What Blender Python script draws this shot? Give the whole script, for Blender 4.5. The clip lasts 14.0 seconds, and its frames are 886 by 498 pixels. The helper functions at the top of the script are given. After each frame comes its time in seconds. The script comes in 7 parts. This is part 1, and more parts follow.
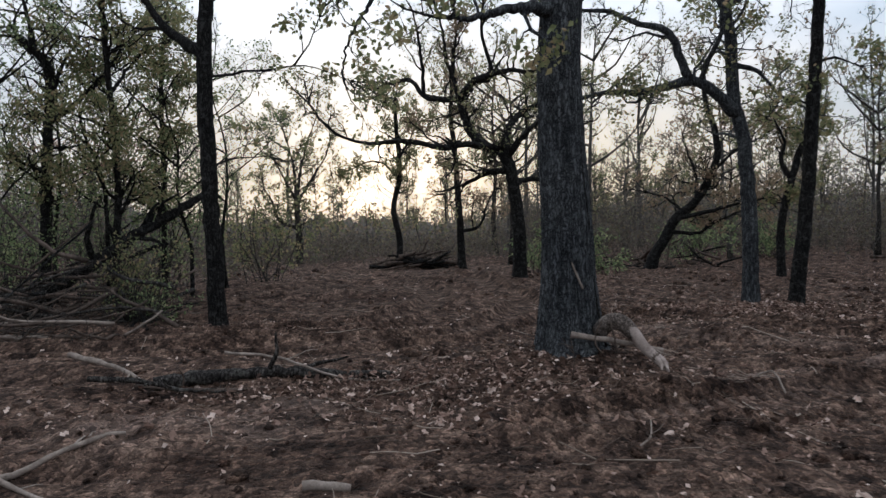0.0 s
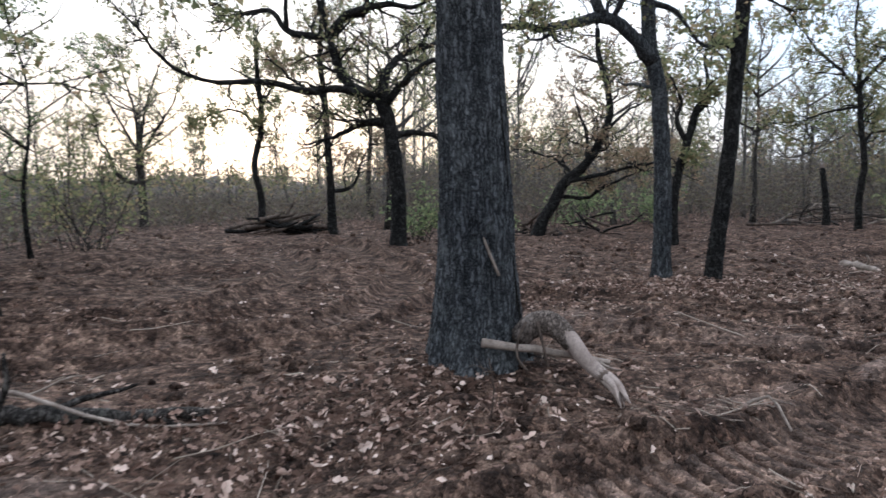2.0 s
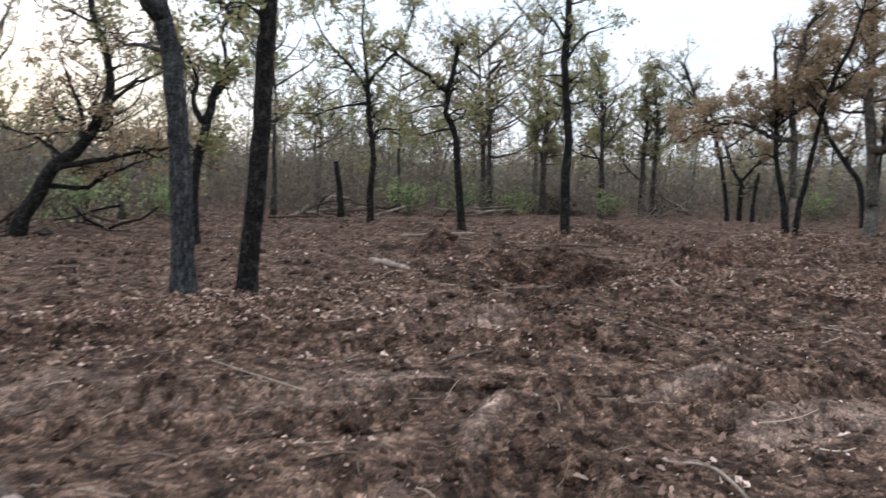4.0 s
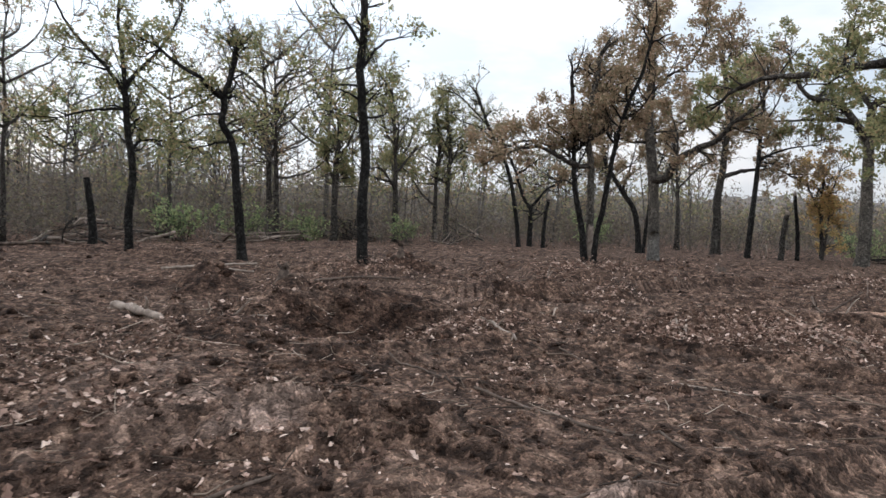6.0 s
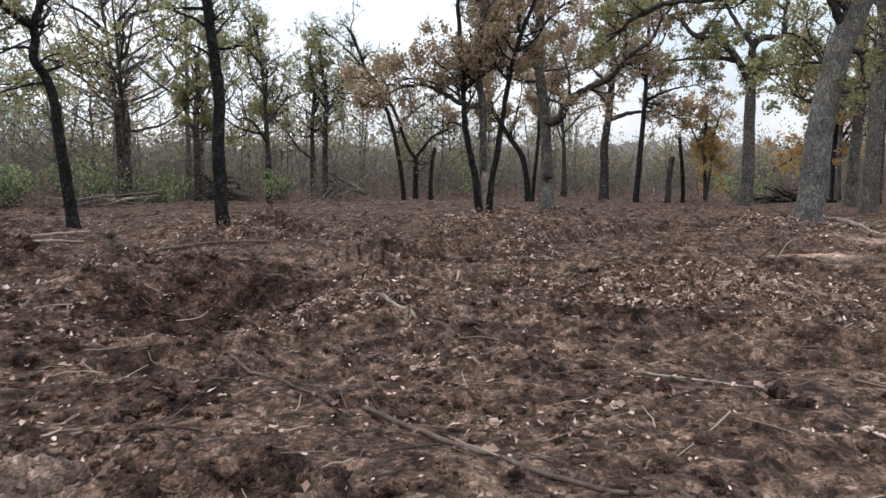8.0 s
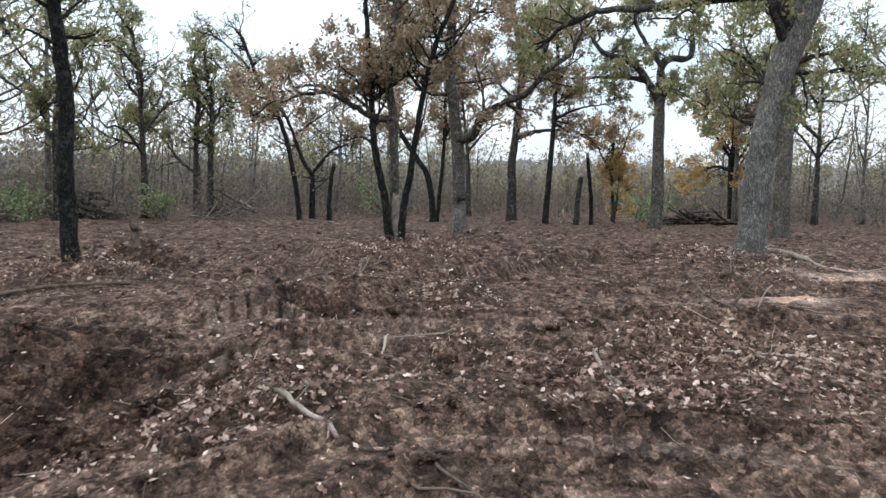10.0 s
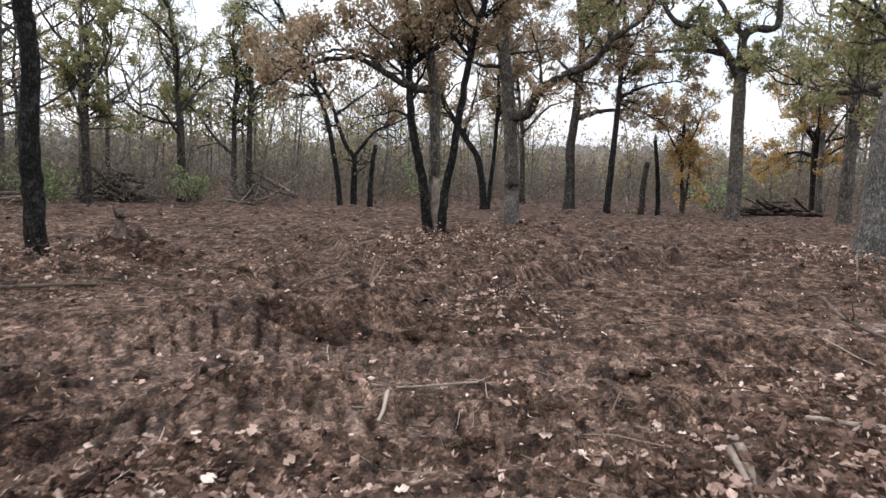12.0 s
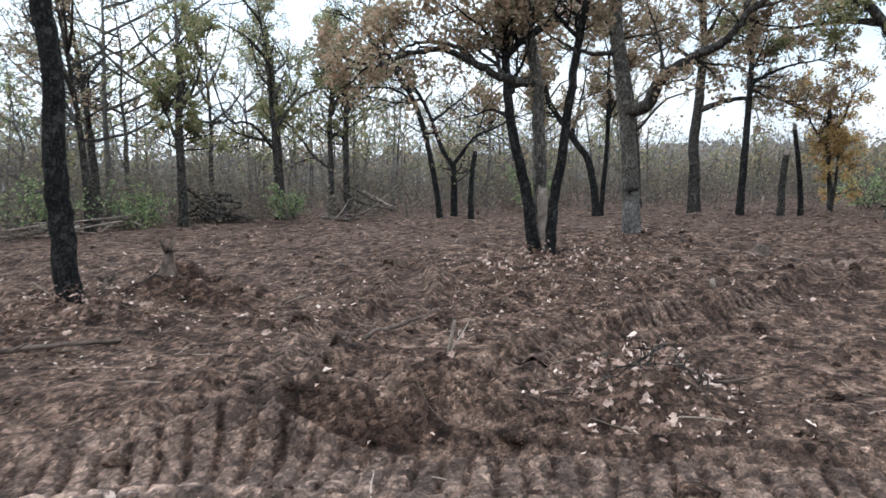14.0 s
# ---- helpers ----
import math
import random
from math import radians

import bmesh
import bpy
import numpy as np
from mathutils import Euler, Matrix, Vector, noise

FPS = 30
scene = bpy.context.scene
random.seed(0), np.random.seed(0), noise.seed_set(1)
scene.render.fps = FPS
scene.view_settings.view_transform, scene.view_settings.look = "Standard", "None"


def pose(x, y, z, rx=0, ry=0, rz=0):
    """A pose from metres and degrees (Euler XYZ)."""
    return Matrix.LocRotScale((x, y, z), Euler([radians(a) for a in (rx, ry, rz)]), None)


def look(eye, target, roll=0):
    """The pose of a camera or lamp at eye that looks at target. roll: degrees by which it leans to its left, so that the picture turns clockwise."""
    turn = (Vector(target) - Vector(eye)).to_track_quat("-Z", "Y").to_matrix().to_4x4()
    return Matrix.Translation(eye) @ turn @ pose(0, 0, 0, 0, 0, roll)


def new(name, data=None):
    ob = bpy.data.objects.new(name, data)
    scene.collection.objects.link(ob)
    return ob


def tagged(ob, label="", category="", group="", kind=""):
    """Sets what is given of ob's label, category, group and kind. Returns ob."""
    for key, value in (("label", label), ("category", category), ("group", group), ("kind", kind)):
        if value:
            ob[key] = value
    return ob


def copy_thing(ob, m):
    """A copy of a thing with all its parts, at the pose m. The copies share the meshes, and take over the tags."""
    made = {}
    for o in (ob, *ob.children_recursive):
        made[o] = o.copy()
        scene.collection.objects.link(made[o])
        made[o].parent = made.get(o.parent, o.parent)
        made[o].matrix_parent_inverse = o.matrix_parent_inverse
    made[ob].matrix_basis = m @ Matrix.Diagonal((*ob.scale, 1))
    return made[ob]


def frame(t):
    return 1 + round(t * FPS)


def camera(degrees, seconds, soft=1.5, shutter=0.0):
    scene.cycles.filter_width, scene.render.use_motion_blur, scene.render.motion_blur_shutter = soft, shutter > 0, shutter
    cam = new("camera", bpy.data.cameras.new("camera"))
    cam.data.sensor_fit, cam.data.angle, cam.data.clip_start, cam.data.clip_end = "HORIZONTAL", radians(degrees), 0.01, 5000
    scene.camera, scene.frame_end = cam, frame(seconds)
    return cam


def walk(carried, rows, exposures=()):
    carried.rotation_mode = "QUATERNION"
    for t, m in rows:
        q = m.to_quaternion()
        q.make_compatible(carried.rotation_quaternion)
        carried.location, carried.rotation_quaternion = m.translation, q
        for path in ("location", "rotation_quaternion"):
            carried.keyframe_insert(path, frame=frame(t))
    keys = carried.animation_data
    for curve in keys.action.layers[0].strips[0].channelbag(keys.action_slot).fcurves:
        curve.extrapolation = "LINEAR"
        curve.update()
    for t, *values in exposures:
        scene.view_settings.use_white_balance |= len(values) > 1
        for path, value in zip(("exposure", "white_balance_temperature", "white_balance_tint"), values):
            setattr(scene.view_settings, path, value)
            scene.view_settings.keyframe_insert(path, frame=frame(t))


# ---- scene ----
cam = camera(63.7, 14.0, 1.5, 0.3)
PATH = [
    (0, (0.141, 0.375, 1.57), (0.122, 2.374, 1.503), -0.9),
    (0.5, (0.116, 0.98, 1.566), (0.051, 2.977, 1.471), -0.6),
    (1, (0.149, 1.609, 1.543), (0.1, 3.605, 1.425), 0.2),
    (1.5, (0.218, 2.249, 1.536), (0.383, 4.235, 1.369), 0.5),
    (2, (0.286, 2.866, 1.522), (0.615, 4.83, 1.347), 0.1),
    (2.5, (0.384, 3.487, 1.54), (1.013, 5.38, 1.4), 0.6),
    (3, (0.633, 4.022, 1.544), (1.487, 5.825, 1.397), 1.3),
    (3.5, (0.917, 4.622, 1.505), (2.086, 6.233, 1.305), 2.4),
    (4, (1.322, 5.045, 1.573), (2.78, 6.402, 1.384), 1.5),
    (4.2, (1.536, 5.234, 1.59), (3.058, 6.521, 1.429), 1.0),
    (6.5, (3.661, 6.754, 1.522), (5.494, 7.542, 1.378), 1.6),
    (7, (4.191, 7.009, 1.403), (6.059, 7.697, 1.212), 0.4),
    (7.5, (4.723, 7.157, 1.431), (6.614, 7.778, 1.233), 1.3),
    (7.7, (4.91, 7.212, 1.409), (6.805, 7.815, 1.198), 0.8),
    (9.8, (7.035, 8.182, 1.527), (8.996, 8.531, 1.344), 1.8),
    (10, (7.26, 8.223, 1.563), (9.231, 8.512, 1.385), 1.2),
    (10.5, (7.781, 8.296, 1.562), (9.751, 8.622, 1.447), 0.5),
    (11, (8.37, 8.395, 1.513), (10.33, 8.754, 1.342), 1.5),
    (11.5, (8.937, 8.444, 1.509), (10.901, 8.714, 1.251), 1.6),
    (12, (9.562, 8.449, 1.505), (11.502, 8.883, 1.284), 1.7),
    (12.5, (10.143, 8.487, 1.535), (12.088, 8.9, 1.322), 1.3),
    (13, (10.636, 8.517, 1.551), (12.558, 9.02, 1.32), 0.2),
    (13.5, (11.142, 8.757, 1.552), (12.968, 9.539, 1.32), -1.2),
    (14, (11.629, 8.925, 1.556), (13.482, 9.65, 1.35), -1.0),
]
walk(cam, [(t, look(eye, target, roll)) for t, eye, target, roll in PATH],
     [(0, -0.7, 5900, 9), (1.0, -0.48, 5850, 9), (1.5, -0.05, 5750, 9), (3.0, 0.22, 5850, 9), (4.0, 0.36, 6200, 10), (6.5, 0.12, 6450, 10), (7.0, -0.12, 7100, 10), (7.5, 0.26, 6550, 10),
      (10, 0.6, 6000, 5), (10.5, 0.45, 5800, 2), (11, 0.52, 6450, 9), (11.5, 0.6, 6400, 12), (12, 0.6, 6450, 12), (12.5, 0.64, 6200, 8), (13, 0.74, 5750, 3),
      (13.5, 0.68, 6150, 9), (14, 0.7, 5850, 5)])

# ---- light ----
world = bpy.data.worlds.new("dusk_sky")
scene.world = world
world.use_nodes = True
wn, wl = world.node_tree.nodes, world.node_tree.links
wn.clear()
SUN_TURN = 8.0          # degrees west of north
sky = wn.new("ShaderNodeTexSky")
sky.sky_type = "NISHITA"
sky.sun_disc = False
sky.sun_elevation = radians(7.0)
sky.sun_rotation = radians(-SUN_TURN)
sky.altitude = 150
sky.air_density, sky.dust_density, sky.ozone_density = 1.2, 2.0, 1.5
bg_sky = wn.new("ShaderNodeBackground")
bg_sky.inputs["Strength"].default_value = 0.15
bg_cloud = wn.new("ShaderNodeBackground")
tc = wn.new("ShaderNodeTexCoord")
mp = wn.new("ShaderNodeMapping")
mp.inputs["Scale"].default_value = (1.0, 1.0, 3.0)
cl = wn.new("ShaderNodeTexNoise")
cl.inputs["Scale"].default_value = 2.6
cl.inputs["Detail"].default_value = 6
cl.inputs["Roughness"].default_value = 0.55
cr = wn.new("ShaderNodeValToRGB")
cr.color_ramp.elements[0].position, cr.color_ramp.elements[0].color = 0.36, (0.73, 0.73, 0.73, 1)
cr.color_ramp.elements[1].position, cr.color_ramp.elements[1].color = 0.60, (0.95, 0.95, 0.95, 1)
ct = wn.new("ShaderNodeValToRGB")
ct.color_ramp.elements[0].position, ct.color_ramp.elements[0].color = 0.36, (0.74, 0.83, 0.94, 1)
ct.color_ramp.elements[1].position, ct.color_ramp.elements[1].color = 0.58, (0.95, 0.95, 0.97, 1)
mix = wn.new("ShaderNodeMixShader")
wo = wn.new("ShaderNodeOutputWorld")
wl.new(tc.outputs["Generated"], mp.inputs["Vector"])
wl.new(mp.outputs["Vector"], cl.inputs["Vector"])
wl.new(cl.outputs["Fac"], cr.inputs["Fac"])
wl.new(cl.outputs["Fac"], ct.inputs["Fac"])
pale = wn.new("ShaderNodeHueSaturation")
pale.inputs["Saturation"].default_value = 0.55      # thin high cloud
wl.new(sky.outputs["Color"], pale.inputs["Color"])
wl.new(pale.outputs["Color"], bg_sky.inputs["Color"])
sep = wn.new("ShaderNodeSeparateXYZ")
rise = wn.new("ShaderNodeMapRange")
rise.inputs["From Min"].default_value, rise.inputs["From Max"].default_value = 0.0, 1.0
rise.inputs["To Min"].default_value, rise.inputs["To Max"].default_value = 0.86, 2.75      # an overcast sky is brightest overhead
wl.new(tc.outputs["Generated"], sep.inputs[0])
wl.new(sep.outputs["Z"], rise.inputs["Value"])
west = wn.new("ShaderNodeMapRange")         # the evening side of the sky is the brighter one
west.inputs["From Min"].default_value, west.inputs["From Max"].default_value = 0.15, 1.0
west.inputs["To Min"].default_value, west.inputs["To Max"].default_value = 0.84, 1.5
wl.new(sep.outputs["Y"], west.inputs["Value"])
both = wn.new("ShaderNodeMath")
both.operation = "MULTIPLY"
wl.new(rise.outputs["Result"], both.inputs[0])
wl.new(west.outputs["Result"], both.inputs[1])
wl.new(both.outputs[0], bg_cloud.inputs["Strength"])
low = wn.new("ShaderNodeMapRange")
low.inputs["From Min"].default_value, low.inputs["From Max"].default_value = 0.32, 0.06
wl.new(sep.outputs["Z"], low.inputs["Value"])
side = wn.new("ShaderNodeMapRange")
side.inputs["From Min"].default_value, side.inputs["From Max"].default_value = 0.78, 0.99
side.inputs["To Max"].default_value = 0.9
wl.new(sep.outputs["Y"], side.inputs["Value"])
dusk = wn.new("ShaderNodeMath")
dusk.operation = "MULTIPLY"
wl.new(low.outputs["Result"], dusk.inputs[0])
wl.new(side.outputs["Result"], dusk.inputs[1])
warm = wn.new("ShaderNodeMix")
warm.data_type = "RGBA"
warm.inputs["B"].default_value = (1.0, 0.78, 0.50, 1)
wl.new(dusk.outputs[0], warm.inputs["Factor"])
wl.new(ct.outputs["Color"], warm.inputs["A"])
wl.new(warm.outputs["Result"], bg_cloud.inputs["Color"])
wl.new(cr.outputs["Color"], mix.inputs["Fac"])
wl.new(bg_sky.outputs[0], mix.inputs[1])
wl.new(bg_cloud.outputs[0], mix.inputs[2])
wl.new(mix.outputs[0], wo.inputs["Surface"])

sun_data = bpy.data.lights.new("sun", "SUN")
sun_data.energy, sun_data.angle, sun_data.color = 0.6, radians(22), (1.0, 0.86, 0.7)
sun = new("sun", sun_data)
sun.matrix_world = look((0, 0, 30), (10 * math.sin(radians(SUN_TURN)), -10 * math.cos(radians(SUN_TURN)), 27.5))

# ---- materials ----


def material(name, rough=0.9):
    m = bpy.data.materials.new(name)
    m.use_nodes = True
    nt = m.node_tree
    b = nt.nodes["Principled BSDF"]
    b.inputs["Roughness"].default_value = rough
    b.inputs["Specular IOR Level"].default_value = 0.12
    return m, nt.nodes, nt.links, b


def ramp(nodes, stops):
    r = nodes.new("ShaderNodeValToRGB")
    e = r.color_ramp.elements
    while len(e) < len(stops):
        e.new(0.5)
    for el, (p, c) in zip(e, stops):
        el.position, el.color = p, (*c, 1)
    return r


def noise_node(nodes, links, scale, detail=5.0, rough=0.6, stretch=None, coord="Object"):
    n = nodes.new("ShaderNodeTexNoise")
    n.inputs["Scale"].default_value = scale
    n.inputs["Detail"].default_value = detail
    n.inputs["Roughness"].default_value = rough
    t = nodes.new("ShaderNodeTexCoord")
    if stretch:
        q = nodes.new("ShaderNodeMapping")
        q.inputs["Scale"].default_value = stretch
        links.new(t.outputs[coord], q.inputs["Vector"])
        links.new(q.outputs["Vector"], n.inputs["Vector"])
    else:
        links.new(t.outputs[coord], n.inputs["Vector"])
    return n


def mixed(nodes, links, fac, a, b, mode="MIX"):
    x = nodes.new("ShaderNodeMix")
    x.data_type, x.blend_type = "RGBA", mode
    for sock, v in ((x.inputs["Factor"], fac), (x.inputs["A"], a), (x.inputs["B"], b)):
        if hasattr(v, "is_output"):
            links.new(v, sock)
        elif isinstance(v, tuple):
            sock.default_value = (*v, 1)
        else:
            sock.default_value = v
    return x.outputs["Result"]


def bumped(nodes, links, bsdf, height, strength, distance):
    b = nodes.new("ShaderNodeBump")
    b.inputs["Strength"].default_value, b.inputs["Distance"].default_value = strength, distance
    links.new(height, b.inputs["Height"])
    links.new(b.outputs["Normal"], bsdf.inputs["Normal"])


def make_soil():
    """Dark crumbly earth: grey-brown crusts, darker turned clods, grit; sand, damp and painted shade by attribute."""
    m, n, l, b = material("churned_soil", 0.95)
    big = noise_node(n, l, 0.5, 5)
    mid = noise_node(n, l, 4.5, 6, 0.6)
    fine = noise_node(n, l, 70.0, 4, 0.7)
    warp = noise_node(n, l, 14.0, 3, 0.6)
    tcd = n.new("ShaderNodeTexCoord")
    add = n.new("ShaderNodeMix")
    add.data_type, add.blend_type = "RGBA", "LINEAR_LIGHT"
    add.inputs["Factor"].default_value = 0.035
    l.new(tcd.outputs["Object"], add.inputs["A"])
    l.new(warp.outputs["Color"], add.inputs["B"])

    def grains(scale):
        v = n.new("ShaderNodeTexVoronoi")
        v.inputs["Scale"].default_value = scale
        l.new(add.outputs["Result"], v.inputs["Vector"])
        g = n.new("ShaderNodeSeparateColor")
        l.new(v.outputs["Color"], g.inputs[0])
        return v, g.outputs[0]
    clod, tone = grains(20.0)
    crumb, grey = grains(58.0)
    c1 = ramp(n, [(0.36, SOIL_DARK), (0.51, SOIL_MID), (0.68, SOIL_PALE)])
    l.new(mid.outputs["Fac"], c1.inputs["Fac"])
    c2 = ramp(n, [(0.35, (0.84, 0.82, 0.81)), (0.68, (1.16, 1.14, 1.13))])
    l.new(big.outputs["Fac"], c2.inputs["Fac"])
    c3 = ramp(n, [(0.0, (0.50, 0.48, 0.47)), (0.55, (0.95, 0.93, 0.92)), (0.9, (1.35, 1.32, 1.29)), (1.0, (2.0, 1.9, 1.82))])
    l.new(grey, c3.inputs["Fac"])
    c5 = ramp(n, [(0.0, (0.30, 0.29, 0.28)), (0.5, (0.90, 0.88, 0.87)), (1.0, (1.9, 1.85, 1.8))])
    l.new(tone, c5.inputs["Fac"])
    c6 = ramp(n, [(0.3, (0.75, 0.74, 0.73)), (0.7, (1.25, 1.24, 1.23))])
    l.new(fine.outputs["Fac"], c6.inputs["Fac"])
    col = mixed(n, l, 1.0, c1.outputs["Color"], c2.outputs["Color"], "MULTIPLY")
    col = mixed(n, l, 0.85, col, c3.outputs["Color"], "MULTIPLY")
    col = mixed(n, l, 0.85, col, c5.outputs["Color"], "MULTIPLY")
    col = mixed(n, l, 1.0, col, c6.outputs["Color"], "MULTIPLY")
    at = n.new("ShaderNodeAttribute")
    at.attribute_name = "sand"
    grit = mixed(n, l, 0.7, SAND, c3.outputs["Color"], "MULTIPLY")
    grit = mixed(n, l, 0.45, grit, c5.outputs["Color"], "MULTIPLY")
    crust = mixed(n, l, 0.7, CRUST, c3.outputs["Color"], "MULTIPLY")
    crust = mixed(n, l, 0.6, crust, c5.outputs["Color"], "MULTIPLY")

    def share(lo, hi):
        q = n.new("ShaderNodeMapRange")
        q.inputs["From Min"].default_value, q.inputs["From Max"].default_value = lo, hi
        l.new(at.outputs["Fac"], q.inputs["Value"])
        return q.outputs["Result"]
    sandy = mixed(n, l, share(0.0, 0.7), col, crust)
    sandy = mixed(n, l, share(0.6, 1.0), sandy, grit)
    damp_shade = n.new("ShaderNodeAttribute")
    damp_shade.attribute_name = "damp_shade"
    # one darker soil colour serves both damp earth and painted shade
    darkened = mixed(n, l, 1.0, sandy, (0.36, 0.31, 0.29), "MULTIPLY")
    l.new(mixed(n, l, damp_shade.outputs["Fac"], sandy, darkened), b.inputs["Base Color"])
    hn = n.new("ShaderNodeMath")
    hn.operation = "MULTIPLY_ADD"
    hn.inputs[1].default_value = 0.45
    l.new(crumb.outputs["Distance"], hn.inputs[0])
    l.new(clod.outputs["Distance"], hn.inputs[2])
    bumped(n, l, b, hn.outputs[0], 1.0, -0.05)
    return m


SOIL_DARK, SOIL_MID, SOIL_PALE = (0.036, 0.0245, 0.0195), (0.112, 0.077, 0.060), (0.225, 0.163, 0.128)
SAND = (0.56, 0.385, 0.29)
CRUST = (0.345, 0.262, 0.222)
soil = make_soil()


def make_bark(name, dark, pale, patch, patch_amount, scale=1.0, relief=0.02, grain=0.22, soft=0.0):
    """Ridged bark: long plates parted by dark cracks, mottled and lichened."""
    m, n, l, b = material(name, 0.92)
    t = n.new("ShaderNodeTexCoord")
    q = n.new("ShaderNodeMapping")
    q.inputs["Scale"].default_value = (1, 1, grain)
    bend = noise_node(n, l, 12.0 * scale, 4, 0.65)
    add = n.new("ShaderNodeMix")
    add.data_type, add.blend_type = "RGBA", "LINEAR_LIGHT"
    add.inputs["Factor"].default_value = 0.045 / scale
    l.new(t.outputs["Object"], q.inputs["Vector"])
    l.new(q.outputs["Vector"], add.inputs["A"])
    l.new(bend.outputs["Color"], add.inputs["B"])
    plate = n.new("ShaderNodeTexVoronoi")
    plate.feature = "DISTANCE_TO_EDGE"
    plate.inputs["Scale"].default_value = 34.0 * scale
    l.new(add.outputs["Result"], plate.inputs["Vector"])
    groove = noise_node(n, l, 26.0 * scale, 6, 0.7, (1, 1, grain * 1.2))
    fine = noise_node(n, l, 120.0 * scale, 3, 0.6, (1, 1, 0.5))
    spot = noise_node(n, l, 8.0 * scale, 8, 0.75)
    broad = noise_node(n, l, 1.3, 4, 0.6)
    c = ramp(n, [(0.02, dark), (0.17, tuple(0.55 * d + 0.45 * p for d, p in zip(dark, pale))), (0.36, pale)])
    l.new(plate.outputs["Distance"], c.inputs["Fac"])
    g = ramp(n, [(0.34, (0.42 + 0.33 * soft,) * 3), (0.50, (0.95, 0.95, 0.95)), (0.66, (1.45 - 0.25 * soft,) * 3)])
    l.new(groove.outputs["Fac"], g.inputs["Fac"])
    f = ramp(n, [(0.3, (0.72, 0.72, 0.72)), (0.7, (1.25, 1.25, 1.25))])
    l.new(fine.outputs["Fac"], f.inputs["Fac"])
    w = ramp(n, [(0.35, (0.65, 0.66, 0.68)), (0.65, (1.3, 1.28, 1.24))])
    l.new(broad.outputs["Fac"], w.inputs["Fac"])
    col = mixed(n, l, 1.0, c.outputs["Color"], f.outputs["Color"], "MULTIPLY")
    col = mixed(n, l, 1.0, col, g.outputs["Color"], "MULTIPLY")
    col = mixed(n, l, 1.0, col, w.outputs["Color"], "MULTIPLY")
    s = ramp(n, [(0.53, (0, 0, 0)), (0.60, (patch_amount,) * 3)])
    l.new(spot.outputs["Fac"], s.inputs["Fac"])
    lichen = mixed(n, l, 0.7, patch, g.outputs["Color"], "MULTIPLY")
    l.new(mixed(n, l, s.outputs["Color"], col, lichen), b.inputs["Base Color"])
    hn = n.new("ShaderNodeMath")
    hn.operation = "ADD"
    l.new(plate.outputs["Distance"], hn.inputs[0])
    l.new(groove.outputs["Fac"], hn.inputs[1])
    bumped(n, l, b, hn.outputs[0], 1.0, relief)
    return m


def make_wood(name, dark, pale, streak):
    """Barkless weathered wood: faint blotches, grey streaks and hairline checks."""
    m, n, l, b = material(name, 0.85)
    blot = noise_node(n, l, 7.0, 5, 0.6)
    fine = noise_node(n, l, 70.0, 4, 0.65)
    dirt = noise_node(n, l, 16.0, 6, 0.75)
    c = ramp(n, [(0.34, dark), (0.62, pale)])
    l.new(blot.outputs["Fac"], c.inputs["Fac"])
    f = ramp(n, [(0.32, (0.8, 0.8, 0.8)), (0.66, (1.12, 1.12, 1.12))])
    l.new(fine.outputs["Fac"], f.inputs["Fac"])
    col = mixed(n, l, 1.0, c.outputs["Color"], f.outputs["Color"], "MULTIPLY")
    s = ramp(n, [(0.56, (0, 0, 0)), (0.70, (0.75, 0.75, 0.75))])
    l.new(dirt.outputs["Fac"], s.inputs["Fac"])
    l.new(mixed(n, l, s.outputs["Color"], col, streak), b.inputs["Base Color"])
    bumped(n, l, b, fine.outputs["Fac"], 0.5, 0.004)
    return m


bark_oak = make_bark("furrowed_grey_bark", (0.020, 0.022, 0.025), (0.150, 0.157, 0.166), (0.21, 0.225, 0.225), 0.25, 0.85, 0.045, 0.10, 0.5)
bark_dark = make_bark("blackish_bark", (0.005, 0.005, 0.005), (0.042, 0.039, 0.037), (0.10, 0.10, 0.095), 0.4, 1.0, 0.03)
bark_brown = make_bark("dull_brown_bark", (0.014, 0.012, 0.011), (0.115, 0.103, 0.093), (0.17, 0.165, 0.145), 0.4, 0.8)
bark_pale = make_bark("pale_grey_bark", (0.060, 0.056, 0.052), (0.25, 0.238, 0.222), (0.34, 0.33, 0.312), 0.4, 1.1, 0.02, 0.22, 0.7)
bark_pale2 = make_bark("grey_oak_bark", (0.036, 0.032, 0.028), (0.185, 0.168, 0.148), (0.27, 0.25, 0.222), 0.4, 0.9, 0.02, 0.22, 0.6)
# bark of the wood behind, its colour paled to imitate haze
bark_hazed = make_bark("haze_paled_bark", (0.06, 0.056, 0.052), (0.185, 0.172, 0.158), (0.23, 0.222, 0.205), 0.4, 0.6, 0.02, 0.22, 0.6)
bark_butt = make_bark("flaking_brown_bark", (0.060, 0.048, 0.041), (0.27, 0.222, 0.192), (0.33, 0.28, 0.248), 0.4, 1.2, 0.012, 0.22, 0.7)
dead_wood = make_wood("weathered_wood", (0.15, 0.118, 0.098), (0.34, 0.282, 0.238), (0.07, 0.055, 0.047))
bare_wood = make_wood("peeled_pale_wood", (0.225, 0.175, 0.150), (0.40, 0.33, 0.29), (0.10, 0.075, 0.062))
dark_wood = make_wood("rotting_wood", (0.036, 0.027, 0.022), (0.135, 0.102, 0.083), (0.15, 0.125, 0.108))


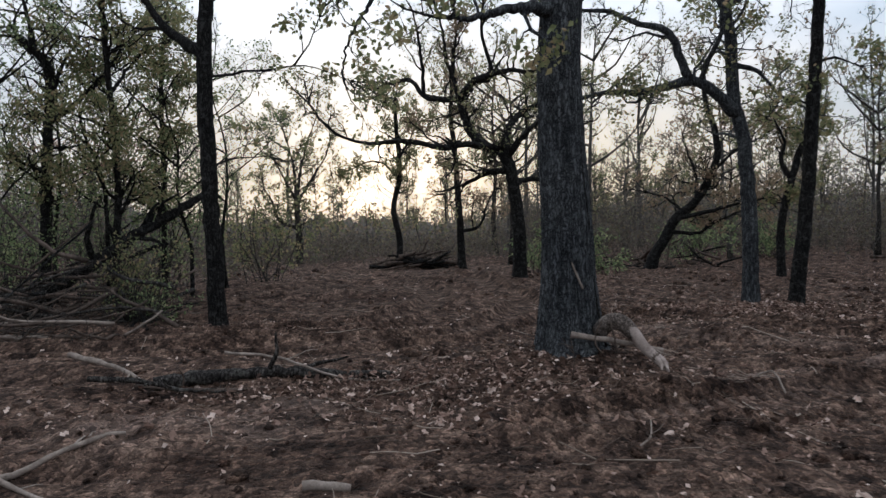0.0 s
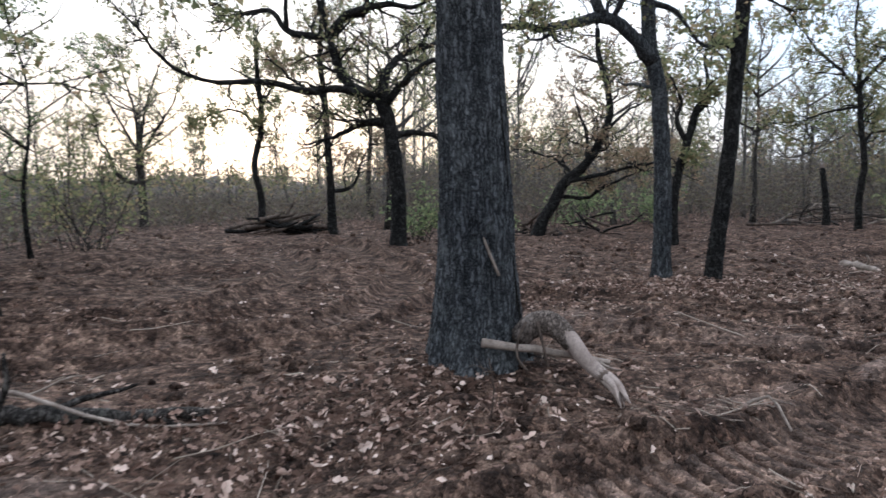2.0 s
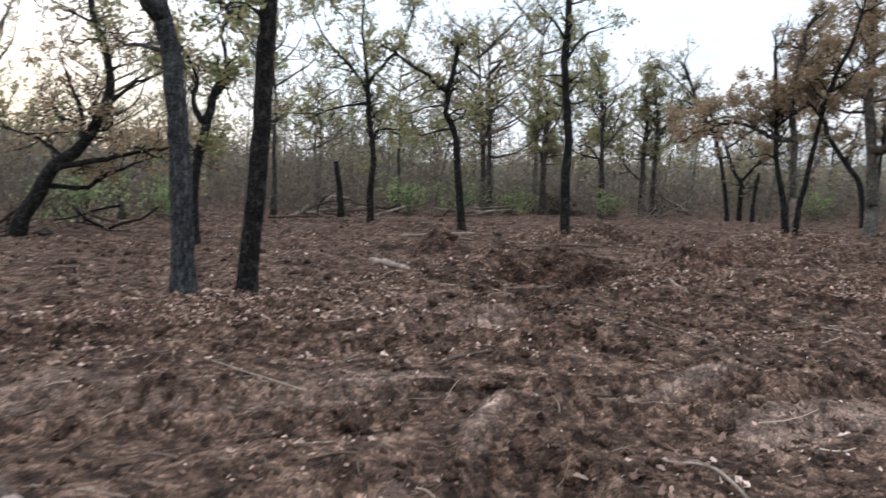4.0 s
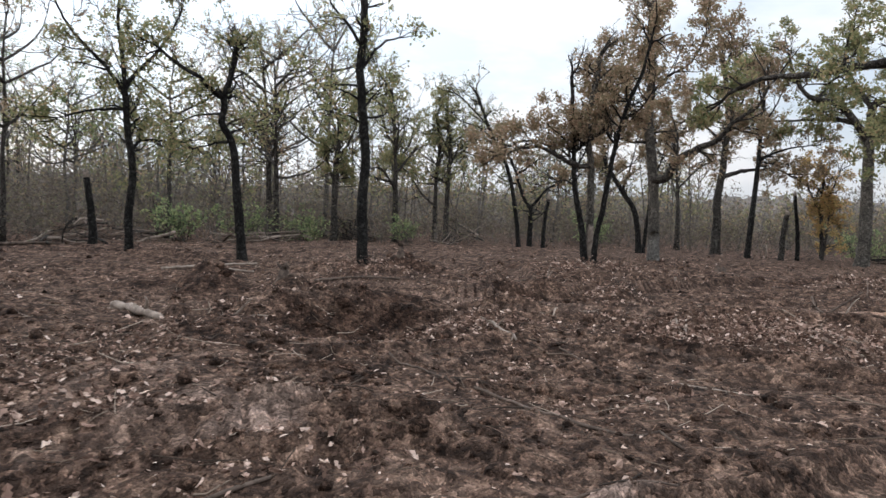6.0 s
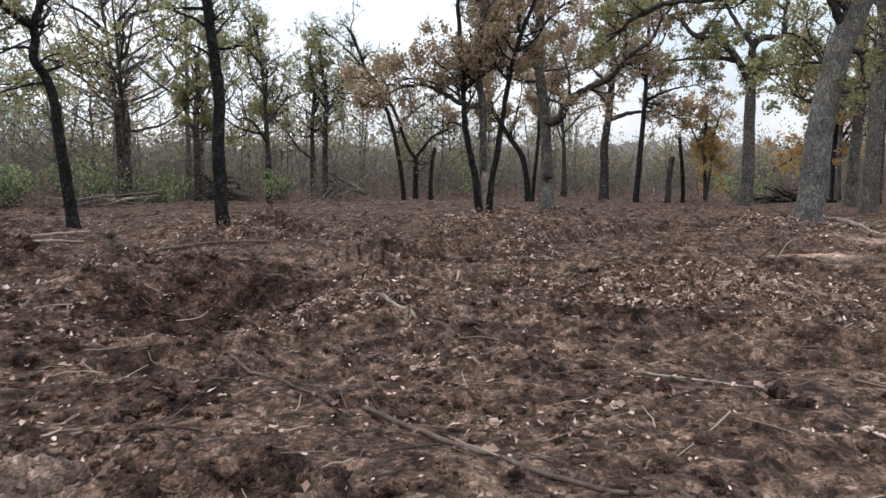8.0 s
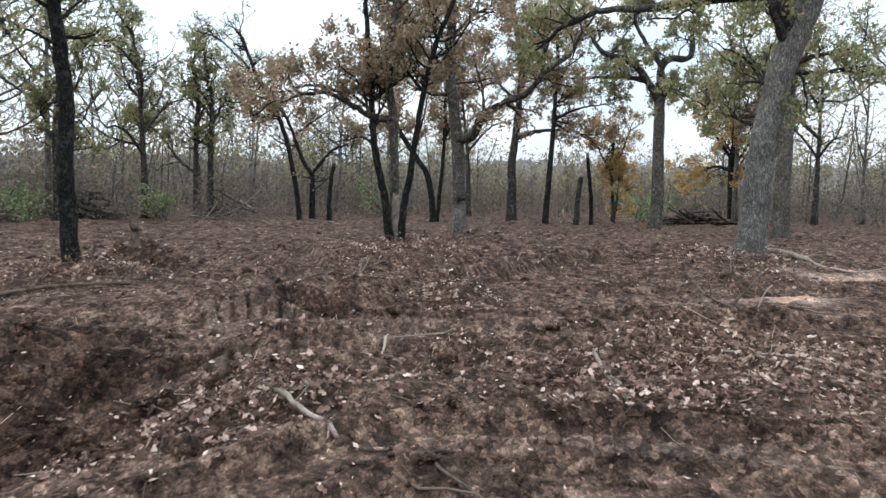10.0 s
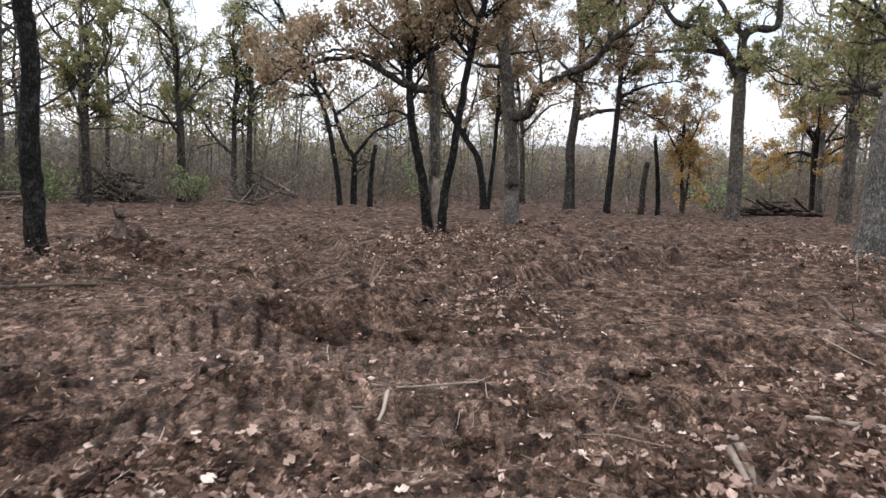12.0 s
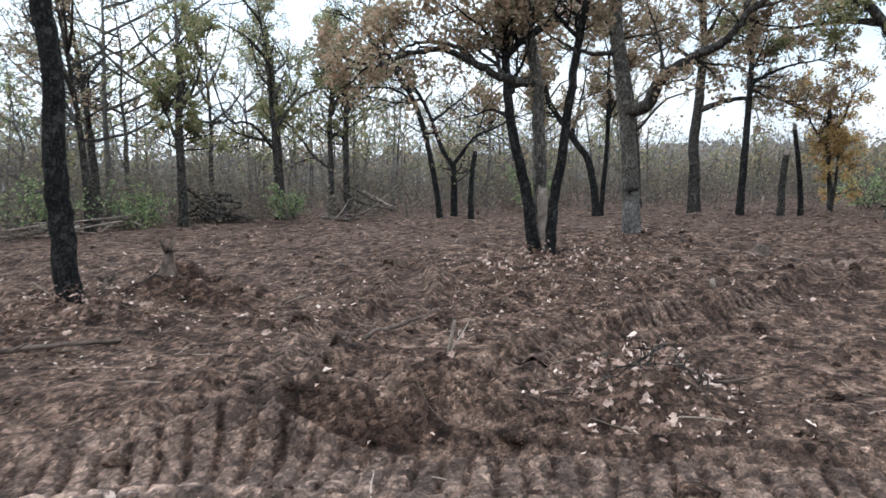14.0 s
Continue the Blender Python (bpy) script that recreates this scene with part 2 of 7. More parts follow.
def make_leaf(name, stops, through_light=0.35):
    m, n, l, b = material(name, 0.7)
    g = n.new("ShaderNodeNewGeometry")
    c = ramp(n, stops)
    l.new(g.outputs["Random Per Island"], c.inputs["Fac"])
    mott = noise_node(n, l, 18.0, 3)
    f = ramp(n, [(0.3, (0.75, 0.75, 0.75)), (0.7, (1.2, 1.2, 1.2))])
    l.new(mott.outputs["Fac"], f.inputs["Fac"])
    col = mixed(n, l, 1.0, c.outputs["Color"], f.outputs["Color"], "MULTIPLY")
    l.new(col, b.inputs["Base Color"])
    if through_light:
        tr = n.new("ShaderNodeBsdfTranslucent")
        l.new(col, tr.inputs["Color"])
        mx = n.new("ShaderNodeMixShader")
        mx.inputs["Fac"].default_value = through_light
        l.new(b.outputs[0], mx.inputs[1])
        l.new(tr.outputs[0], mx.inputs[2])
        l.new(mx.outputs[0], n["Material Output"].inputs["Surface"])
    return m


leaf_olive = make_leaf("olive_oak_leaves", [(0.0, (0.152, 0.173, 0.088)), (0.45, (0.256, 0.271, 0.137)), (0.75, (0.354, 0.323, 0.171)), (1.0, (0.415, 0.299, 0.183))], 0.65)
leaf_rust = make_leaf("rusty_oak_leaves", [(0.0, (0.195, 0.183, 0.112)), (0.4, (0.295, 0.230, 0.153)), (0.75, (0.354, 0.236, 0.163)), (1.0, (0.472, 0.378, 0.260))], 0.55)
leaf_red = make_leaf("dull_red_leaves", [(0.0, (0.232, 0.149, 0.119)), (0.5, (0.432, 0.193, 0.163)), (1.0, (0.464, 0.341, 0.216))], 0.55)
leaf_yellow = make_leaf("yellow_autumn_leaves", [(0.0, (0.248, 0.214, 0.095)), (0.5, (0.568, 0.415, 0.176)), (1.0, (0.52, 0.298, 0.162))], 0.55)
leaf_green = make_leaf("dull_green_leaves", [(0.0, (0.127, 0.178, 0.086)), (0.6, (0.247, 0.310, 0.155)), (1.0, (0.425, 0.443, 0.230))], 0.55)
litter_mat = make_leaf("dry_fallen_leaves", [(0.0, (0.055, 0.034, 0.026)), (0.45, (0.145, 0.091, 0.069)), (0.74, (0.30, 0.197, 0.155)), (0.89, (0.53, 0.39, 0.32)), (1.0, (0.72, 0.58, 0.50))], 0.15)
scrub_mat = make_leaf("winter_scrub", [(0.0, (0.078, 0.068, 0.059)), (0.4, (0.150, 0.126, 0.104)), (0.7, (0.200, 0.158, 0.124)), (0.85, (0.150, 0.160, 0.091)), (1.0, (0.244, 0.172, 0.116))], 0.25)
# scrub colours again, paler and greyer: distance haze put into the leaf colour
far_mat = make_leaf("haze_paled_scrub", [(0.0, (0.152, 0.140, 0.130)), (0.5, (0.229, 0.202, 0.181)), (0.85, (0.290, 0.237, 0.198)), (1.0, (0.229, 0.244, 0.168))], 0.25)

# ---- mesh builders ----


def mesh_of(name, verts, faces, mat, smooth=True):
    """One mesh from an (n, 3) array and a list of face arrays, each (k, corners)."""
    me = bpy.data.meshes.new(name)
    verts = np.asarray(verts, dtype=np.float32)
    me.vertices.add(len(verts))
    me.vertices.foreach_set("co", verts.ravel())
    loops = np.concatenate([np.asarray(f, dtype=np.int32).ravel() for f in faces])
    totals = np.concatenate([np.full(len(f), np.shape(f)[1], dtype=np.int32) for f in faces])
    starts = np.concatenate([[0], np.cumsum(totals)[:-1]]).astype(np.int32)
    me.loops.add(len(loops))
    me.loops.foreach_set("vertex_index", loops)
    me.polygons.add(len(totals))
    me.polygons.foreach_set("loop_start", starts)
    me.polygons.foreach_set("loop_total", totals)
    me.polygons.foreach_set("use_smooth", np.full(len(totals), smooth))
    me.update(calc_edges=True)
    me.validate()
    me.materials.append(mat)
    return me


class Heap:
    """Gathers vertices and faces for one mesh."""

    def __init__(self):
        self.v, self.f, self.n = [], [], 0

    def add(self, v, *faces):
        v = np.asarray(v, dtype=float).reshape(-1, 3)
        for f in faces:
            self.f.append(np.asarray(f, dtype=np.int64) + self.n)
        self.v.append(v)
        self.n += len(v)

    def mesh(self, name, mat, smooth=True):
        return mesh_of(name, np.concatenate(self.v), self.f, mat, smooth)


def unit(a):
    return a / np.maximum(np.linalg.norm(a, axis=-1, keepdims=True), 1e-9)


def tubes(heap, P, R, sides, cap=True, shape=None):
    """Tapered tubes: P (b, n, 3) paths, R (b, n) radii; shape multiplies the ring radii (n, sides)."""
    P, R = np.asarray(P, float), np.asarray(R, float)
    if P.ndim == 2:
        P, R = P[None], R[None]
    b, n, _ = P.shape
    T = unit(np.gradient(P, axis=1))
    span = unit(P[:, -1] - P[:, 0])
    ref = np.where(np.abs(span[:, 2:3]) < 0.75, np.array([[0, 0, 1.0]]), np.array([[1.0, 0, 0]]))
    A = unit(np.cross(T, ref[:, None, :]))
    B = np.cross(T, A)
    ang = np.linspace(0, 2 * np.pi, sides, endpoint=False)
    rad = R[:, :, None] * (shape[None] if shape is not None else 1.0) * np.ones((1, 1, sides))
    V = P[:, :, None, :] + rad[..., None] * (np.cos(ang)[None, None, :, None] * A[:, :, None, :] + np.sin(ang)[None, None, :, None] * B[:, :, None, :])
    idx = np.arange(b * n * sides).reshape(b, n, sides)
    nxt = np.roll(idx, -1, axis=2)
    quads = np.stack([idx[:, :-1], nxt[:, :-1], nxt[:, 1:], idx[:, 1:]], -1).reshape(-1, 4)
    faces = [quads]
    if cap:
        faces.append(idx[:, -1].reshape(b, sides))
        faces.append(idx[:, 0, ::-1].reshape(b, sides))
    heap.add(V, *faces)


def spline(pts, step=0.12):
    """A smooth path through the points, about one sample each step metres."""
    p = np.asarray(pts, float)
    if len(p) == 2:
        k = max(3, int(np.linalg.norm(p[1] - p[0]) / step))
        return p[0] + (p[1] - p[0]) * np.linspace(0, 1, k)[:, None]
    q = np.vstack([2 * p[0] - p[1], p, 2 * p[-1] - p[-2]])
    out = []
    for i in range(len(p) - 1):
        a, b, c, d = q[i], q[i + 1], q[i + 2], q[i + 3]
        k = max(2, int(np.linalg.norm(c - b) / step))
        t = np.linspace(0, 1, k, endpoint=False)[:, None]
        out.append(0.5 * ((2 * b) + (c - a) * t + (2 * a - 5 * b + 4 * c - d) * t * t + (3 * b - a - 3 * c + d) * t ** 3))
    out.append(p[-1:])
    return np.vstack(out)


def wander(rng, start, way, length, n, gnarl, lift):
    """Crooked paths (b, n + 1, 3) from start along way."""
    P = [start]
    d = unit(way)
    for i in range(n):
        d = unit(d + gnarl * rng.normal(size=d.shape) + np.array([0, 0, lift]))
        P.append(P[-1] + d * (length / n)[:, None])
    return np.stack(P, 1)


def leaf_cards(heap, rng, at, size, droop=0.3, plain=False):
    """Folded lobed leaves at the points, of random turn and tilt."""
    k = len(at)
    s = size * rng.uniform(0.6, 1.25, k)[:, None]
    d = unit(rng.normal(size=(k, 3)) + np.array([0, 0, -droop]))
    w = unit(np.cross(d, rng.normal(size=(k, 3))))
    u = np.cross(d, w)
    base, tip = at - d * s * 0.5, at + d * s * 0.5
    left = at + w * s * 0.32 + u * s * 0.10 + d * s * 0.1
    right = at - w * s * 0.32 + u * s * 0.10 + d * s * 0.1
    if plain:
        heap.add(np.stack([base, right + w * s * 0.12, tip + w * s * 0.3], 1), np.arange(3 * k).reshape(k, 3))
        return
    V = np.stack([base, right, tip, left], 1)
    i = np.arange(4 * k).reshape(k, 4)
    heap.add(V, i[:, [0, 1, 2]], i[:, [0, 2, 3]])


def along(P, t):
    """Points and directions at the fractions t of paths P (b, n, 3)."""
    n = P.shape[1]
    f = t * (n - 1)
    i = np.minimum(f.astype(int), n - 2)
    r = np.arange(len(P))
    a, b = P[r, i], P[r, i + 1]
    return a + (b - a) * (f - i)[:, None], unit(b - a)


def shoots(rng, P, R, per, lengths, n, gnarl, lift, start=0.25, spread=0.9):
    """Side branches of the paths P, per of them on each."""
    b = len(P)
    pick = np.repeat(np.arange(b), per)
    t = rng.uniform(start, 1.0, len(pick))
    at, d = along(P[pick], t)
    side = unit(np.cross(d, rng.normal(size=d.shape)))
    way = unit(d * (1 - 0.5 * spread) + side * spread)
    L = np.asarray(lengths)[pick] if np.ndim(lengths) else np.full(len(pick), lengths)
    L = L * rng.uniform(0.55, 1.15, len(pick)) * (1.15 - 0.6 * t)
    r0 = np.array([R[j, int(x * (R.shape[1] - 1))] for j, x in zip(pick, t)])
    return wander(rng, at, way, L, n, gnarl, lift), r0, L


def part(name, me, parent, label=""):
    ob = new(name, me)
    ob.parent = parent
    if label:
        ob["label"] = label
    return ob


def vnoise(x, y, seed):
    """Smooth value noise in -1..1."""
    xi, yi = np.floor(x).astype(np.int64), np.floor(y).astype(np.int64)
    fx, fy = x - xi, y - yi
    fx, fy = fx * fx * (3 - 2 * fx), fy * fy * (3 - 2 * fy)

    def h(a, b):
        v = (a * 374761393 + b * 668265263 + seed * 1442695041) & 0xFFFFFFFF
        v = ((v ^ (v >> 13)) * 1274126177) & 0xFFFFFFFF
        return ((v ^ (v >> 16)) & 0xFFFF) / 32767.5 - 1
    return (h(xi, yi) * (1 - fx) + h(xi + 1, yi) * fx) * (1 - fy) + (h(xi, yi + 1) * (1 - fx) + h(xi + 1, yi + 1) * fx) * fy


def fbm(x, y, scale, octaves, seed):
    v, a = 0, 1.0
    for o in range(octaves):
        v = v + a * vnoise(x / scale * 2 ** o + 17.3 * o, y / scale * 2 ** o - 9.1 * o, seed + o)
        a *= 0.5
    return v / 2


def cells(x, y, scale, seed):
    """Rounded clods of uneven height, parted by sharp creases."""
    x, y = x / scale, y / scale
    xi, yi = np.floor(x).astype(np.int64), np.floor(y).astype(np.int64)
    best, tall = np.full(x.shape, 9.0), np.zeros(x.shape)
    for i in (-1, 0, 1):
        for j in (-1, 0, 1):
            v = ((xi + i) * 374761393 + (yi + j) * 668265263 + seed * 1442695041) & 0xFFFFFFFF
            v = ((v ^ (v >> 13)) * 1274126177) & 0xFFFFFFFF
            v = v ^ (v >> 16)
            d = (x - xi - i - (v & 255) / 255) ** 2 + (y - yi - j - (v >> 8 & 255) / 255) ** 2
            near = d < best
            best, tall = np.where(near, d, best), np.where(near, (v >> 16 & 255) / 255, tall)
    return (0.15 + 0.85 * tall) * (1 - 1.3 * best).clip(-0.4, 1)


# ---- the lie of the ground ----
# low swells and hollows: x, y, height, radius along x, radius along y, turn
SWELLS = [(1.42, 8.1, 0.17, 1.3, 1.3, 0), (22.6, 11.4, 0.22, 2.6, 2.4, 0), (21.9, 4.4, 0.20, 2.2, 2.2, 0), (17.3, 15.5, 0.15, 1.8, 1.8, 0),
          (2.0, 19.4, 0.14, 2.5, 2.5, 0), (11.25, 11.6, -0.55, 1.25, 0.75, -25), (11.9, 12.75, 0.24, 1.5, 0.45, -30), (10.0, 12.2, 0.15, 0.7, 0.5, 0), (12.9, 10.4, 0.13, 0.75, 0.4, -30),
          (12.7, 15.9, 0.42, 0.5, 0.4, 0), (12.3, 15.2, 0.32, 0.4, 0.4, 0), (12.95, 14.2, 0.26, 0.5, 0.4, 20), (13.5, 16.6, 0.25, 0.4, 0.4, 0),
          (16.55, 9.35, 0.24, 0.6, 0.35, 10), (15.15, 11.15, 0.26, 0.85, 0.17, -54), (15.75, 10.2, 0.16, 0.6, 0.16, -62), (9.4, 12.2, 0.16, 0.9, 0.6, 15), (5.0, 7.55, 0.13, 0.6, 0.25, -20),
          (12.9, 6.6, 0.10, 1.0, 1.3, 0), (18.5, 15.1, 0.30, 0.55, 0.45, 0), (20.3, 13.6, 0.12, 0.6, 0.3, 30), (24.5, 8.4, 0.15, 0.9, 0.4, 20),
          (28.6, 10.8, 0.16, 1.5, 1.5, 0), (-2.2, 7.9, 0.12, 1.6, 0.5, 5), (7.4, 11.6, 0.12, 0.7, 0.3, -30), (3.6, 7.9, 0.08, 0.7, 0.3, -45), (6.95, 9.6, 0.13, 0.45, 0.3, 20), (6.8, 10.5, 0.12, 0.7, 0.35, 10), (13.0, 9.95, 0.05, 0.5, 0.3, -40)]
# machine ruts: points, half width, depth, tread spacing (0: smooth)
RUTS = [([(9.0, 10.6), (11.17, 9.24), (11.45, 8.4), (11.56, 7.2), (11.3, 5.2)], 0.24, 0.045, 0.21),
        ([(13.1, 13.6), (14.0, 12.2), (14.58, 11.35), (14.86, 10.35), (15.12, 9.4), (15.45, 7.6), (15.6, 4.5)], 0.34, 0.055, 0.22),
        ([(12.2, 11.7), (12.85, 10.5), (13.2, 9.7), (13.5, 8.7), (13.9, 7.2), (13.8, 5.0)], 0.22, 0.05, 0.2),
        ([(15.0, 11.9), (15.63, 12.01), (17.18, 12.36), (19.3, 12.4), (22.0, 13.6)], 0.22, 0.05, 0.16),
        ([(15.9, 10.7), (16.81, 10.43), (18.16, 9.95), (20.5, 8.2), (24.0, 7.2)], 0.22, 0.06, 0),
        ([(2.2, 10.6), (4.25, 8.96), (5.34, 7.98), (7.2, 6.5), (9.5, 5.2)], 0.22, 0.05, 0.17),
        ([(3.4, 12.4), (4.6, 11.2), (5.38, 10.62), (6.13, 10.13), (7.6, 8.9)], 0.24, 0.06, 0.18),
        ([(0.8, 5.6), (2.0, 6.05), (2.7, 6.3), (3.4, 6.65), (4.2, 7.0)], 0.26, 0.05, 0.19),
        ([(-6.0, 9.4), (-3.0, 9.6), (-0.4, 10.2), (0.8, 11.5), (1.6, 15.0), (0.5, 21.0)], 0.28, 0.06, 0.2),
        ([(-7.0, 10.6), (-3.2, 11.1), (-1.4, 11.8), (-0.6, 13.2), (-0.2, 16.0), (-1.5, 21.0)], 0.28, 0.05, 0)]
# pale sand laid bare: x, y, radii, turn, amount
SANDY = [(17.45, 5.2, 0.95, 0.5, -75, 1.0), (21.2, 2.8, 1.3, 0.7, -50, 1.0), (13.75, 11.9, 0.95, 0.17, -38, 0.2), (14.5, 9.9, 2.2, 0.9, -68, 0.10),
         (5.15, 9.2, 0.4, 0.2, -60, 0.35), (4.3, 9.4, 1.3, 0.35, -35, 0.15), (3.2, 10.4, 1.2, 0.5, -20, 0.25), (6.6, 6.1, 0.9, 0.45, -25, 0.32), (3.0, 7.0, 0.7, 0.3, -10, 0.2), (-1.6, 5.9, 1.0, 0.6, 20, 0.22),
         (24.4, 8.0, 2.4, 0.6, -70, 0.35), (7.05, 9.62, 0.40, 0.20, 20, 0.65), (6.8, 10.45, 0.7, 0.3, 10, 0.3), (7.3, 11.5, 0.9, 0.4, 10, 0.2), (14.6, 10.9, 0.8, 0.2, -52, 0.2)]


def blob(x, y, cx, cy, rx, ry, turn):
    c, s = math.cos(radians(turn)), math.sin(radians(turn))
    u, v = (x - cx) * c + (y - cy) * s, -(x - cx) * s + (y - cy) * c
    return np.exp(-((u / rx) ** 2 + (v / ry) ** 2))


# crests of pushed-up earth: points, half width, height, how pale and sandy
CRESTS = [([(4.35, 7.62), (4.62, 7.78), (5.1, 7.86), (5.6, 7.72), (6.0, 7.5), (6.5, 7.32), (7.1, 7.12)], 0.075, 0.08, 0.8),
          ([(4.75, 9.25), (5.05, 9.05), (5.27, 8.72)], 0.12, 0.04, 0.7),
          ([(5.42, 6.95), (5.62, 6.62), (5.95, 6.45), (6.6, 6.2)], 0.10, -0.07, 0.0),
          ([(13.2, 13.0), (13.62, 12.45), (14.12, 11.72), (14.35, 11.3)], 0.10, 0.05, 1.5),
          ([(14.9, 12.5), (15.05, 11.6), (15.3, 11.12), (15.6, 10.75), (15.8, 10.3)], 0.16, 0.13, 0.0),
          ([(15.6, 12.55), (16.0, 12.2), (16.8, 12.36), (17.6, 12.75)], 0.10, 0.09, 0.0),
          ([(16.3, 10.75), (16.92, 10.42), (18.5, 10.0), (19.6, 9.4)], 0.10, 0.09, 0.0),
          ([(18.2, 9.75), (18.87, 9.25), (21.2, 8.7)], 0.12, 0.09, 0.0),
          ([(12.2, 11.35), (12.75, 10.95), (13.2, 10.5), (13.4, 10.0)], 0.17, 0.12, 0.0),
          ([(10.3, 13.9), (10.8, 13.3), (11.5, 12.85), (12.3, 12.4)], 0.22, 0.14, 0.12),
          ([(14.3, 12.5), (14.75, 11.9), (15.0, 11.3)], 0.08, 0.03, 0.25),
          ([(13.7, 12.15), (14.16, 11.2), (14.42, 10.25), (14.72, 9.2), (15.02, 7.6)], 0.06, 0.06, 0.3),
          ([(12.9, 12.1), (13.55, 10.95), (13.85, 10.1), (14.2, 8.9), (14.55, 7.4)], 0.07, 0.06, 0.0),
          ([(16.4, 11.9), (17.4, 11.8), (18.8, 11.5), (20.5, 11.0)], 0.10, 0.06, 0.0),
          ([(8.9, 10.6), (9.3, 10.1), (9.75, 9.3)], 0.09, 0.06, 0.15),
          ([(2.0, 6.6), (2.9, 7.1), (3.7, 7.5)], 0.12, 0.06, 0.25),
          ([(6.6, 9.85), (7.0, 9.8), (7.35, 9.6)], 0.14, 0.07, 0.6)]
CREST_PATHS = [(spline([(px, py, 0) for px, py in pts], 0.2)[:, :2], w, h, pale) for pts, w, h, pale in CRESTS]
RUT_PATHS = [(spline([(px, py, 0) for px, py in pts], 0.25)[:, :2], w, d, lug) for pts, w, d, lug in RUTS]


def swept(x, y, scale, octaves, seed):
    """Noise drawn out along the way that the machines went: across the first yards, then north to south."""
    w = ((x - 2.5) / 5.0).clip(0, 1)
    u, v = 0.37 * x - 0.93 * y, 0.93 * x + 0.37 * y
    return (1 - w) * fbm(x * 0.28, y * 1.1, scale, octaves, seed) + w * fbm(u * 0.25, v * 1.15, scale, octaves, seed + 7)


def scraped(x, y):
    """1 where the earth is scraped smooth and bare, 0 where it lies loose."""
    return (0.62 + 2.4 * swept(x, y, 1.9, 3, 97)).clip(0, 1)


def off_path(px, py, path):
    """Distance of each point from a line of points."""
    best = np.full(px.shape, 9.0)
    for i in range(len(path) - 1):
        ax, ay = path[i]
        dx, dy = path[i + 1] - path[i]
        t = (((px - ax) * dx + (py - ay) * dy) / (dx * dx + dy * dy)).clip(0, 1)
        best = np.minimum(best, np.hypot(px - ax - t * dx, py - ay - t * dy))
    return best


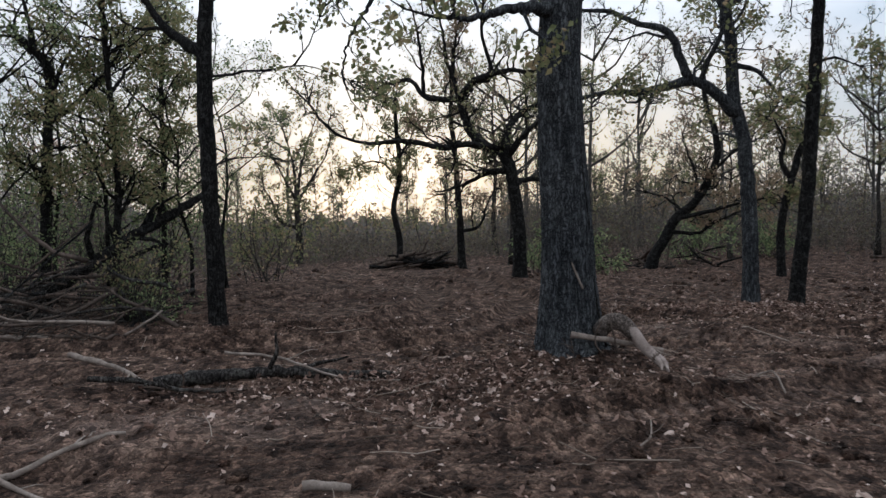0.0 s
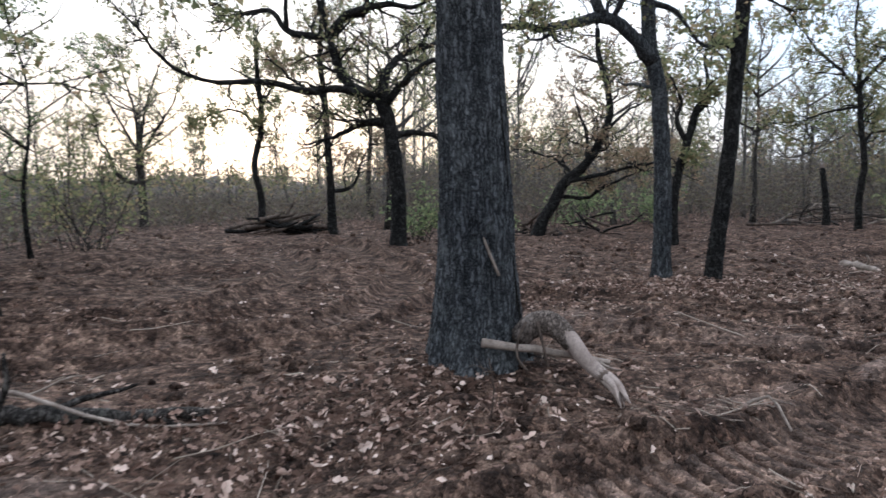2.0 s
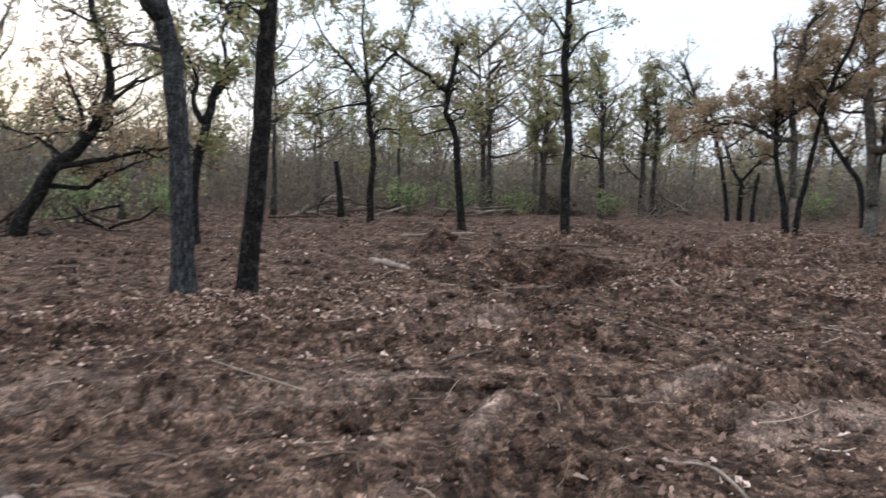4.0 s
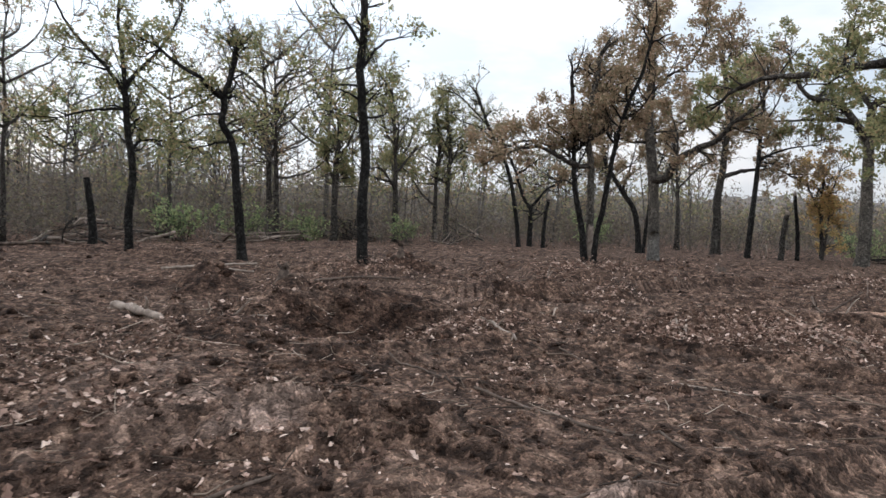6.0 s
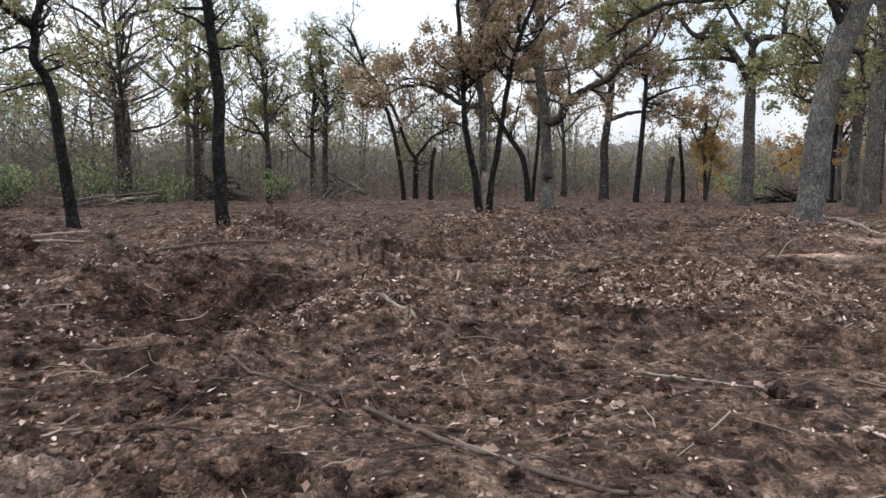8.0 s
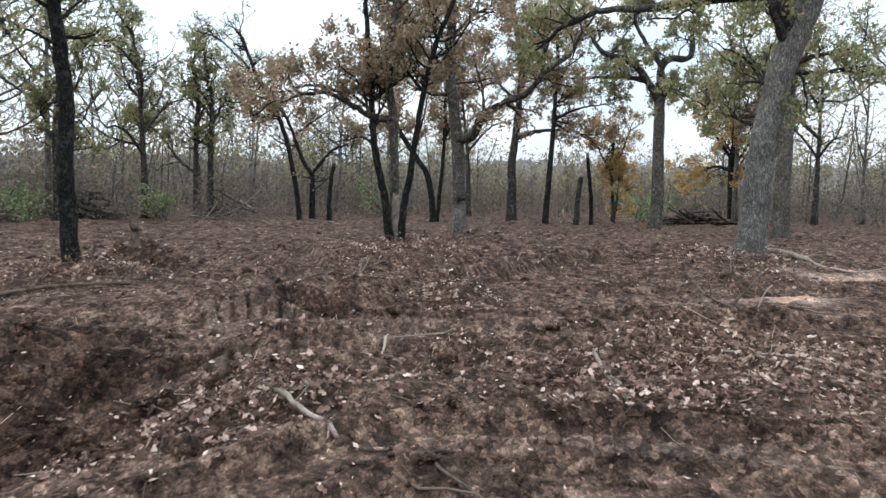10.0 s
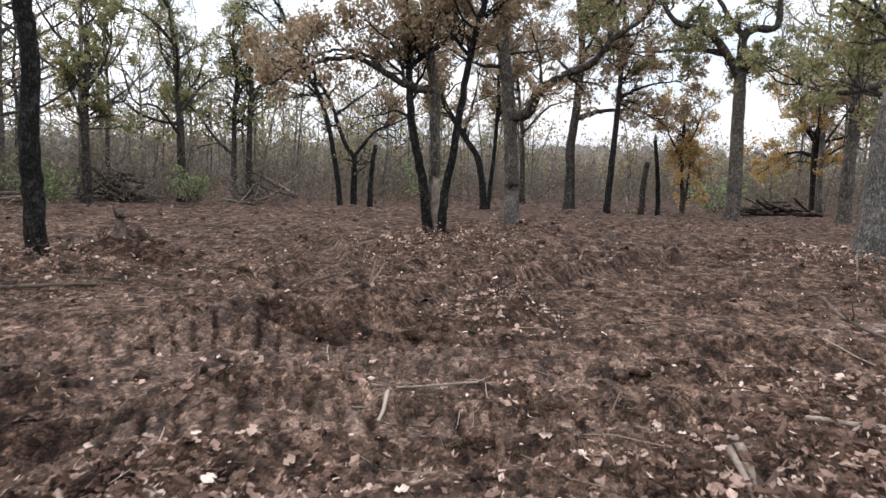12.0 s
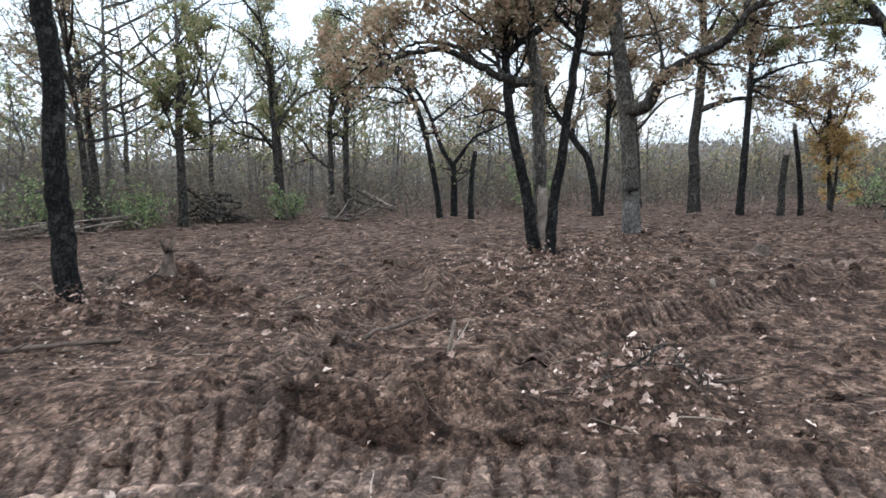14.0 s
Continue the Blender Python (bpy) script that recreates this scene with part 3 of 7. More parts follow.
def land(x, y):
    """Height, sandiness, and dampness with painted shade, of the ground at arrays x, y."""
    x, y = np.asarray(x, float), np.asarray(y, float)
    far = np.hypot(x - 8, y - 8)
    z = 0.07 * fbm(x, y, 5.0, 2, 3) - 0.22 * ((far - 26) / 25).clip(0, 1.0)
    bare = scraped(x, y)
    wx, wy = x + 0.10 * fbm(x, y, 0.35, 2, 21), y + 0.10 * fbm(x, y, 0.35, 2, 22)
    loose = (0.55 + 0.9 * fbm(x, y, 1.7, 3, 31)).clip(0.1, 1.25) * (1 - 0.7 * bare)
    lumps = 0.06 * fbm(x, y, 1.15, 3, 11) + 0.17 * swept(x, y, 0.55, 4, 53) * (1 - 0.3 * bare)
    lumps = lumps + loose * (0.10 * cells(wx, wy, 0.42, 29) + 0.11 * cells(wx, wy, 0.19, 43)) + 0.012 * fbm(x, y, 0.12, 2, 59)
    lumps = lumps + 0.30 * ((far - 9) / 8).clip(0, 1) * (fbm(x, y * 1.3, 2.1, 3, 61) - 0.12).clip(-0.1, 0.6)
    pressed = np.zeros_like(z)
    for cx, cy, h, rx, ry, turn in SWELLS:
        z = z + h * blob(x, y, cx, cy, rx, ry, turn)
    for path, w, deep, lug in RUT_PATHS:
        lo, hi = path.min(0) - 1, path.max(0) + 1
        near = (x > lo[0]) & (x < hi[0]) & (y > lo[1]) & (y < hi[1])
        if not near.any():
            continue
        px, py = x[near], y[near]
        best = off_path(px, py, path)
        fade = (0.9 + 0.7 * fbm(px, py, 1.8, 2, 71)).clip(0.4, 1.3)
        z[near] += (-deep * np.exp(-(best / w) ** 4) + deep * 1.9 * np.exp(-((best - 1.5 * w) / 0.085) ** 2)) * fade
        pressed[near] = np.maximum(pressed[near], np.exp(-(best / (1.7 * w)) ** 4))
    z = z + lumps * (1 - 0.88 * pressed)
    sand = np.zeros_like(z)
    ragged = 0.55 + 1.5 * fbm(x, y, 0.6, 5, 83)
    for path, w, high, pale in CREST_PATHS:
        lo, hi = path.min(0) - 1, path.max(0) + 1
        near = (x > lo[0]) & (x < hi[0]) & (y > lo[1]) & (y < hi[1])
        if near.any():
            px, py = x[near], y[near]
            d = off_path(px, py, path) * (1 + 0.7 * fbm(px, py, 0.3, 3, 73))
            z[near] += high * np.exp(-(d / w) ** 2)
            sand[near] = np.maximum(sand[near], 0.75 * pale * np.exp(-(d / (0.7 * w)) ** 2) * (0.8 + 1.1 * fbm(px, py, 0.2, 4, 79)).clip(0, 1.2))
    for cx, cy, rx, ry, turn, amount in SANDY:
        sand = np.maximum(sand, amount * (2.2 * blob(x, y, cx, cy, rx, ry, turn) * ragged - 0.15).clip(0, 1))
    # damp pit and darker mounds; berm's near flank and streaks darkened to imitate shade
    damp_shade = (3.0 * blob(x, y, 11.3, 11.8, 1.5, 0.85, -25) + 2.0 * blob(x, y, 12.6, 15.5, 0.8, 0.9, 0) + 0.5 * blob(x, y, 13.0, 10.4, 0.6, 0.4, -20) + 1.2 * blob(x, y, 14.98, 11.02, 0.95, 0.16, -54) + 1.3 * blob(x, y, 18.4, 15.0, 0.6, 0.5, 0) + 1.3 * blob(x, y, 20.2, 13.7, 0.6, 0.35, 30) + 1.3 * blob(x, y, 24.4, 8.4, 0.9, 0.45, 20) + 0.4 * blob(x, y, 12.95, 9.9, 0.5, 0.4, -40)
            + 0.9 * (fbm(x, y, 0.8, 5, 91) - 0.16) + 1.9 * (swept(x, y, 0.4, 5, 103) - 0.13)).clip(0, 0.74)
    return z, sand, damp_shade


def gz(x, y):
    return float(land(np.array([x]), np.array([y]))[0][0])


def spaced(lo, hi, fine, edge_lo, edge_hi):
    """Grid lines: fine from lo to hi, opening slowly above and fast below."""
    up, step, v = [], fine, hi
    while v < edge_hi:
        up.append(v)
        step = min(step * 1.035, 18)
        v += step
    down, step, v = [], fine, lo
    while v > edge_lo:
        step = min(step * 1.12, 18)
        v -= step
        down.append(v)
    return np.array(down[::-1] + list(np.arange(lo, hi, fine)) + up)


def build_ground():
    gx, gy = spaced(-3.4, 18.0, 0.047, -420, 520), spaced(4.4, 12.6, 0.047, -420, 520)
    X, Y = np.meshgrid(gx, gy, indexing="ij")
    z, sand, damp_shade = land(X.ravel(), Y.ravel())
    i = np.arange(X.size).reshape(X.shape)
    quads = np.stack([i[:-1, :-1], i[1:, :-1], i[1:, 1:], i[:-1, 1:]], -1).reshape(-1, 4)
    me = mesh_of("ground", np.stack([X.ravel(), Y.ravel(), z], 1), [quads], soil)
    for nm, val in (("sand", sand), ("damp_shade", damp_shade)):
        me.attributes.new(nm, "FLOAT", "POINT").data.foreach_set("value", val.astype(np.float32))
    return tagged(new("ground", me), "churned dark brown earth of a cleared woodland", "ground", kind="structure")


ground = build_ground()

# ---- trees ----
FLAT = np.linspace(0, 1, 12)


def resample(p, n):
    s = np.concatenate([[0], np.cumsum(np.linalg.norm(np.diff(p, axis=0), axis=1))])
    t = np.linspace(0, s[-1], n)
    return np.stack([np.interp(t, s, p[:, k]) for k in range(3)], 1)


def bole(heap, path, r0, r1, sides, rng, flare=0.35, rough=0.05, furrow=0.0, lean_in=1.3):
    """A trunk: root flare, uneven rings, and furrows where the bark is seen close by."""
    n = len(path)
    s = np.concatenate([[0], np.cumsum(np.linalg.norm(np.diff(path, axis=0), axis=1))])
    r = r1 + (r0 - r1) * (1 - s / s[-1]) ** lean_in
    low = np.exp(-(s / (1.1 * r0 + 0.06)) ** 1.2)
    ang = np.linspace(0, 2 * np.pi, sides, endpoint=False)
    lobes = 0.5 + 0.5 * np.cos(ang * 5 + rng.uniform(0, 6)) * np.cos(ang * 2 + rng.uniform(0, 6))
    A, S = np.meshgrid(ang, s)
    k = int(rng.integers(1000))
    cx, cy = np.cos(A) * 1.6, np.sin(A) * 1.6
    lump = vnoise(cx + S * 1.3 + k, cy + S * 0.9, 5) * rough + vnoise(cx * 3 + k, cy * 3 + S * 3.0, 7) * rough * 0.5
    shape = 1 + lump + flare * low[:, None] * (0.35 + lobes[None])
    if furrow:
        ridge = 1 - np.abs(vnoise(A * 14 / 1.0 + 0.8 * vnoise(A * 4, S * 3, 3) + k, S * 2.2, 13))
        ridge = ridge + 0.5 * (1 - np.abs(vnoise(A * 29 + k, S * 6.0, 17)))
        shape = shape + furrow * (ridge - 1.0)
    tubes(heap, path, r, sides, True, shape)
    return np.stack([s, r], 1)


def crown_of(rng, skeleton, radii, leaf, leaves, size, reach, dens, twig, levels, gnarl, first):
    """Branches, twigs and leaves on the main limbs. Returns the meshes of twigs and crown."""
    h = Heap()
    seg2 = 3 if levels > 2 else 1
    seg = 5 if levels > 2 else 4
    L1, R1 = [], []
    for j, (p, r) in enumerate(zip(skeleton, radii)):
        length = np.linalg.norm(np.diff(p, axis=0), axis=1).sum()
        per = max(2, int(dens * length))
        q = resample(p, 12)[None]
        rr = np.interp(FLAT, np.linspace(0, 1, len(r)), r)[None]
        P, r0, L = shoots(rng, q, rr, per, reach, seg, 0.28 * gnarl, 0.10, first if j == 0 else 0.2, 0.95)
        L1.append(P)
        R1.append(np.minimum(0.5 * r0, 0.034))
    for p, r in zip(skeleton, radii):
        if r[-1] > 0.11:
            continue
        d = unit(p[-1:] - p[-3:-2])
        P = wander(rng, np.repeat(p[-1:], 3, 0), np.repeat(d, 3, 0) + 0.35 * rng.normal(size=(3, 3)), rng.uniform(0.6, 1.1, 3) * reach, seg, 0.25 * gnarl, 0.05)
        L1.append(P)
        R1.append(np.full(3, min(r[-1] * 0.8, 0.035)))
    P1, r1 = np.concatenate(L1), np.maximum(np.concatenate(R1), twig * 2.2)
    taper1 = np.linspace(1, 0.35, seg + 1)
    tubes(h, P1, r1[:, None] * taper1, 4 if levels > 2 else 3, False)
    P2, r2, _ = shoots(rng, P1, r1[:, None] * taper1, 4, 0.55 * reach, seg2, 0.32 * gnarl, 0.08, 0.15, 0.9)
    rr2 = np.maximum(0.55 * r2, twig * 1.3)[:, None] * np.linspace(1, 0.5, seg2 + 1)
    tubes(h, P2, rr2, 3, False)
    tips = P2.reshape(-1, 3)
    if levels > 2:
        P3, r3, _ = shoots(rng, P2, rr2, 3 if dens > 1.7 else 2, 0.28 * reach, 1, 0.3 * gnarl, 0.05, 0.2, 0.9)
        tubes(h, P3, np.full((len(P3), 1), twig) * np.linspace(1, 0.6, 2), 3, False)
        tips = np.concatenate([P3[:, 1:].reshape(-1, 3), P3.mean(1), P2[:, 2:].reshape(-1, 3)])
    twigs = h.mesh("branchwork", scrub_twig)
    crown = None
    if leaves:
        keep = vnoise(tips[:, 0] * 1.3 + 31, tips[:, 1] * 1.3 + tips[:, 2] * 1.1, 19) + 0.6 * vnoise(tips[:, 2] * 2.2, tips[:, 0] * 2.2 - tips[:, 1], 23) > -0.25
        pool = tips[keep] if keep.sum() > 20 else tips
        at = pool[rng.integers(0, len(pool), leaves)] + rng.normal(size=(leaves, 3)) * 0.07
        hl = Heap()
        leaf_cards(hl, rng, at, size * (1.0 if levels > 2 else 1.25), plain=levels < 3)
        crown = hl.mesh("crown", leaf, False)
    return twigs, crown


scrub_twig = bark_brown


def tree(label, at, turn, limbs, bark, leaf=None, leaves=0, size=0.10, reach=1.2, dens=2.2, twig=0.005, levels=3, gnarl=1.0, first=0.5,
         seed=1, sides=14, furrow=0.0, flare=0.35, step=0.16, name="oak_tree", group="", broken=False):
    """A tree at (x, y). limbs: start radius, end radius, depth, [(across, height), ...]; the first is the trunk.
    across runs along the direction turn (degrees), depth away at a right angle to it."""
    rng = np.random.default_rng(seed)
    z0 = gz(*at)
    ob = new(name, None)
    ob.empty_display_size = 0.3
    ob.location = (at[0], at[1], z0)
    tagged(ob, label, "tree stump" if broken else "tree", group)
    ax = np.array([math.cos(radians(turn)), math.sin(radians(turn)), 0])
    away = np.array([-ax[1], ax[0], 0])
    skeleton, radii = [], []
    u0 = limbs[0][3][0][0]
    for k, (r0, r1, depth, pts) in enumerate(limbs):
        raw = [(u, hh - z0) for u, hh in pts]
        if k == 0:
            raw[0] = (raw[0][0], -0.14)
            start_v = 0.0
        else:
            pool = np.concatenate(skeleton)
            au, ah = pool @ ax, pool[:, 2]
            i = int(np.argmin((au - raw[0][0]) ** 2 + (ah - raw[0][1]) ** 2))
            start_v = float(pool[i] @ away)
            raw[0] = (float(au[i]), float(ah[i]))
        n = len(raw) - 1
        p = np.array([ax * u + away * (start_v + depth * (j / n) ** 0.8 * (1 + 0.25 * n)) + np.array([0, 0, hh]) for j, (u, hh) in enumerate(raw)])
        q = spline(p, step)
        if k or not furrow:
            q[1:-1] += rng.normal(size=(len(q) - 2, 3)) * 0.012 * (1.0 if k else 0.6)
        skeleton.append(q)
        h = Heap()
        if k == 0:
            sr = bole(h, q, r0 / (1 + 0.3 * flare), r1, sides, rng, flare, 0.05, furrow)
            radii.append(sr[:, 1])
            part("trunk", h.mesh("trunk", bark), ob)
        else:
            r = r1 + (r0 - r1) * (1 - np.linspace(0, 1, len(q))) ** 1.2
            tubes(h, q, r * (1 + 0.06 * rng.normal(size=len(q))), 9 if levels > 2 else 5, True)
            radii.append(r)
            part("limb", h.mesh("limb", bark if bark not in (bark_pale, bark_pale2) else bark_brown), ob)
    if broken:
        h = Heap()
        top, rt = skeleton[0][-1], radii[0][-1]
        for i in range(7):
            a = i * 0.9
            b = top + np.array([math.cos(a), math.sin(a), 0]) * rt * 0.6
            tubes(h, np.array([b - [0, 0, 0.1], b + [0, 0, rng.uniform(0.02, 0.16)], b + [0.01, 0, rng.uniform(0.17, 0.3)]]), np.array([rt * 0.45, rt * 0.3, 0.004]), 4)
        part("splinter", h.mesh("splinter", dead_wood), ob, "pale splintered break")
        return ob
    twigs, crown = crown_of(rng, skeleton, radii, leaf, leaves, size, reach, dens, twig, levels, gnarl, first)
    twigs.materials[0] = bark if bark not in (bark_pale, bark_pale2) else bark_brown
    part("branchwork", twigs, ob)["kind"] = "stuff"
    if crown:
        part("crown", crown, ob)["kind"] = "stuff"
    return ob


# ---- the trees that stand in and round the clearing ----
tree('thick oak with furrowed grey bark on bare earth', (1.42, 8.15), -10.8, [
    (0.355, 0.225, 0, [(0.02, 0.20), (0.01, 0.40), (0.01, 0.70), (0.00, 1.35), (-0.03, 1.99), (-0.05, 2.61), (-0.07, 3.09), (-0.06, 3.60), (-0.03, 4.17)]),
    (0.087, 0.023, -0.6, [(-0.06, 3.83), (-0.31, 3.80), (-0.58, 3.71), (-0.87, 3.56), (-1.04, 3.52)]),
    (0.115, 0.029, 0.5, [(-0.03, 4.00), (0.34, 4.34), (0.92, 4.45), (1.42, 4.55)]),
    (0.098, 0.012, 0.12, [(-0.06, 4.33), (-0.52, 4.75), (-0.97, 4.97), (-1.56, 4.92), (-2.04, 4.45), (-2.39, 3.99), (-2.56, 3.70), (-2.65, 3.43)]),
], bark_oak, leaf_olive, 1330, seed=17, size=0.086, reach=0.9, sides=120, furrow=0.055, flare=0.42, step=0.045, first=0.95, dens=0.9)
tree('slender black-barked tree forking high up', (-3.65, 11.95), 18.9, [
    (0.160, 0.112, 0, [(-0.01, 0.13), (-0.03, 0.55), (-0.03, 1.00), (-0.08, 1.87), (-0.10, 2.74), (-0.12, 3.60), (-0.12, 4.37), (-0.09, 4.89), (-0.05, 5.40), (0.03, 6.42), (0.02, 7.42)]),
    (0.110, 0.037, 0.4, [(-0.14, 4.36), (-0.34, 4.55), (-0.58, 4.78), (-0.81, 5.00), (-1.07, 5.55), (-1.13, 6.12)]),
    (0.028, 0.007, -0.3, [(-0.02, 4.06), (0.48, 4.11), (0.94, 4.11), (1.22, 4.18), (1.62, 4.13), (2.12, 3.93)]),
    (0.018, 0.009, -0.3, [(1.22, 4.18), (1.47, 4.48), (1.60, 4.84)]),
    (0.023, 0.009, 0.2, [(-0.06, 2.64), (0.28, 2.72), (0.88, 2.79)]),
    (0.055, 0.023, 0.5, [(-0.09, 5.14), (0.39, 5.70), (0.74, 6.42)]),
], bark_dark, leaf_olive, 1710, seed=24, first=0.75, reach=0.9, dens=1.6)
tree('crooked spreading oak with dark twisting limbs', (2.0, 19.4), -5.8, [
    (0.205, 0.160, 0, [(0.00, 0.19), (0.01, 0.68), (0.01, 1.26), (-0.09, 2.28), (-0.20, 3.00), (-0.41, 3.51)]),
    (0.140, 0.055, 0.5, [(-0.41, 3.51), (-0.85, 3.67), (-1.21, 3.97), (-1.49, 4.63), (-1.66, 5.06), (-2.15, 5.11), (-2.66, 5.25), (-3.03, 5.74), (-3.70, 5.72)]),
    (0.117, 0.044, -0.5, [(-1.66, 5.06), (-1.20, 5.48), (-0.33, 5.70), (0.31, 5.59), (0.81, 5.75)]),
    (0.105, 0.030, -0.8, [(-0.56, 3.66), (-1.35, 3.68), (-1.94, 3.58), (-2.83, 3.72), (-3.88, 3.67), (-4.64, 3.99), (-5.09, 4.59)]),
    (0.132, 0.044, 0.8, [(-0.37, 3.51), (-0.19, 4.30), (0.17, 4.71), (0.80, 4.98), (1.37, 5.38)]),
    (0.117, 0.044, -0.6, [(-0.27, 3.44), (0.16, 3.86), (0.73, 4.27), (1.22, 4.11)]),
    (0.117, 0.044, 0.4, [(-0.26, 3.03), (-0.92, 2.95), (-1.51, 2.67)]),
    (0.088, 0.037, 0.5, [(0.01, 2.64), (0.66, 2.77), (1.22, 2.55)]),
    (0.073, 0.029, 0.3, [(-1.66, 5.06), (-1.78, 5.64), (-1.99, 6.23), (-2.13, 7.10), (-2.34, 7.97)]),
    (0.066, 0.022, -0.3, [(-2.66, 5.25), (-2.68, 6.11), (-2.79, 7.13), (-3.08, 8.01)]),
    (0.073, 0.029, 0, [(-1.20, 5.48), (-0.69, 5.60), (-0.90, 6.47), (-0.97, 7.18), (-0.75, 8.16)]),
], bark_dark, leaf_olive, 6840, seed=31, size=0.08, reach=1.3, dens=2.6, gnarl=1.25, first=0.95)
tree('grey oak with a long bent side limb', (5.88, 14.0), -23.9, [
    (0.182, 0.096, 0, [(-0.03, 0.06), (-0.01, 0.49), (-0.02, 1.11), (-0.06, 2.12), (-0.13, 3.13), (-0.28, 3.75), (-0.33, 4.36), (-0.35, 4.96), (-0.43, 5.47), (-0.49, 6.48), (-0.41, 7.55)]),
    (0.135, 0.039, -0.5, [(-0.21, 3.66), (-0.61, 3.98), (-1.04, 4.22), (-1.48, 4.11), (-1.99, 4.02), (-2.51, 4.05), (-3.00, 3.92)]),
    (0.096, 0.034, -0.3, [(-0.99, 4.22), (-1.24, 4.71), (-1.39, 5.09), (-1.89, 5.28), (-2.41, 5.54), (-3.00, 5.62)]),
    (0.056, 0.023, 0.4, [(-0.26, 4.60), (0.13, 4.41), (0.48, 3.98), (0.75, 3.86)]),
    (0.056, 0.028, -0.4, [(-0.89, 4.19), (-0.71, 4.50), (-0.52, 4.78), (-0.43, 5.17), (-0.62, 5.80)]),
    (0.045, 0.017, 0.8, [(-0.18, 3.19), (-0.46, 3.31), (-0.69, 3.37)]),
    (0.056, 0.023, 0.8, [(-0.41, 5.37), (0.02, 5.70), (0.55, 5.91)]),
], bark_oak, leaf_olive, 6270, seed=38, size=0.079, reach=1.2, dens=2.4, gnarl=1.25, first=0.6)
tree('straight leaning black-barked tree', (6.4, 13.3), -27.0, [
    (0.150, 0.098, 0, [(-0.02, 0.07), (0.03, 0.55), (0.09, 1.03), (0.16, 1.88), (0.21, 2.73), (0.26, 3.66), (0.31, 4.49), (0.35, 5.22), (0.40, 6.13), (0.44, 7.20)]),
    (0.033, 0.011, 0.3, [(0.30, 4.40), (0.60, 4.45), (1.00, 4.27)]),
    (0.033, 0.011, -0.3, [(0.23, 3.53), (-0.03, 3.69), (-0.28, 3.62)]),
    (0.049, 0.016, 0.2, [(0.35, 5.41), (0.02, 5.92), (-0.24, 6.44)]),
    (0.049, 0.016, -0.4, [(0.39, 5.77), (0.81, 6.05), (1.18, 6.41)]),
], bark_dark, leaf_olive, 1520, seed=45, first=0.7, reach=0.9, dens=1.5)
tree('thin dark tree bending towards the top', (9.5, 20.6), -25.6, [
    (0.138, 0.095, 0, [(0.03, 0.08), (-0.01, 0.56), (-0.02, 1.02), (0.08, 1.93), (0.27, 2.68), (0.46, 3.43), (0.65, 3.79)]),
    (0.078, 0.026, 0, [(0.24, 2.61), (-0.01, 3.22), (0.09, 3.75), (-0.16, 4.37)]),
    (0.078, 0.026, 0.5, [(0.46, 3.43), (0.78, 3.93), (0.70, 4.89), (0.88, 5.61)]),
], bark_dark, leaf_olive, 2850, seed=52, reach=1.0)
tree('leaning crooked tree rising from the thicket', (6.9, 23.4), -17.1, [
    (0.214, 0.076, 0, [(-0.32, 0.11), (-0.14, 0.54), (0.11, 0.94), (0.48, 1.63), (1.11, 2.20), (1.56, 3.05), (1.76, 3.75), (1.64, 4.55), (1.40, 5.32), (1.35, 6.10)]),
    (0.084, 0.031, -0.5, [(0.48, 1.70), (1.48, 1.87), (2.40, 2.10), (2.95, 2.22)]),
    (0.069, 0.023, 0.5, [(0.47, 1.15), (1.09, 1.17), (1.74, 1.53), (2.81, 2.00)]),
    (0.069, 0.023, 0.4, [(1.11, 2.20), (1.12, 3.01), (0.88, 3.80), (0.71, 4.44)]),
    (0.061, 0.023, -0.6, [(1.56, 3.05), (2.15, 3.64), (2.82, 3.98)]),
    (0.061, 0.023, 0.3, [(0.73, 1.91), (0.25, 2.29), (-0.33, 2.52)]),
], bark_dark, leaf_rust, 6080, seed=59, size=0.094, reach=1.3, gnarl=1.3, first=0.3)
tree('small fan-shaped tree with few leaves', (-6.1, 30.0), 12.1, [
    (0.165, 0.118, 0, [(0.00, -0.14), (-0.01, 0.49), (-0.02, 1.18), (-0.07, 2.11), (-0.07, 3.03)]),
    (0.094, 0.035, 0.3, [(-0.04, 1.46), (-0.80, 1.88), (-1.12, 2.69), (-1.44, 3.26)]),
    (0.082, 0.024, 0, [(-0.08, 2.91), (-0.19, 4.17), (-0.50, 5.31), (-0.71, 5.99)]),
    (0.082, 0.024, 0.4, [(-0.08, 2.91), (0.15, 4.17), (0.44, 5.21), (0.76, 6.13)]),
    (0.071, 0.024, -0.4, [(-0.06, 2.57), (0.48, 3.49), (1.07, 4.41), (1.31, 5.10)]),
    (0.071, 0.024, -0.3, [(-0.08, 2.68), (-0.65, 3.71), (-1.18, 4.85)]),
], bark_brown, leaf_olive, 3420, seed=66, size=0.094, reach=1.2, twig=0.007, dens=3)
tree("thin dark tree at the clearing's edge", (-1.9, 28.0), 4.3, [
    (0.150, 0.075, 0, [(0.04, 0.14), (0.11, 0.74), (0.09, 1.17), (-0.11, 2.24), (0.12, 3.31), (0.13, 4.37), (0.04, 5.43), (0.01, 6.48)]),
    (0.064, 0.021, 0.4, [(0.08, 3.31), (-0.40, 3.95), (-1.04, 4.12), (-1.68, 3.85)]),
    (0.064, 0.021, -0.3, [(0.13, 4.26), (0.57, 4.89), (0.89, 5.63)]),
], bark_dark, leaf_olive, 4940, seed=73, size=0.094, reach=1.2, twig=0.006, first=0.4)
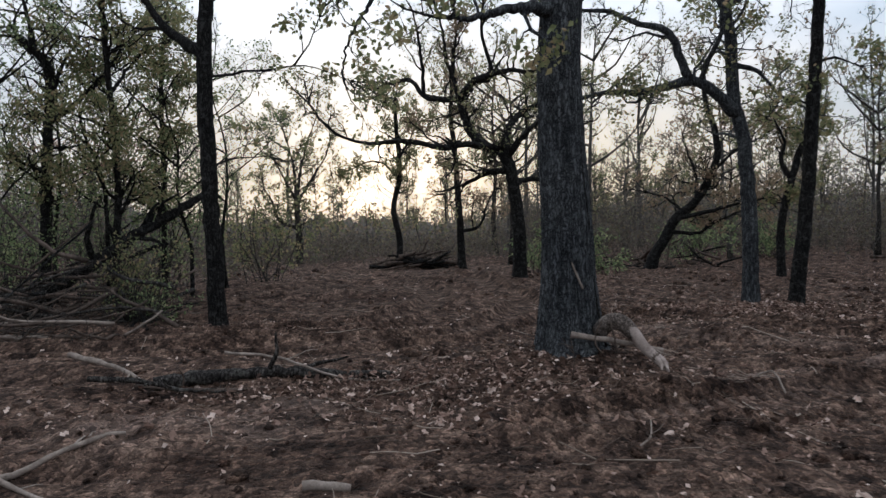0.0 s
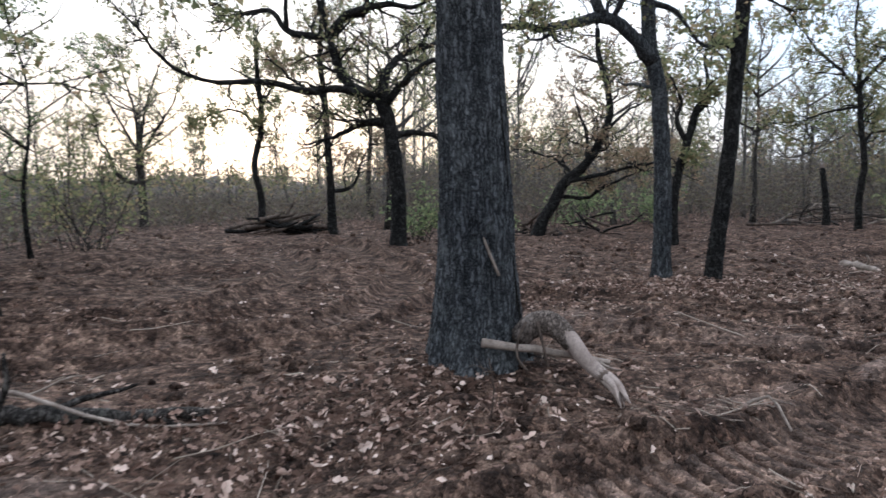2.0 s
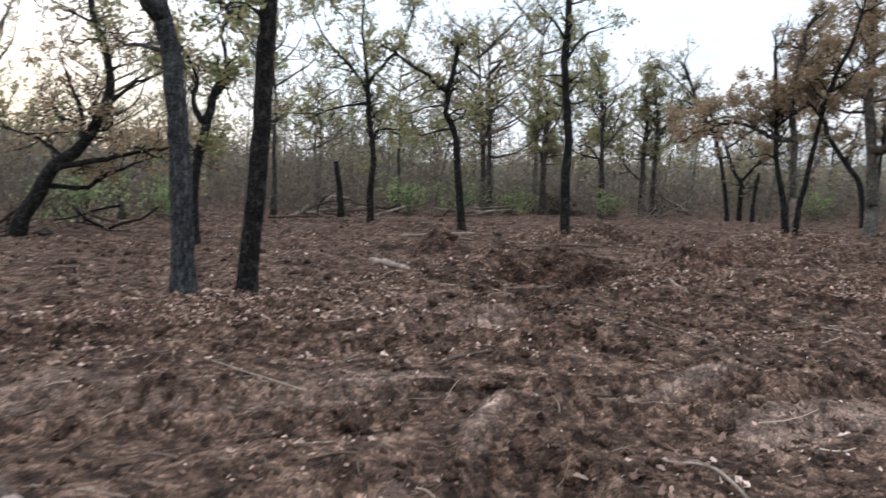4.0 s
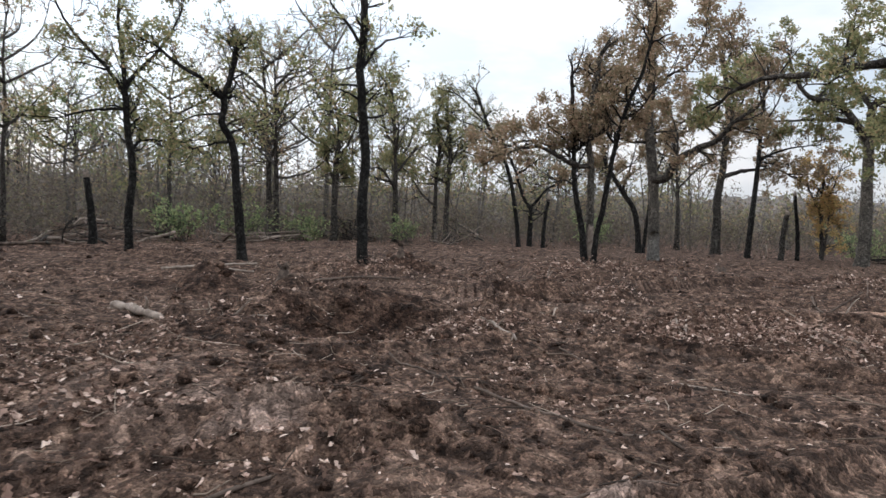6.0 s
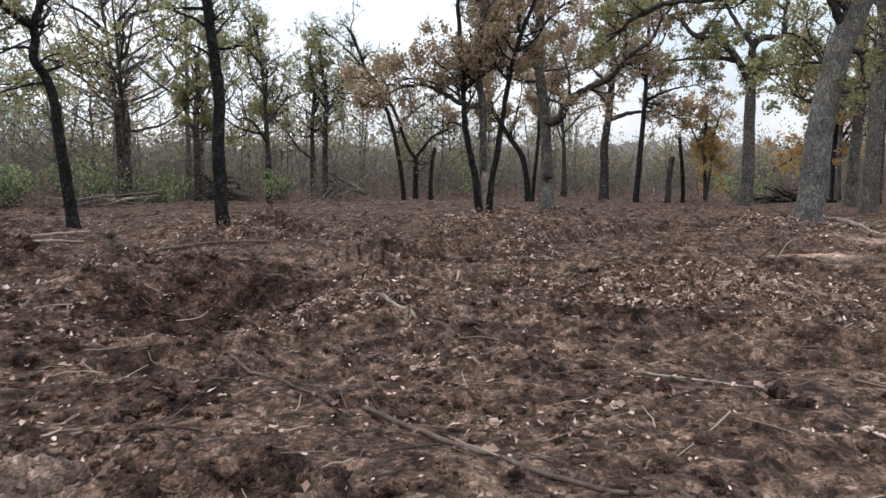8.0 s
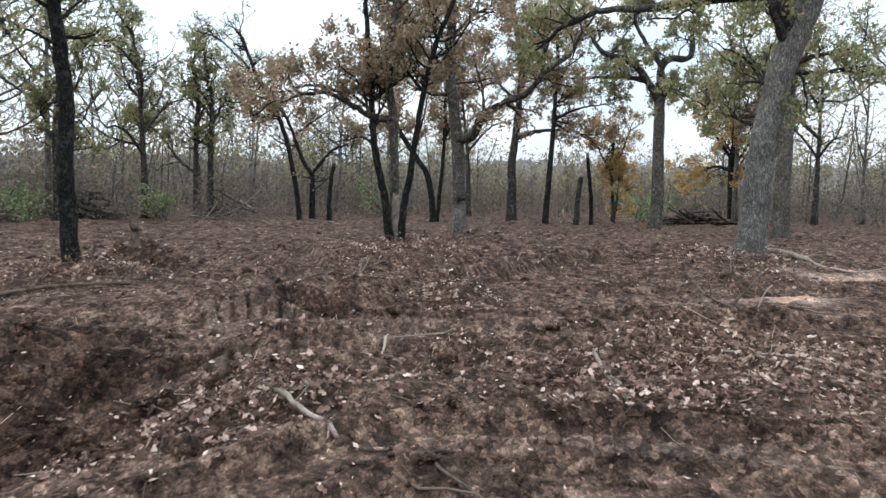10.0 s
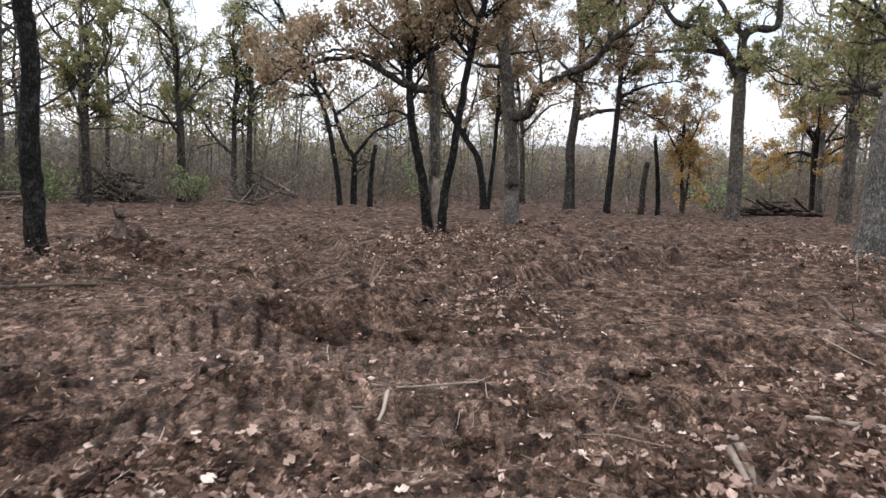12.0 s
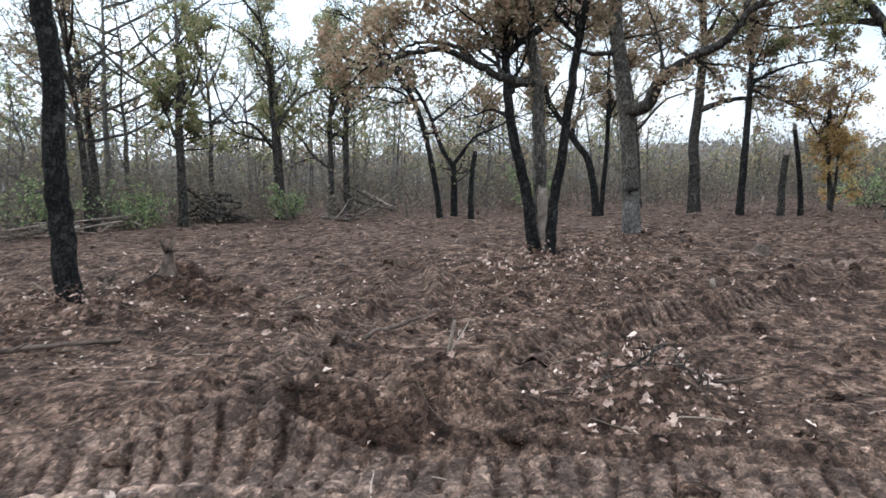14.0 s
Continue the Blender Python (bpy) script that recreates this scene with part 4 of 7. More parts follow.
tree('thin dark tree with one low crooked limb', (0.56, 24.4), -1.1, [
    (0.158, 0.065, 0, [(-0.00, 0.11), (-0.03, 0.65), (-0.06, 1.57), (-0.14, 3.05), (-0.21, 4.15), (-0.31, 5.07), (-0.26, 6.34), (-0.18, 7.42)]),
    (0.065, 0.028, 0.4, [(-0.01, 1.39), (0.58, 1.51), (0.86, 2.21), (1.14, 2.76)]),
    (0.056, 0.019, -0.4, [(-0.17, 3.97), (-0.59, 4.43), (-1.05, 4.53)]),
    (0.056, 0.019, 0.3, [(-0.27, 5.07), (0.24, 4.87), (0.52, 5.23)]),
], bark_dark, leaf_rust, 5700, seed=80, size=0.094, reach=1.3, twig=0.006, first=0.35)
tree('broken dark trunk standing in the brush', (18.6, 26.5), -38.9, [
    (0.153, 0.099, 0, [(-0.01, 0.08), (-0.02, 0.71), (-0.12, 1.57), (-0.22, 2.21)]),
], bark_dark, None, 0, seed=87, broken=True, name='snag')
tree('dark forked tree with spreading upper branches', (17.2, 23.2), -41.2, [
    (0.134, 0.086, 0, [(0.01, -0.00), (-0.01, 0.65), (-0.02, 1.22), (0.07, 2.36), (-0.07, 3.39), (-0.14, 4.41)]),
    (0.067, 0.029, 0.3, [(-0.10, 4.50), (-0.62, 5.13), (-1.10, 5.66), (-1.57, 6.18), (-1.95, 6.89)]),
    (0.077, 0.029, 0, [(-0.14, 4.41), (-0.26, 5.69), (-0.37, 6.60), (-0.31, 7.69)]),
    (0.058, 0.029, -0.4, [(-0.10, 4.69), (0.40, 5.35), (0.86, 5.93), (1.21, 6.67)]),
    (0.058, 0.019, 0.6, [(-0.00, 2.83), (0.27, 3.27), (1.12, 3.30), (1.88, 3.46)]),
    (0.048, 0.019, -0.5, [(-0.11, 4.04), (-0.97, 3.91), (-1.71, 3.61)]),
], bark_dark, leaf_olive, 7980, seed=94, size=0.094, reach=1.3, twig=0.006, first=0.6)
tree('black crooked tree bending to one side', (17.3, 19.3), -46.0, [
    (0.148, 0.072, 0, [(0.11, 0.04), (0.06, 0.46), (0.01, 1.08), (-0.10, 2.18), (-0.17, 2.91), (-0.32, 3.31), (-0.48, 3.60), (-0.42, 3.96), (-0.43, 4.19), (-0.29, 4.80), (-0.16, 5.51)]),
    (0.076, 0.035, -0.3, [(-0.41, 4.14), (-0.77, 4.39), (-1.13, 4.70), (-1.48, 4.82), (-1.91, 5.16)]),
    (0.042, 0.014, 0.3, [(-0.27, 3.28), (0.01, 3.52), (0.23, 3.66)]),
    (0.035, 0.014, 0.2, [(-0.48, 3.72), (-0.95, 3.79), (-1.36, 3.64)]),
    (0.042, 0.014, 0.6, [(-0.22, 3.08), (-0.65, 3.11), (-1.18, 2.96)]),
], bark_dark, leaf_olive, 5700, seed=101, size=0.086, reach=1.2, first=0.55)
tree('straight black tree with flaking bark', (17.3, 15.5), -56.4, [
    (0.148, 0.084, 0, [(-0.02, 0.22), (-0.03, 0.54), (-0.04, 0.94), (-0.07, 1.74), (-0.03, 2.65), (-0.08, 3.31), (-0.13, 3.86), (-0.18, 4.41), (-0.21, 4.95), (-0.15, 5.82), (-0.22, 6.77)]),
    (0.036, 0.012, -0.2, [(-0.16, 3.97), (-0.45, 4.17), (-0.77, 4.28), (-1.14, 4.33)]),
    (0.036, 0.012, 0.3, [(-0.10, 3.81), (0.09, 4.15), (0.25, 4.39)]),
    (0.030, 0.012, 0.2, [(-0.08, 3.68), (0.25, 3.71), (0.47, 3.90)]),
    (0.030, 0.012, -0.4, [(-0.10, 3.42), (-0.40, 3.63), (-0.72, 3.72)]),
    (0.048, 0.018, 0.4, [(-0.20, 4.84), (0.25, 5.43), (0.69, 5.69)]),
    (0.048, 0.018, -0.4, [(-0.18, 5.28), (-0.60, 5.77), (-0.91, 6.06)]),
], bark_dark, leaf_olive, 1710, seed=108, first=0.6, reach=0.9, dens=1.6, sides=18)
tree('tall thin tree with sparse leaves', (38.0, 23.6), -62.8, [
    (0.172, 0.079, 0, [(0.08, -0.21), (0.08, 0.58), (0.08, 1.58), (0.12, 3.33), (0.17, 4.82), (0.00, 6.28), (-0.12, 7.49)]),
    (0.066, 0.026, 0.4, [(0.12, 4.08), (0.72, 5.35), (0.84, 6.59)]),
    (0.066, 0.026, -0.4, [(0.14, 4.82), (-0.47, 5.76), (-0.71, 6.72)]),
], bark_brown, leaf_olive, 4560, seed=115, size=0.108, reach=1.4, twig=0.008, first=0.4)
tree('bare dark tree forked low in a V', (36.2, 18.3), -70.4, [
    (0.140, 0.117, 0, [(0.21, -0.13), (0.21, 0.54), (0.22, 1.23), (0.21, 1.87)]),
    (0.094, 0.035, 0.3, [(0.19, 1.87), (-0.23, 2.59), (-0.62, 3.71), (-1.19, 4.81), (-1.86, 5.66), (-2.74, 6.61), (-3.50, 7.33)]),
    (0.082, 0.023, -0.3, [(0.23, 1.87), (0.97, 2.86), (1.77, 3.23), (2.46, 3.60)]),
    (0.059, 0.023, 0.4, [(-0.62, 3.59), (0.16, 4.08), (0.95, 4.68)]),
    (0.059, 0.023, -0.4, [(-0.97, 4.37), (-1.85, 4.22), (-2.73, 4.41)]),
], bark_dark, leaf_olive, 950, seed=122, size=0.108, reach=1.5, twig=0.008, dens=2.4)
tree('bare slanting tree beside a forked one', (35.6, 18.6), -69.5, [
    (0.127, 0.069, 0, [(0.18, -0.12), (0.13, 0.54), (0.01, 1.44), (-0.28, 3.00), (-0.68, 4.20), (-1.24, 5.17), (-1.78, 6.44), (-2.11, 7.28)]),
    (0.058, 0.023, 0.3, [(-0.68, 4.20), (-1.56, 4.71), (-2.63, 4.77)]),
    (0.058, 0.023, -0.3, [(-1.24, 5.17), (-1.99, 5.67), (-2.85, 5.95)]),
], bark_dark, leaf_olive, 950, seed=129, size=0.108, reach=1.4, twig=0.008, first=0.5, dens=2.4)
tree('dark leaning stem of a clump', (22.6, 11.5), -77.7, [
    (0.104, 0.052, 0, [(-0.17, 0.26), (-0.20, 0.61), (-0.24, 1.07), (-0.42, 1.86), (-0.53, 2.43), (-0.57, 2.99), (-0.63, 3.77), (-0.68, 4.55), (-0.75, 5.42)]),
    (0.035, 0.012, 0.3, [(-0.53, 2.48), (-0.81, 2.59), (-1.10, 2.52)]),
    (0.035, 0.012, -0.4, [(-0.60, 3.44), (-0.95, 3.76), (-1.23, 3.97)]),
], bark_dark, leaf_rust, 3900, seed=136, size=0.086, reach=1.0, first=0.5, flare=0.12, group='stems of the clump')
clump_stem = tree('grey stem of a clump with a long limb', (22.8, 11.2), -79.0, [
    (0.115, 0.080, 0, [(-0.36, 0.31), (-0.38, 0.72), (-0.41, 1.41), (-0.43, 2.45), (-0.44, 2.96), (-0.55, 3.58), (-0.62, 4.25), (-0.47, 5.04), (-0.37, 5.92)]),
    (0.082, 0.029, -0.4, [(-0.46, 2.96), (-0.88, 3.01), (-1.34, 3.22), (-1.80, 3.43), (-2.38, 3.36), (-2.72, 3.18)]),
    (0.047, 0.017, 0.3, [(-1.34, 3.22), (-1.69, 3.55), (-2.26, 3.65), (-2.83, 3.52)]),
    (0.047, 0.017, 0.4, [(-0.57, 3.69), (-0.10, 4.04), (0.12, 4.50)]),
], bark_pale2, leaf_rust, 7600, seed=143, size=0.086, reach=1.2, sides=24, step=0.07, first=0.55, flare=0.12, group='stems of the clump')
tree('dark slanting stem of a clump', (22.5, 11.1), -79.2, [
    (0.091, 0.046, 0, [(-0.29, 0.28), (-0.27, 0.68), (-0.24, 1.08), (-0.09, 1.88), (0.01, 2.67), (0.15, 3.56), (0.30, 4.22), (0.51, 4.88), (0.74, 5.43), (0.91, 6.19)]),
    (0.046, 0.017, 0.4, [(0.15, 3.56), (-0.19, 3.99), (-0.38, 4.53)]),
    (0.040, 0.017, -0.4, [(0.30, 4.22), (0.74, 4.45), (1.06, 4.90)]),
], bark_dark, leaf_rust, 6500, seed=150, size=0.086, reach=1.1, first=0.5, flare=0.12, group='stems of the clump')
foot_oak = tree('large oak with pale bark peeling at its foot', (28.6, 10.85), -83.1, [
    (0.225, 0.130, 0, [(-0.01, 0.14), (-0.02, 0.54), (-0.04, 1.11), (-0.11, 2.38), (-0.23, 3.65), (-0.40, 4.90), (-0.38, 5.98), (-0.37, 6.75), (-0.48, 7.66), (-0.44, 9.03)]),
    (0.161, 0.040, -0.5, [(-0.07, 3.02), (0.30, 3.03), (0.60, 3.58), (1.29, 3.99), (1.83, 4.23), (2.28, 4.78), (2.96, 5.26), (3.24, 5.87)]),
    (0.105, 0.040, 0.4, [(-0.37, 4.97), (-0.97, 5.35), (-1.45, 5.81), (-1.79, 6.43), (-2.20, 7.19)]),
    (0.073, 0.024, 0.3, [(2.23, 4.75), (2.25, 5.55), (1.98, 6.32), (2.10, 7.23)]),
    (0.065, 0.024, -0.6, [(-0.38, 5.83), (0.26, 6.45), (0.88, 6.76), (1.31, 7.53)]),
    (0.048, 0.016, 0.6, [(0.60, 3.58), (0.57, 4.44), (0.30, 5.37)]),
    (0.065, 0.024, -0.4, [(-0.27, 4.27), (-1.09, 4.26), (-1.74, 4.56)]),
], bark_pale2, leaf_rust, 17500, seed=157, size=0.105, reach=1.5, first=0.5, dens=2.6, sides=40, step=0.07)
tree('grey oak with an elbowed side limb', (39.6, 9.9), -87.2, [
    (0.248, 0.111, 0, [(0.03, -0.07), (0.02, 0.71), (0.01, 1.69), (-0.02, 2.66), (0.12, 3.87), (0.20, 5.07), (0.27, 6.26), (0.08, 8.15), (-0.21, 9.56)]),
    (0.124, 0.037, -0.3, [(0.13, 3.70), (0.96, 4.00), (2.38, 4.10), (2.86, 3.91)]),
    (0.087, 0.025, 0.4, [(0.24, 5.31), (-0.56, 6.02), (-1.07, 6.73)]),
    (0.087, 0.025, -0.4, [(0.25, 6.26), (0.83, 7.21), (1.03, 8.15)]),
], bark_brown, leaf_rust, 11500, seed=164, size=0.108, reach=1.6, twig=0.008, first=0.5)
tree('straight slanting dark tree', (37.6, 8.3), -90.2, [
    (0.151, 0.069, 0, [(-0.05, 0.06), (-0.02, 0.81), (0.04, 1.72), (0.14, 3.51), (0.21, 5.51), (0.25, 7.05), (0.14, 8.14)]),
    (0.069, 0.023, 0.4, [(0.17, 4.41), (1.11, 4.85), (2.18, 5.08)]),
    (0.058, 0.023, -0.4, [(0.20, 5.73), (0.71, 6.61), (1.00, 7.26)]),
], bark_dark, leaf_rust, 7600, seed=171, size=0.108, reach=1.4, twig=0.008, first=0.5)
tree('short broken grey trunk', (39.0, 6.95), -92.7, [
    (0.146, 0.109, 0, [(-0.07, 0.03), (-0.04, 0.82), (0.02, 1.52), (0.09, 2.04)]),
], bark_brown, None, 0, seed=178, broken=True, name='snag')
tree('slim broken dark trunk', (39.4, 6.35), -93.8, [
    (0.111, 0.074, 0, [(-0.00, 0.04), (-0.02, 0.82), (-0.11, 1.77), (-0.25, 2.91)]),
], bark_dark, None, 0, seed=185, broken=True, name='snag')
tree('small tree with yellow autumn leaves', (40.0, 5.3), -95.6, [
    (0.101, 0.063, 0, [(-0.05, -0.01), (-0.09, 0.84), (-0.16, 1.80), (-0.18, 2.76), (-0.18, 3.72)]),
    (0.050, 0.025, 0.4, [(-0.18, 2.28), (-0.76, 3.23), (-0.91, 3.95)]),
    (0.050, 0.025, -0.4, [(-0.17, 2.52), (0.27, 3.36), (0.47, 3.96)]),
    (0.063, 0.025, 0, [(0.16, 0.00), (0.10, 1.33), (0.10, 2.77)]),
], bark_brown, leaf_yellow, 7220, seed=192, size=0.108, reach=1.1, twig=0.006, first=0.5, dens=4)
tree('large grey oak with forking crooked limbs', (36.8, 4.0), -98.8, [
    (0.290, 0.205, 0, [(-0.00, 0.08), (0.05, 0.64), (0.06, 1.61), (0.01, 3.31), (-0.01, 4.36), (-0.03, 5.20)]),
    (0.194, 0.068, 0.3, [(-0.01, 5.16), (-0.00, 6.45), (0.38, 6.74), (1.06, 6.82), (1.10, 7.84), (1.34, 8.63)]),
    (0.171, 0.057, -0.3, [(-0.09, 5.10), (-0.68, 6.05), (-1.22, 6.59), (-2.27, 6.95), (-2.84, 7.82), (-3.09, 8.69)]),
    (0.114, 0.034, 0.5, [(-0.53, 5.84), (-1.40, 6.07), (-2.44, 6.10), (-3.95, 6.14)]),
    (0.114, 0.046, 0, [(0.00, 6.41), (-0.76, 7.52), (-1.11, 8.36), (-0.97, 9.59)]),
    (0.080, 0.023, -0.6, [(-0.02, 5.62), (0.86, 5.18), (1.81, 5.37)]),
    (0.057, 0.023, 0.7, [(-1.95, 6.83), (-1.58, 7.55), (-1.30, 8.17)]),
], bark_pale2, leaf_olive, 16500, seed=199, size=0.115, reach=1.6, twig=0.008, gnarl=1.2, sides=20, first=0.97)
tree('big leaning oak with pale lichened bark', (21.9, 4.3), -106.8, [
    (0.300, 0.225, 0, [(-0.01, 0.23), (0.01, 0.72), (0.04, 1.21), (0.10, 2.20), (0.24, 3.17), (0.38, 3.92), (0.59, 4.56), (0.79, 5.19), (0.93, 5.99), (0.91, 6.97)]),
    (0.084, 0.050, 0.2, [(0.23, 3.65), (0.03, 3.73), (-0.07, 3.90)]),
    (0.146, 0.045, -0.4, [(0.58, 4.61), (0.27, 4.97), (-0.21, 5.20), (-1.20, 5.13), (-2.06, 5.04), (-2.98, 5.02), (-3.72, 4.71)]),
    (0.078, 0.028, 0.5, [(0.51, 3.87), (0.94, 3.84), (1.35, 3.96)]),
    (0.101, 0.034, -0.5, [(0.40, 4.30), (0.25, 4.69), (0.09, 5.08), (-0.16, 5.76)]),
    (0.056, 0.022, 0.5, [(0.11, 2.83), (-0.11, 2.87), (-0.34, 2.99)]),
    (0.112, 0.039, 0.3, [(0.84, 5.55), (1.37, 5.84), (1.95, 6.02)]),
], bark_pale, leaf_olive, 8500, seed=206, size=0.10, reach=1.3, first=0.6, sides=28, dens=1.6)
tree('grey oak standing behind a leaning oak', (32.6, 0.7), -106.5, [
    (0.310, 0.18, 0, [(0.18, 0.24), (0.18, 0.82), (0.18, 1.77), (0.18, 3.26), (0.18, 4.74), (0.27, 6.01), (0.12, 7.29), (0.19, 8.90)]),
    (0.126, 0.042, 0.3, [(0.17, 4.37), (-0.56, 4.20), (-1.43, 4.13), (-2.35, 4.44)]),
    (0.105, 0.042, -0.3, [(0.23, 5.83), (1.01, 5.97), (1.96, 6.09)]),
    (0.094, 0.031, 0.4, [(0.15, 6.75), (-0.57, 7.53), (-1.13, 8.31)]),
], bark_pale2, leaf_olive, 9880, seed=213, size=0.108, reach=1.6, twig=0.008, first=0.45)
tree("grey upright oak at the clearing's edge", (39.0, -0.5), -102.6, [
    (0.28, 0.19, 0, [(-0.15, 0.15), (-0.13, 1.25), (-0.10, 2.67), (-0.05, 3.85), (-0.08, 5.47), (-0.05, 7.31)]),
    (0.111, 0.042, 0.4, [(-0.16, 4.55), (-0.70, 5.03), (-1.12, 5.16)]),
    (0.111, 0.042, -0.4, [(-0.08, 5.70), (0.40, 6.60), (0.71, 7.70)]),
], bark_pale2, leaf_rust, 7980, seed=220, size=0.108, reach=1.6, twig=0.008, first=0.5)
tree('low crooked tree with golden brown leaves', (47.0, -1.6), -104.5, [
    (0.206, 0.126, 0, [(-0.24, 0.25), (-0.27, 1.17), (-0.32, 2.02), (-0.35, 3.44), (-0.05, 4.85), (0.26, 5.97)]),
    (0.111, 0.032, 0.3, [(-0.39, 2.73), (-1.24, 2.86), (-2.02, 2.51)]),
    (0.095, 0.032, -0.3, [(-0.32, 3.30), (-1.06, 4.30), (-1.66, 5.44)]),
    (0.095, 0.032, 0.5, [(0.05, 5.27), (0.91, 5.68), (1.36, 6.49)]),
], bark_dark, leaf_yellow, 8550, seed=227, size=0.130, reach=1.7, twig=0.009, gnarl=1.2, first=0.3)
tree('tall thin tree with a sparse top', (38.0, 27.0), -57.9, [
    (0.180, 0.083, 0, [(0.26, -0.24), (0.24, 0.74), (0.20, 2.02), (0.15, 4.55), (0.02, 6.29), (-0.18, 8.01)]),
    (0.069, 0.028, 0.4, [(0.17, 4.17), (0.82, 5.10), (1.19, 6.14)]),
    (0.069, 0.028, -0.4, [(0.10, 5.05), (-0.48, 6.01), (-0.70, 6.98)]),
], bark_brown, leaf_olive, 4180, seed=234, size=0.115, reach=1.4, twig=0.008, first=0.4)
tree('thin grey tree with one slanting limb', (37.6, 24.4), -61.3, [
    (0.145, 0.079, 0, [(0.37, -0.21), (0.34, 0.82), (0.35, 2.06), (0.37, 3.80), (0.49, 5.28), (0.30, 6.73)]),
    (0.079, 0.026, 0.4, [(0.30, 1.94), (-0.41, 2.53), (-1.10, 3.48), (-1.56, 3.95)]),
    (0.066, 0.026, -0.4, [(0.40, 4.05), (0.78, 5.05), (0.90, 6.04)]),
], bark_brown, leaf_olive, 3800, seed=241, size=0.115, reach=1.4, twig=0.008, first=0.4)
tree('dark tree behind the brush piles', (31.0, 26.0), -52.1, [
    (0.193, 0.102, 0, [(0.02, -0.13), (0.05, 0.62), (0.04, 1.42), (0.04, 3.41), (0.18, 4.80), (0.11, 5.96)]),
    (0.080, 0.023, 0.4, [(0.05, 2.82), (-0.36, 3.78), (-0.61, 4.54)]),
    (0.080, 0.023, -0.4, [(0.08, 3.81), (0.63, 4.64), (0.91, 5.46)]),
], bark_brown, leaf_olive, 7220, seed=248, size=0.115, reach=1.5, twig=0.008, first=0.4)
tree('short dead dark trunk', (33.5, 14.7), -75.9, [
    (0.113, 0.072, 0, [(-1.70, 0.06), (-1.69, 0.87), (-1.64, 1.68), (-1.53, 2.29)]),
], bark_dark, None, 0, seed=255, broken=True, name='snag')
tree("bent dark tree at the clearing's edge", (38.4, 13.4), -80.5, [
    (0.169, 0.096, 0, [(0.16, 0.06), (0.03, 1.11), (-0.19, 2.06), (-0.68, 2.77), (-1.06, 3.35), (-1.56, 4.17), (-1.82, 5.10)]),
    (0.072, 0.024, 0.4, [(-0.81, 2.88), (-0.48, 3.96), (-0.27, 5.14)]),
], bark_dark, leaf_rust, 4180, seed=262, size=0.108, reach=1.3, twig=0.008, first=0.5)
tree("thin dark sapling at the wood's edge", (39.7, 13.2), -81.3, [
    (0.113, 0.063, 0, [(-0.10, 0.05), (-0.00, 1.11), (0.13, 2.60), (0.18, 4.33), (0.18, 6.04)]),
    (0.050, 0.025, 0.3, [(0.15, 3.59), (0.57, 4.58), (0.78, 5.57)]),
], bark_dark, leaf_rust, 3040, seed=269, size=0.108, reach=1.1, twig=0.007, first=0.5)
tree('dark tree in a green thicket', (-7.6, 14.6), 29.1, [
    (0.138, 0.088, 0, [(-0.37, 0.42), (-0.33, 1.09), (-0.29, 1.75), (-0.26, 2.63), (-0.21, 3.50), (-0.16, 4.27), (-0.16, 4.81), (-0.39, 5.11), (-0.67, 5.35)]),
    (0.057, 0.019, 0.4, [(-0.16, 4.27), (0.08, 4.94), (0.40, 5.52)]),
    (0.057, 0.019, -0.5, [(-0.20, 3.72), (0.35, 4.14), (0.88, 4.80), (1.32, 5.40)]),
    (0.063, 0.025, 0, [(-0.35, 5.06), (-0.47, 5.64), (-0.63, 6.47)]),
], bark_dark, leaf_olive, 9500, seed=276, size=0.072, reach=1.4, first=0.3, dens=3)
tree('slender dark tree in a green thicket', (-6.0, 14.2), 24.4, [
    (0.088, 0.053, 0, [(-0.35, 0.44), (-0.33, 0.98), (-0.30, 1.51), (-0.26, 2.15), (-0.28, 3.11), (-0.35, 4.16), (-0.39, 4.89), (-0.44, 5.71)]),
    (0.035, 0.012, 0.4, [(-0.26, 2.15), (-0.00, 2.58), (0.25, 2.91)]),
    (0.035, 0.012, -0.4, [(-0.29, 2.10), (-0.50, 2.36), (-0.63, 2.78)]),
    (0.041, 0.018, 0.5, [(-0.35, 4.16), (0.11, 4.93), (0.63, 5.40)]),
], bark_dark, leaf_olive, 8550, seed=283, size=0.072, reach=1.3, first=0.3, dens=3)
tree('thin dark tree behind fallen branches', (-6.3, 17.5), 21.0, [
    (0.078, 0.050, 0, [(-0.42, 0.41), (-0.40, 1.48), (-0.39, 2.41), (-0.37, 3.46), (-0.38, 4.38), (-0.36, 5.43), (-0.20, 6.48)]),
    (0.036, 0.014, 0.4, [(-0.37, 3.60), (-0.02, 4.13), (0.25, 4.81)]),
    (0.036, 0.014, -0.4, [(-0.37, 3.86), (-0.75, 4.37), (-1.10, 4.74)]),
], bark_dark, leaf_olive, 7980, seed=290, size=0.079, reach=1.3, first=0.35, dens=3)



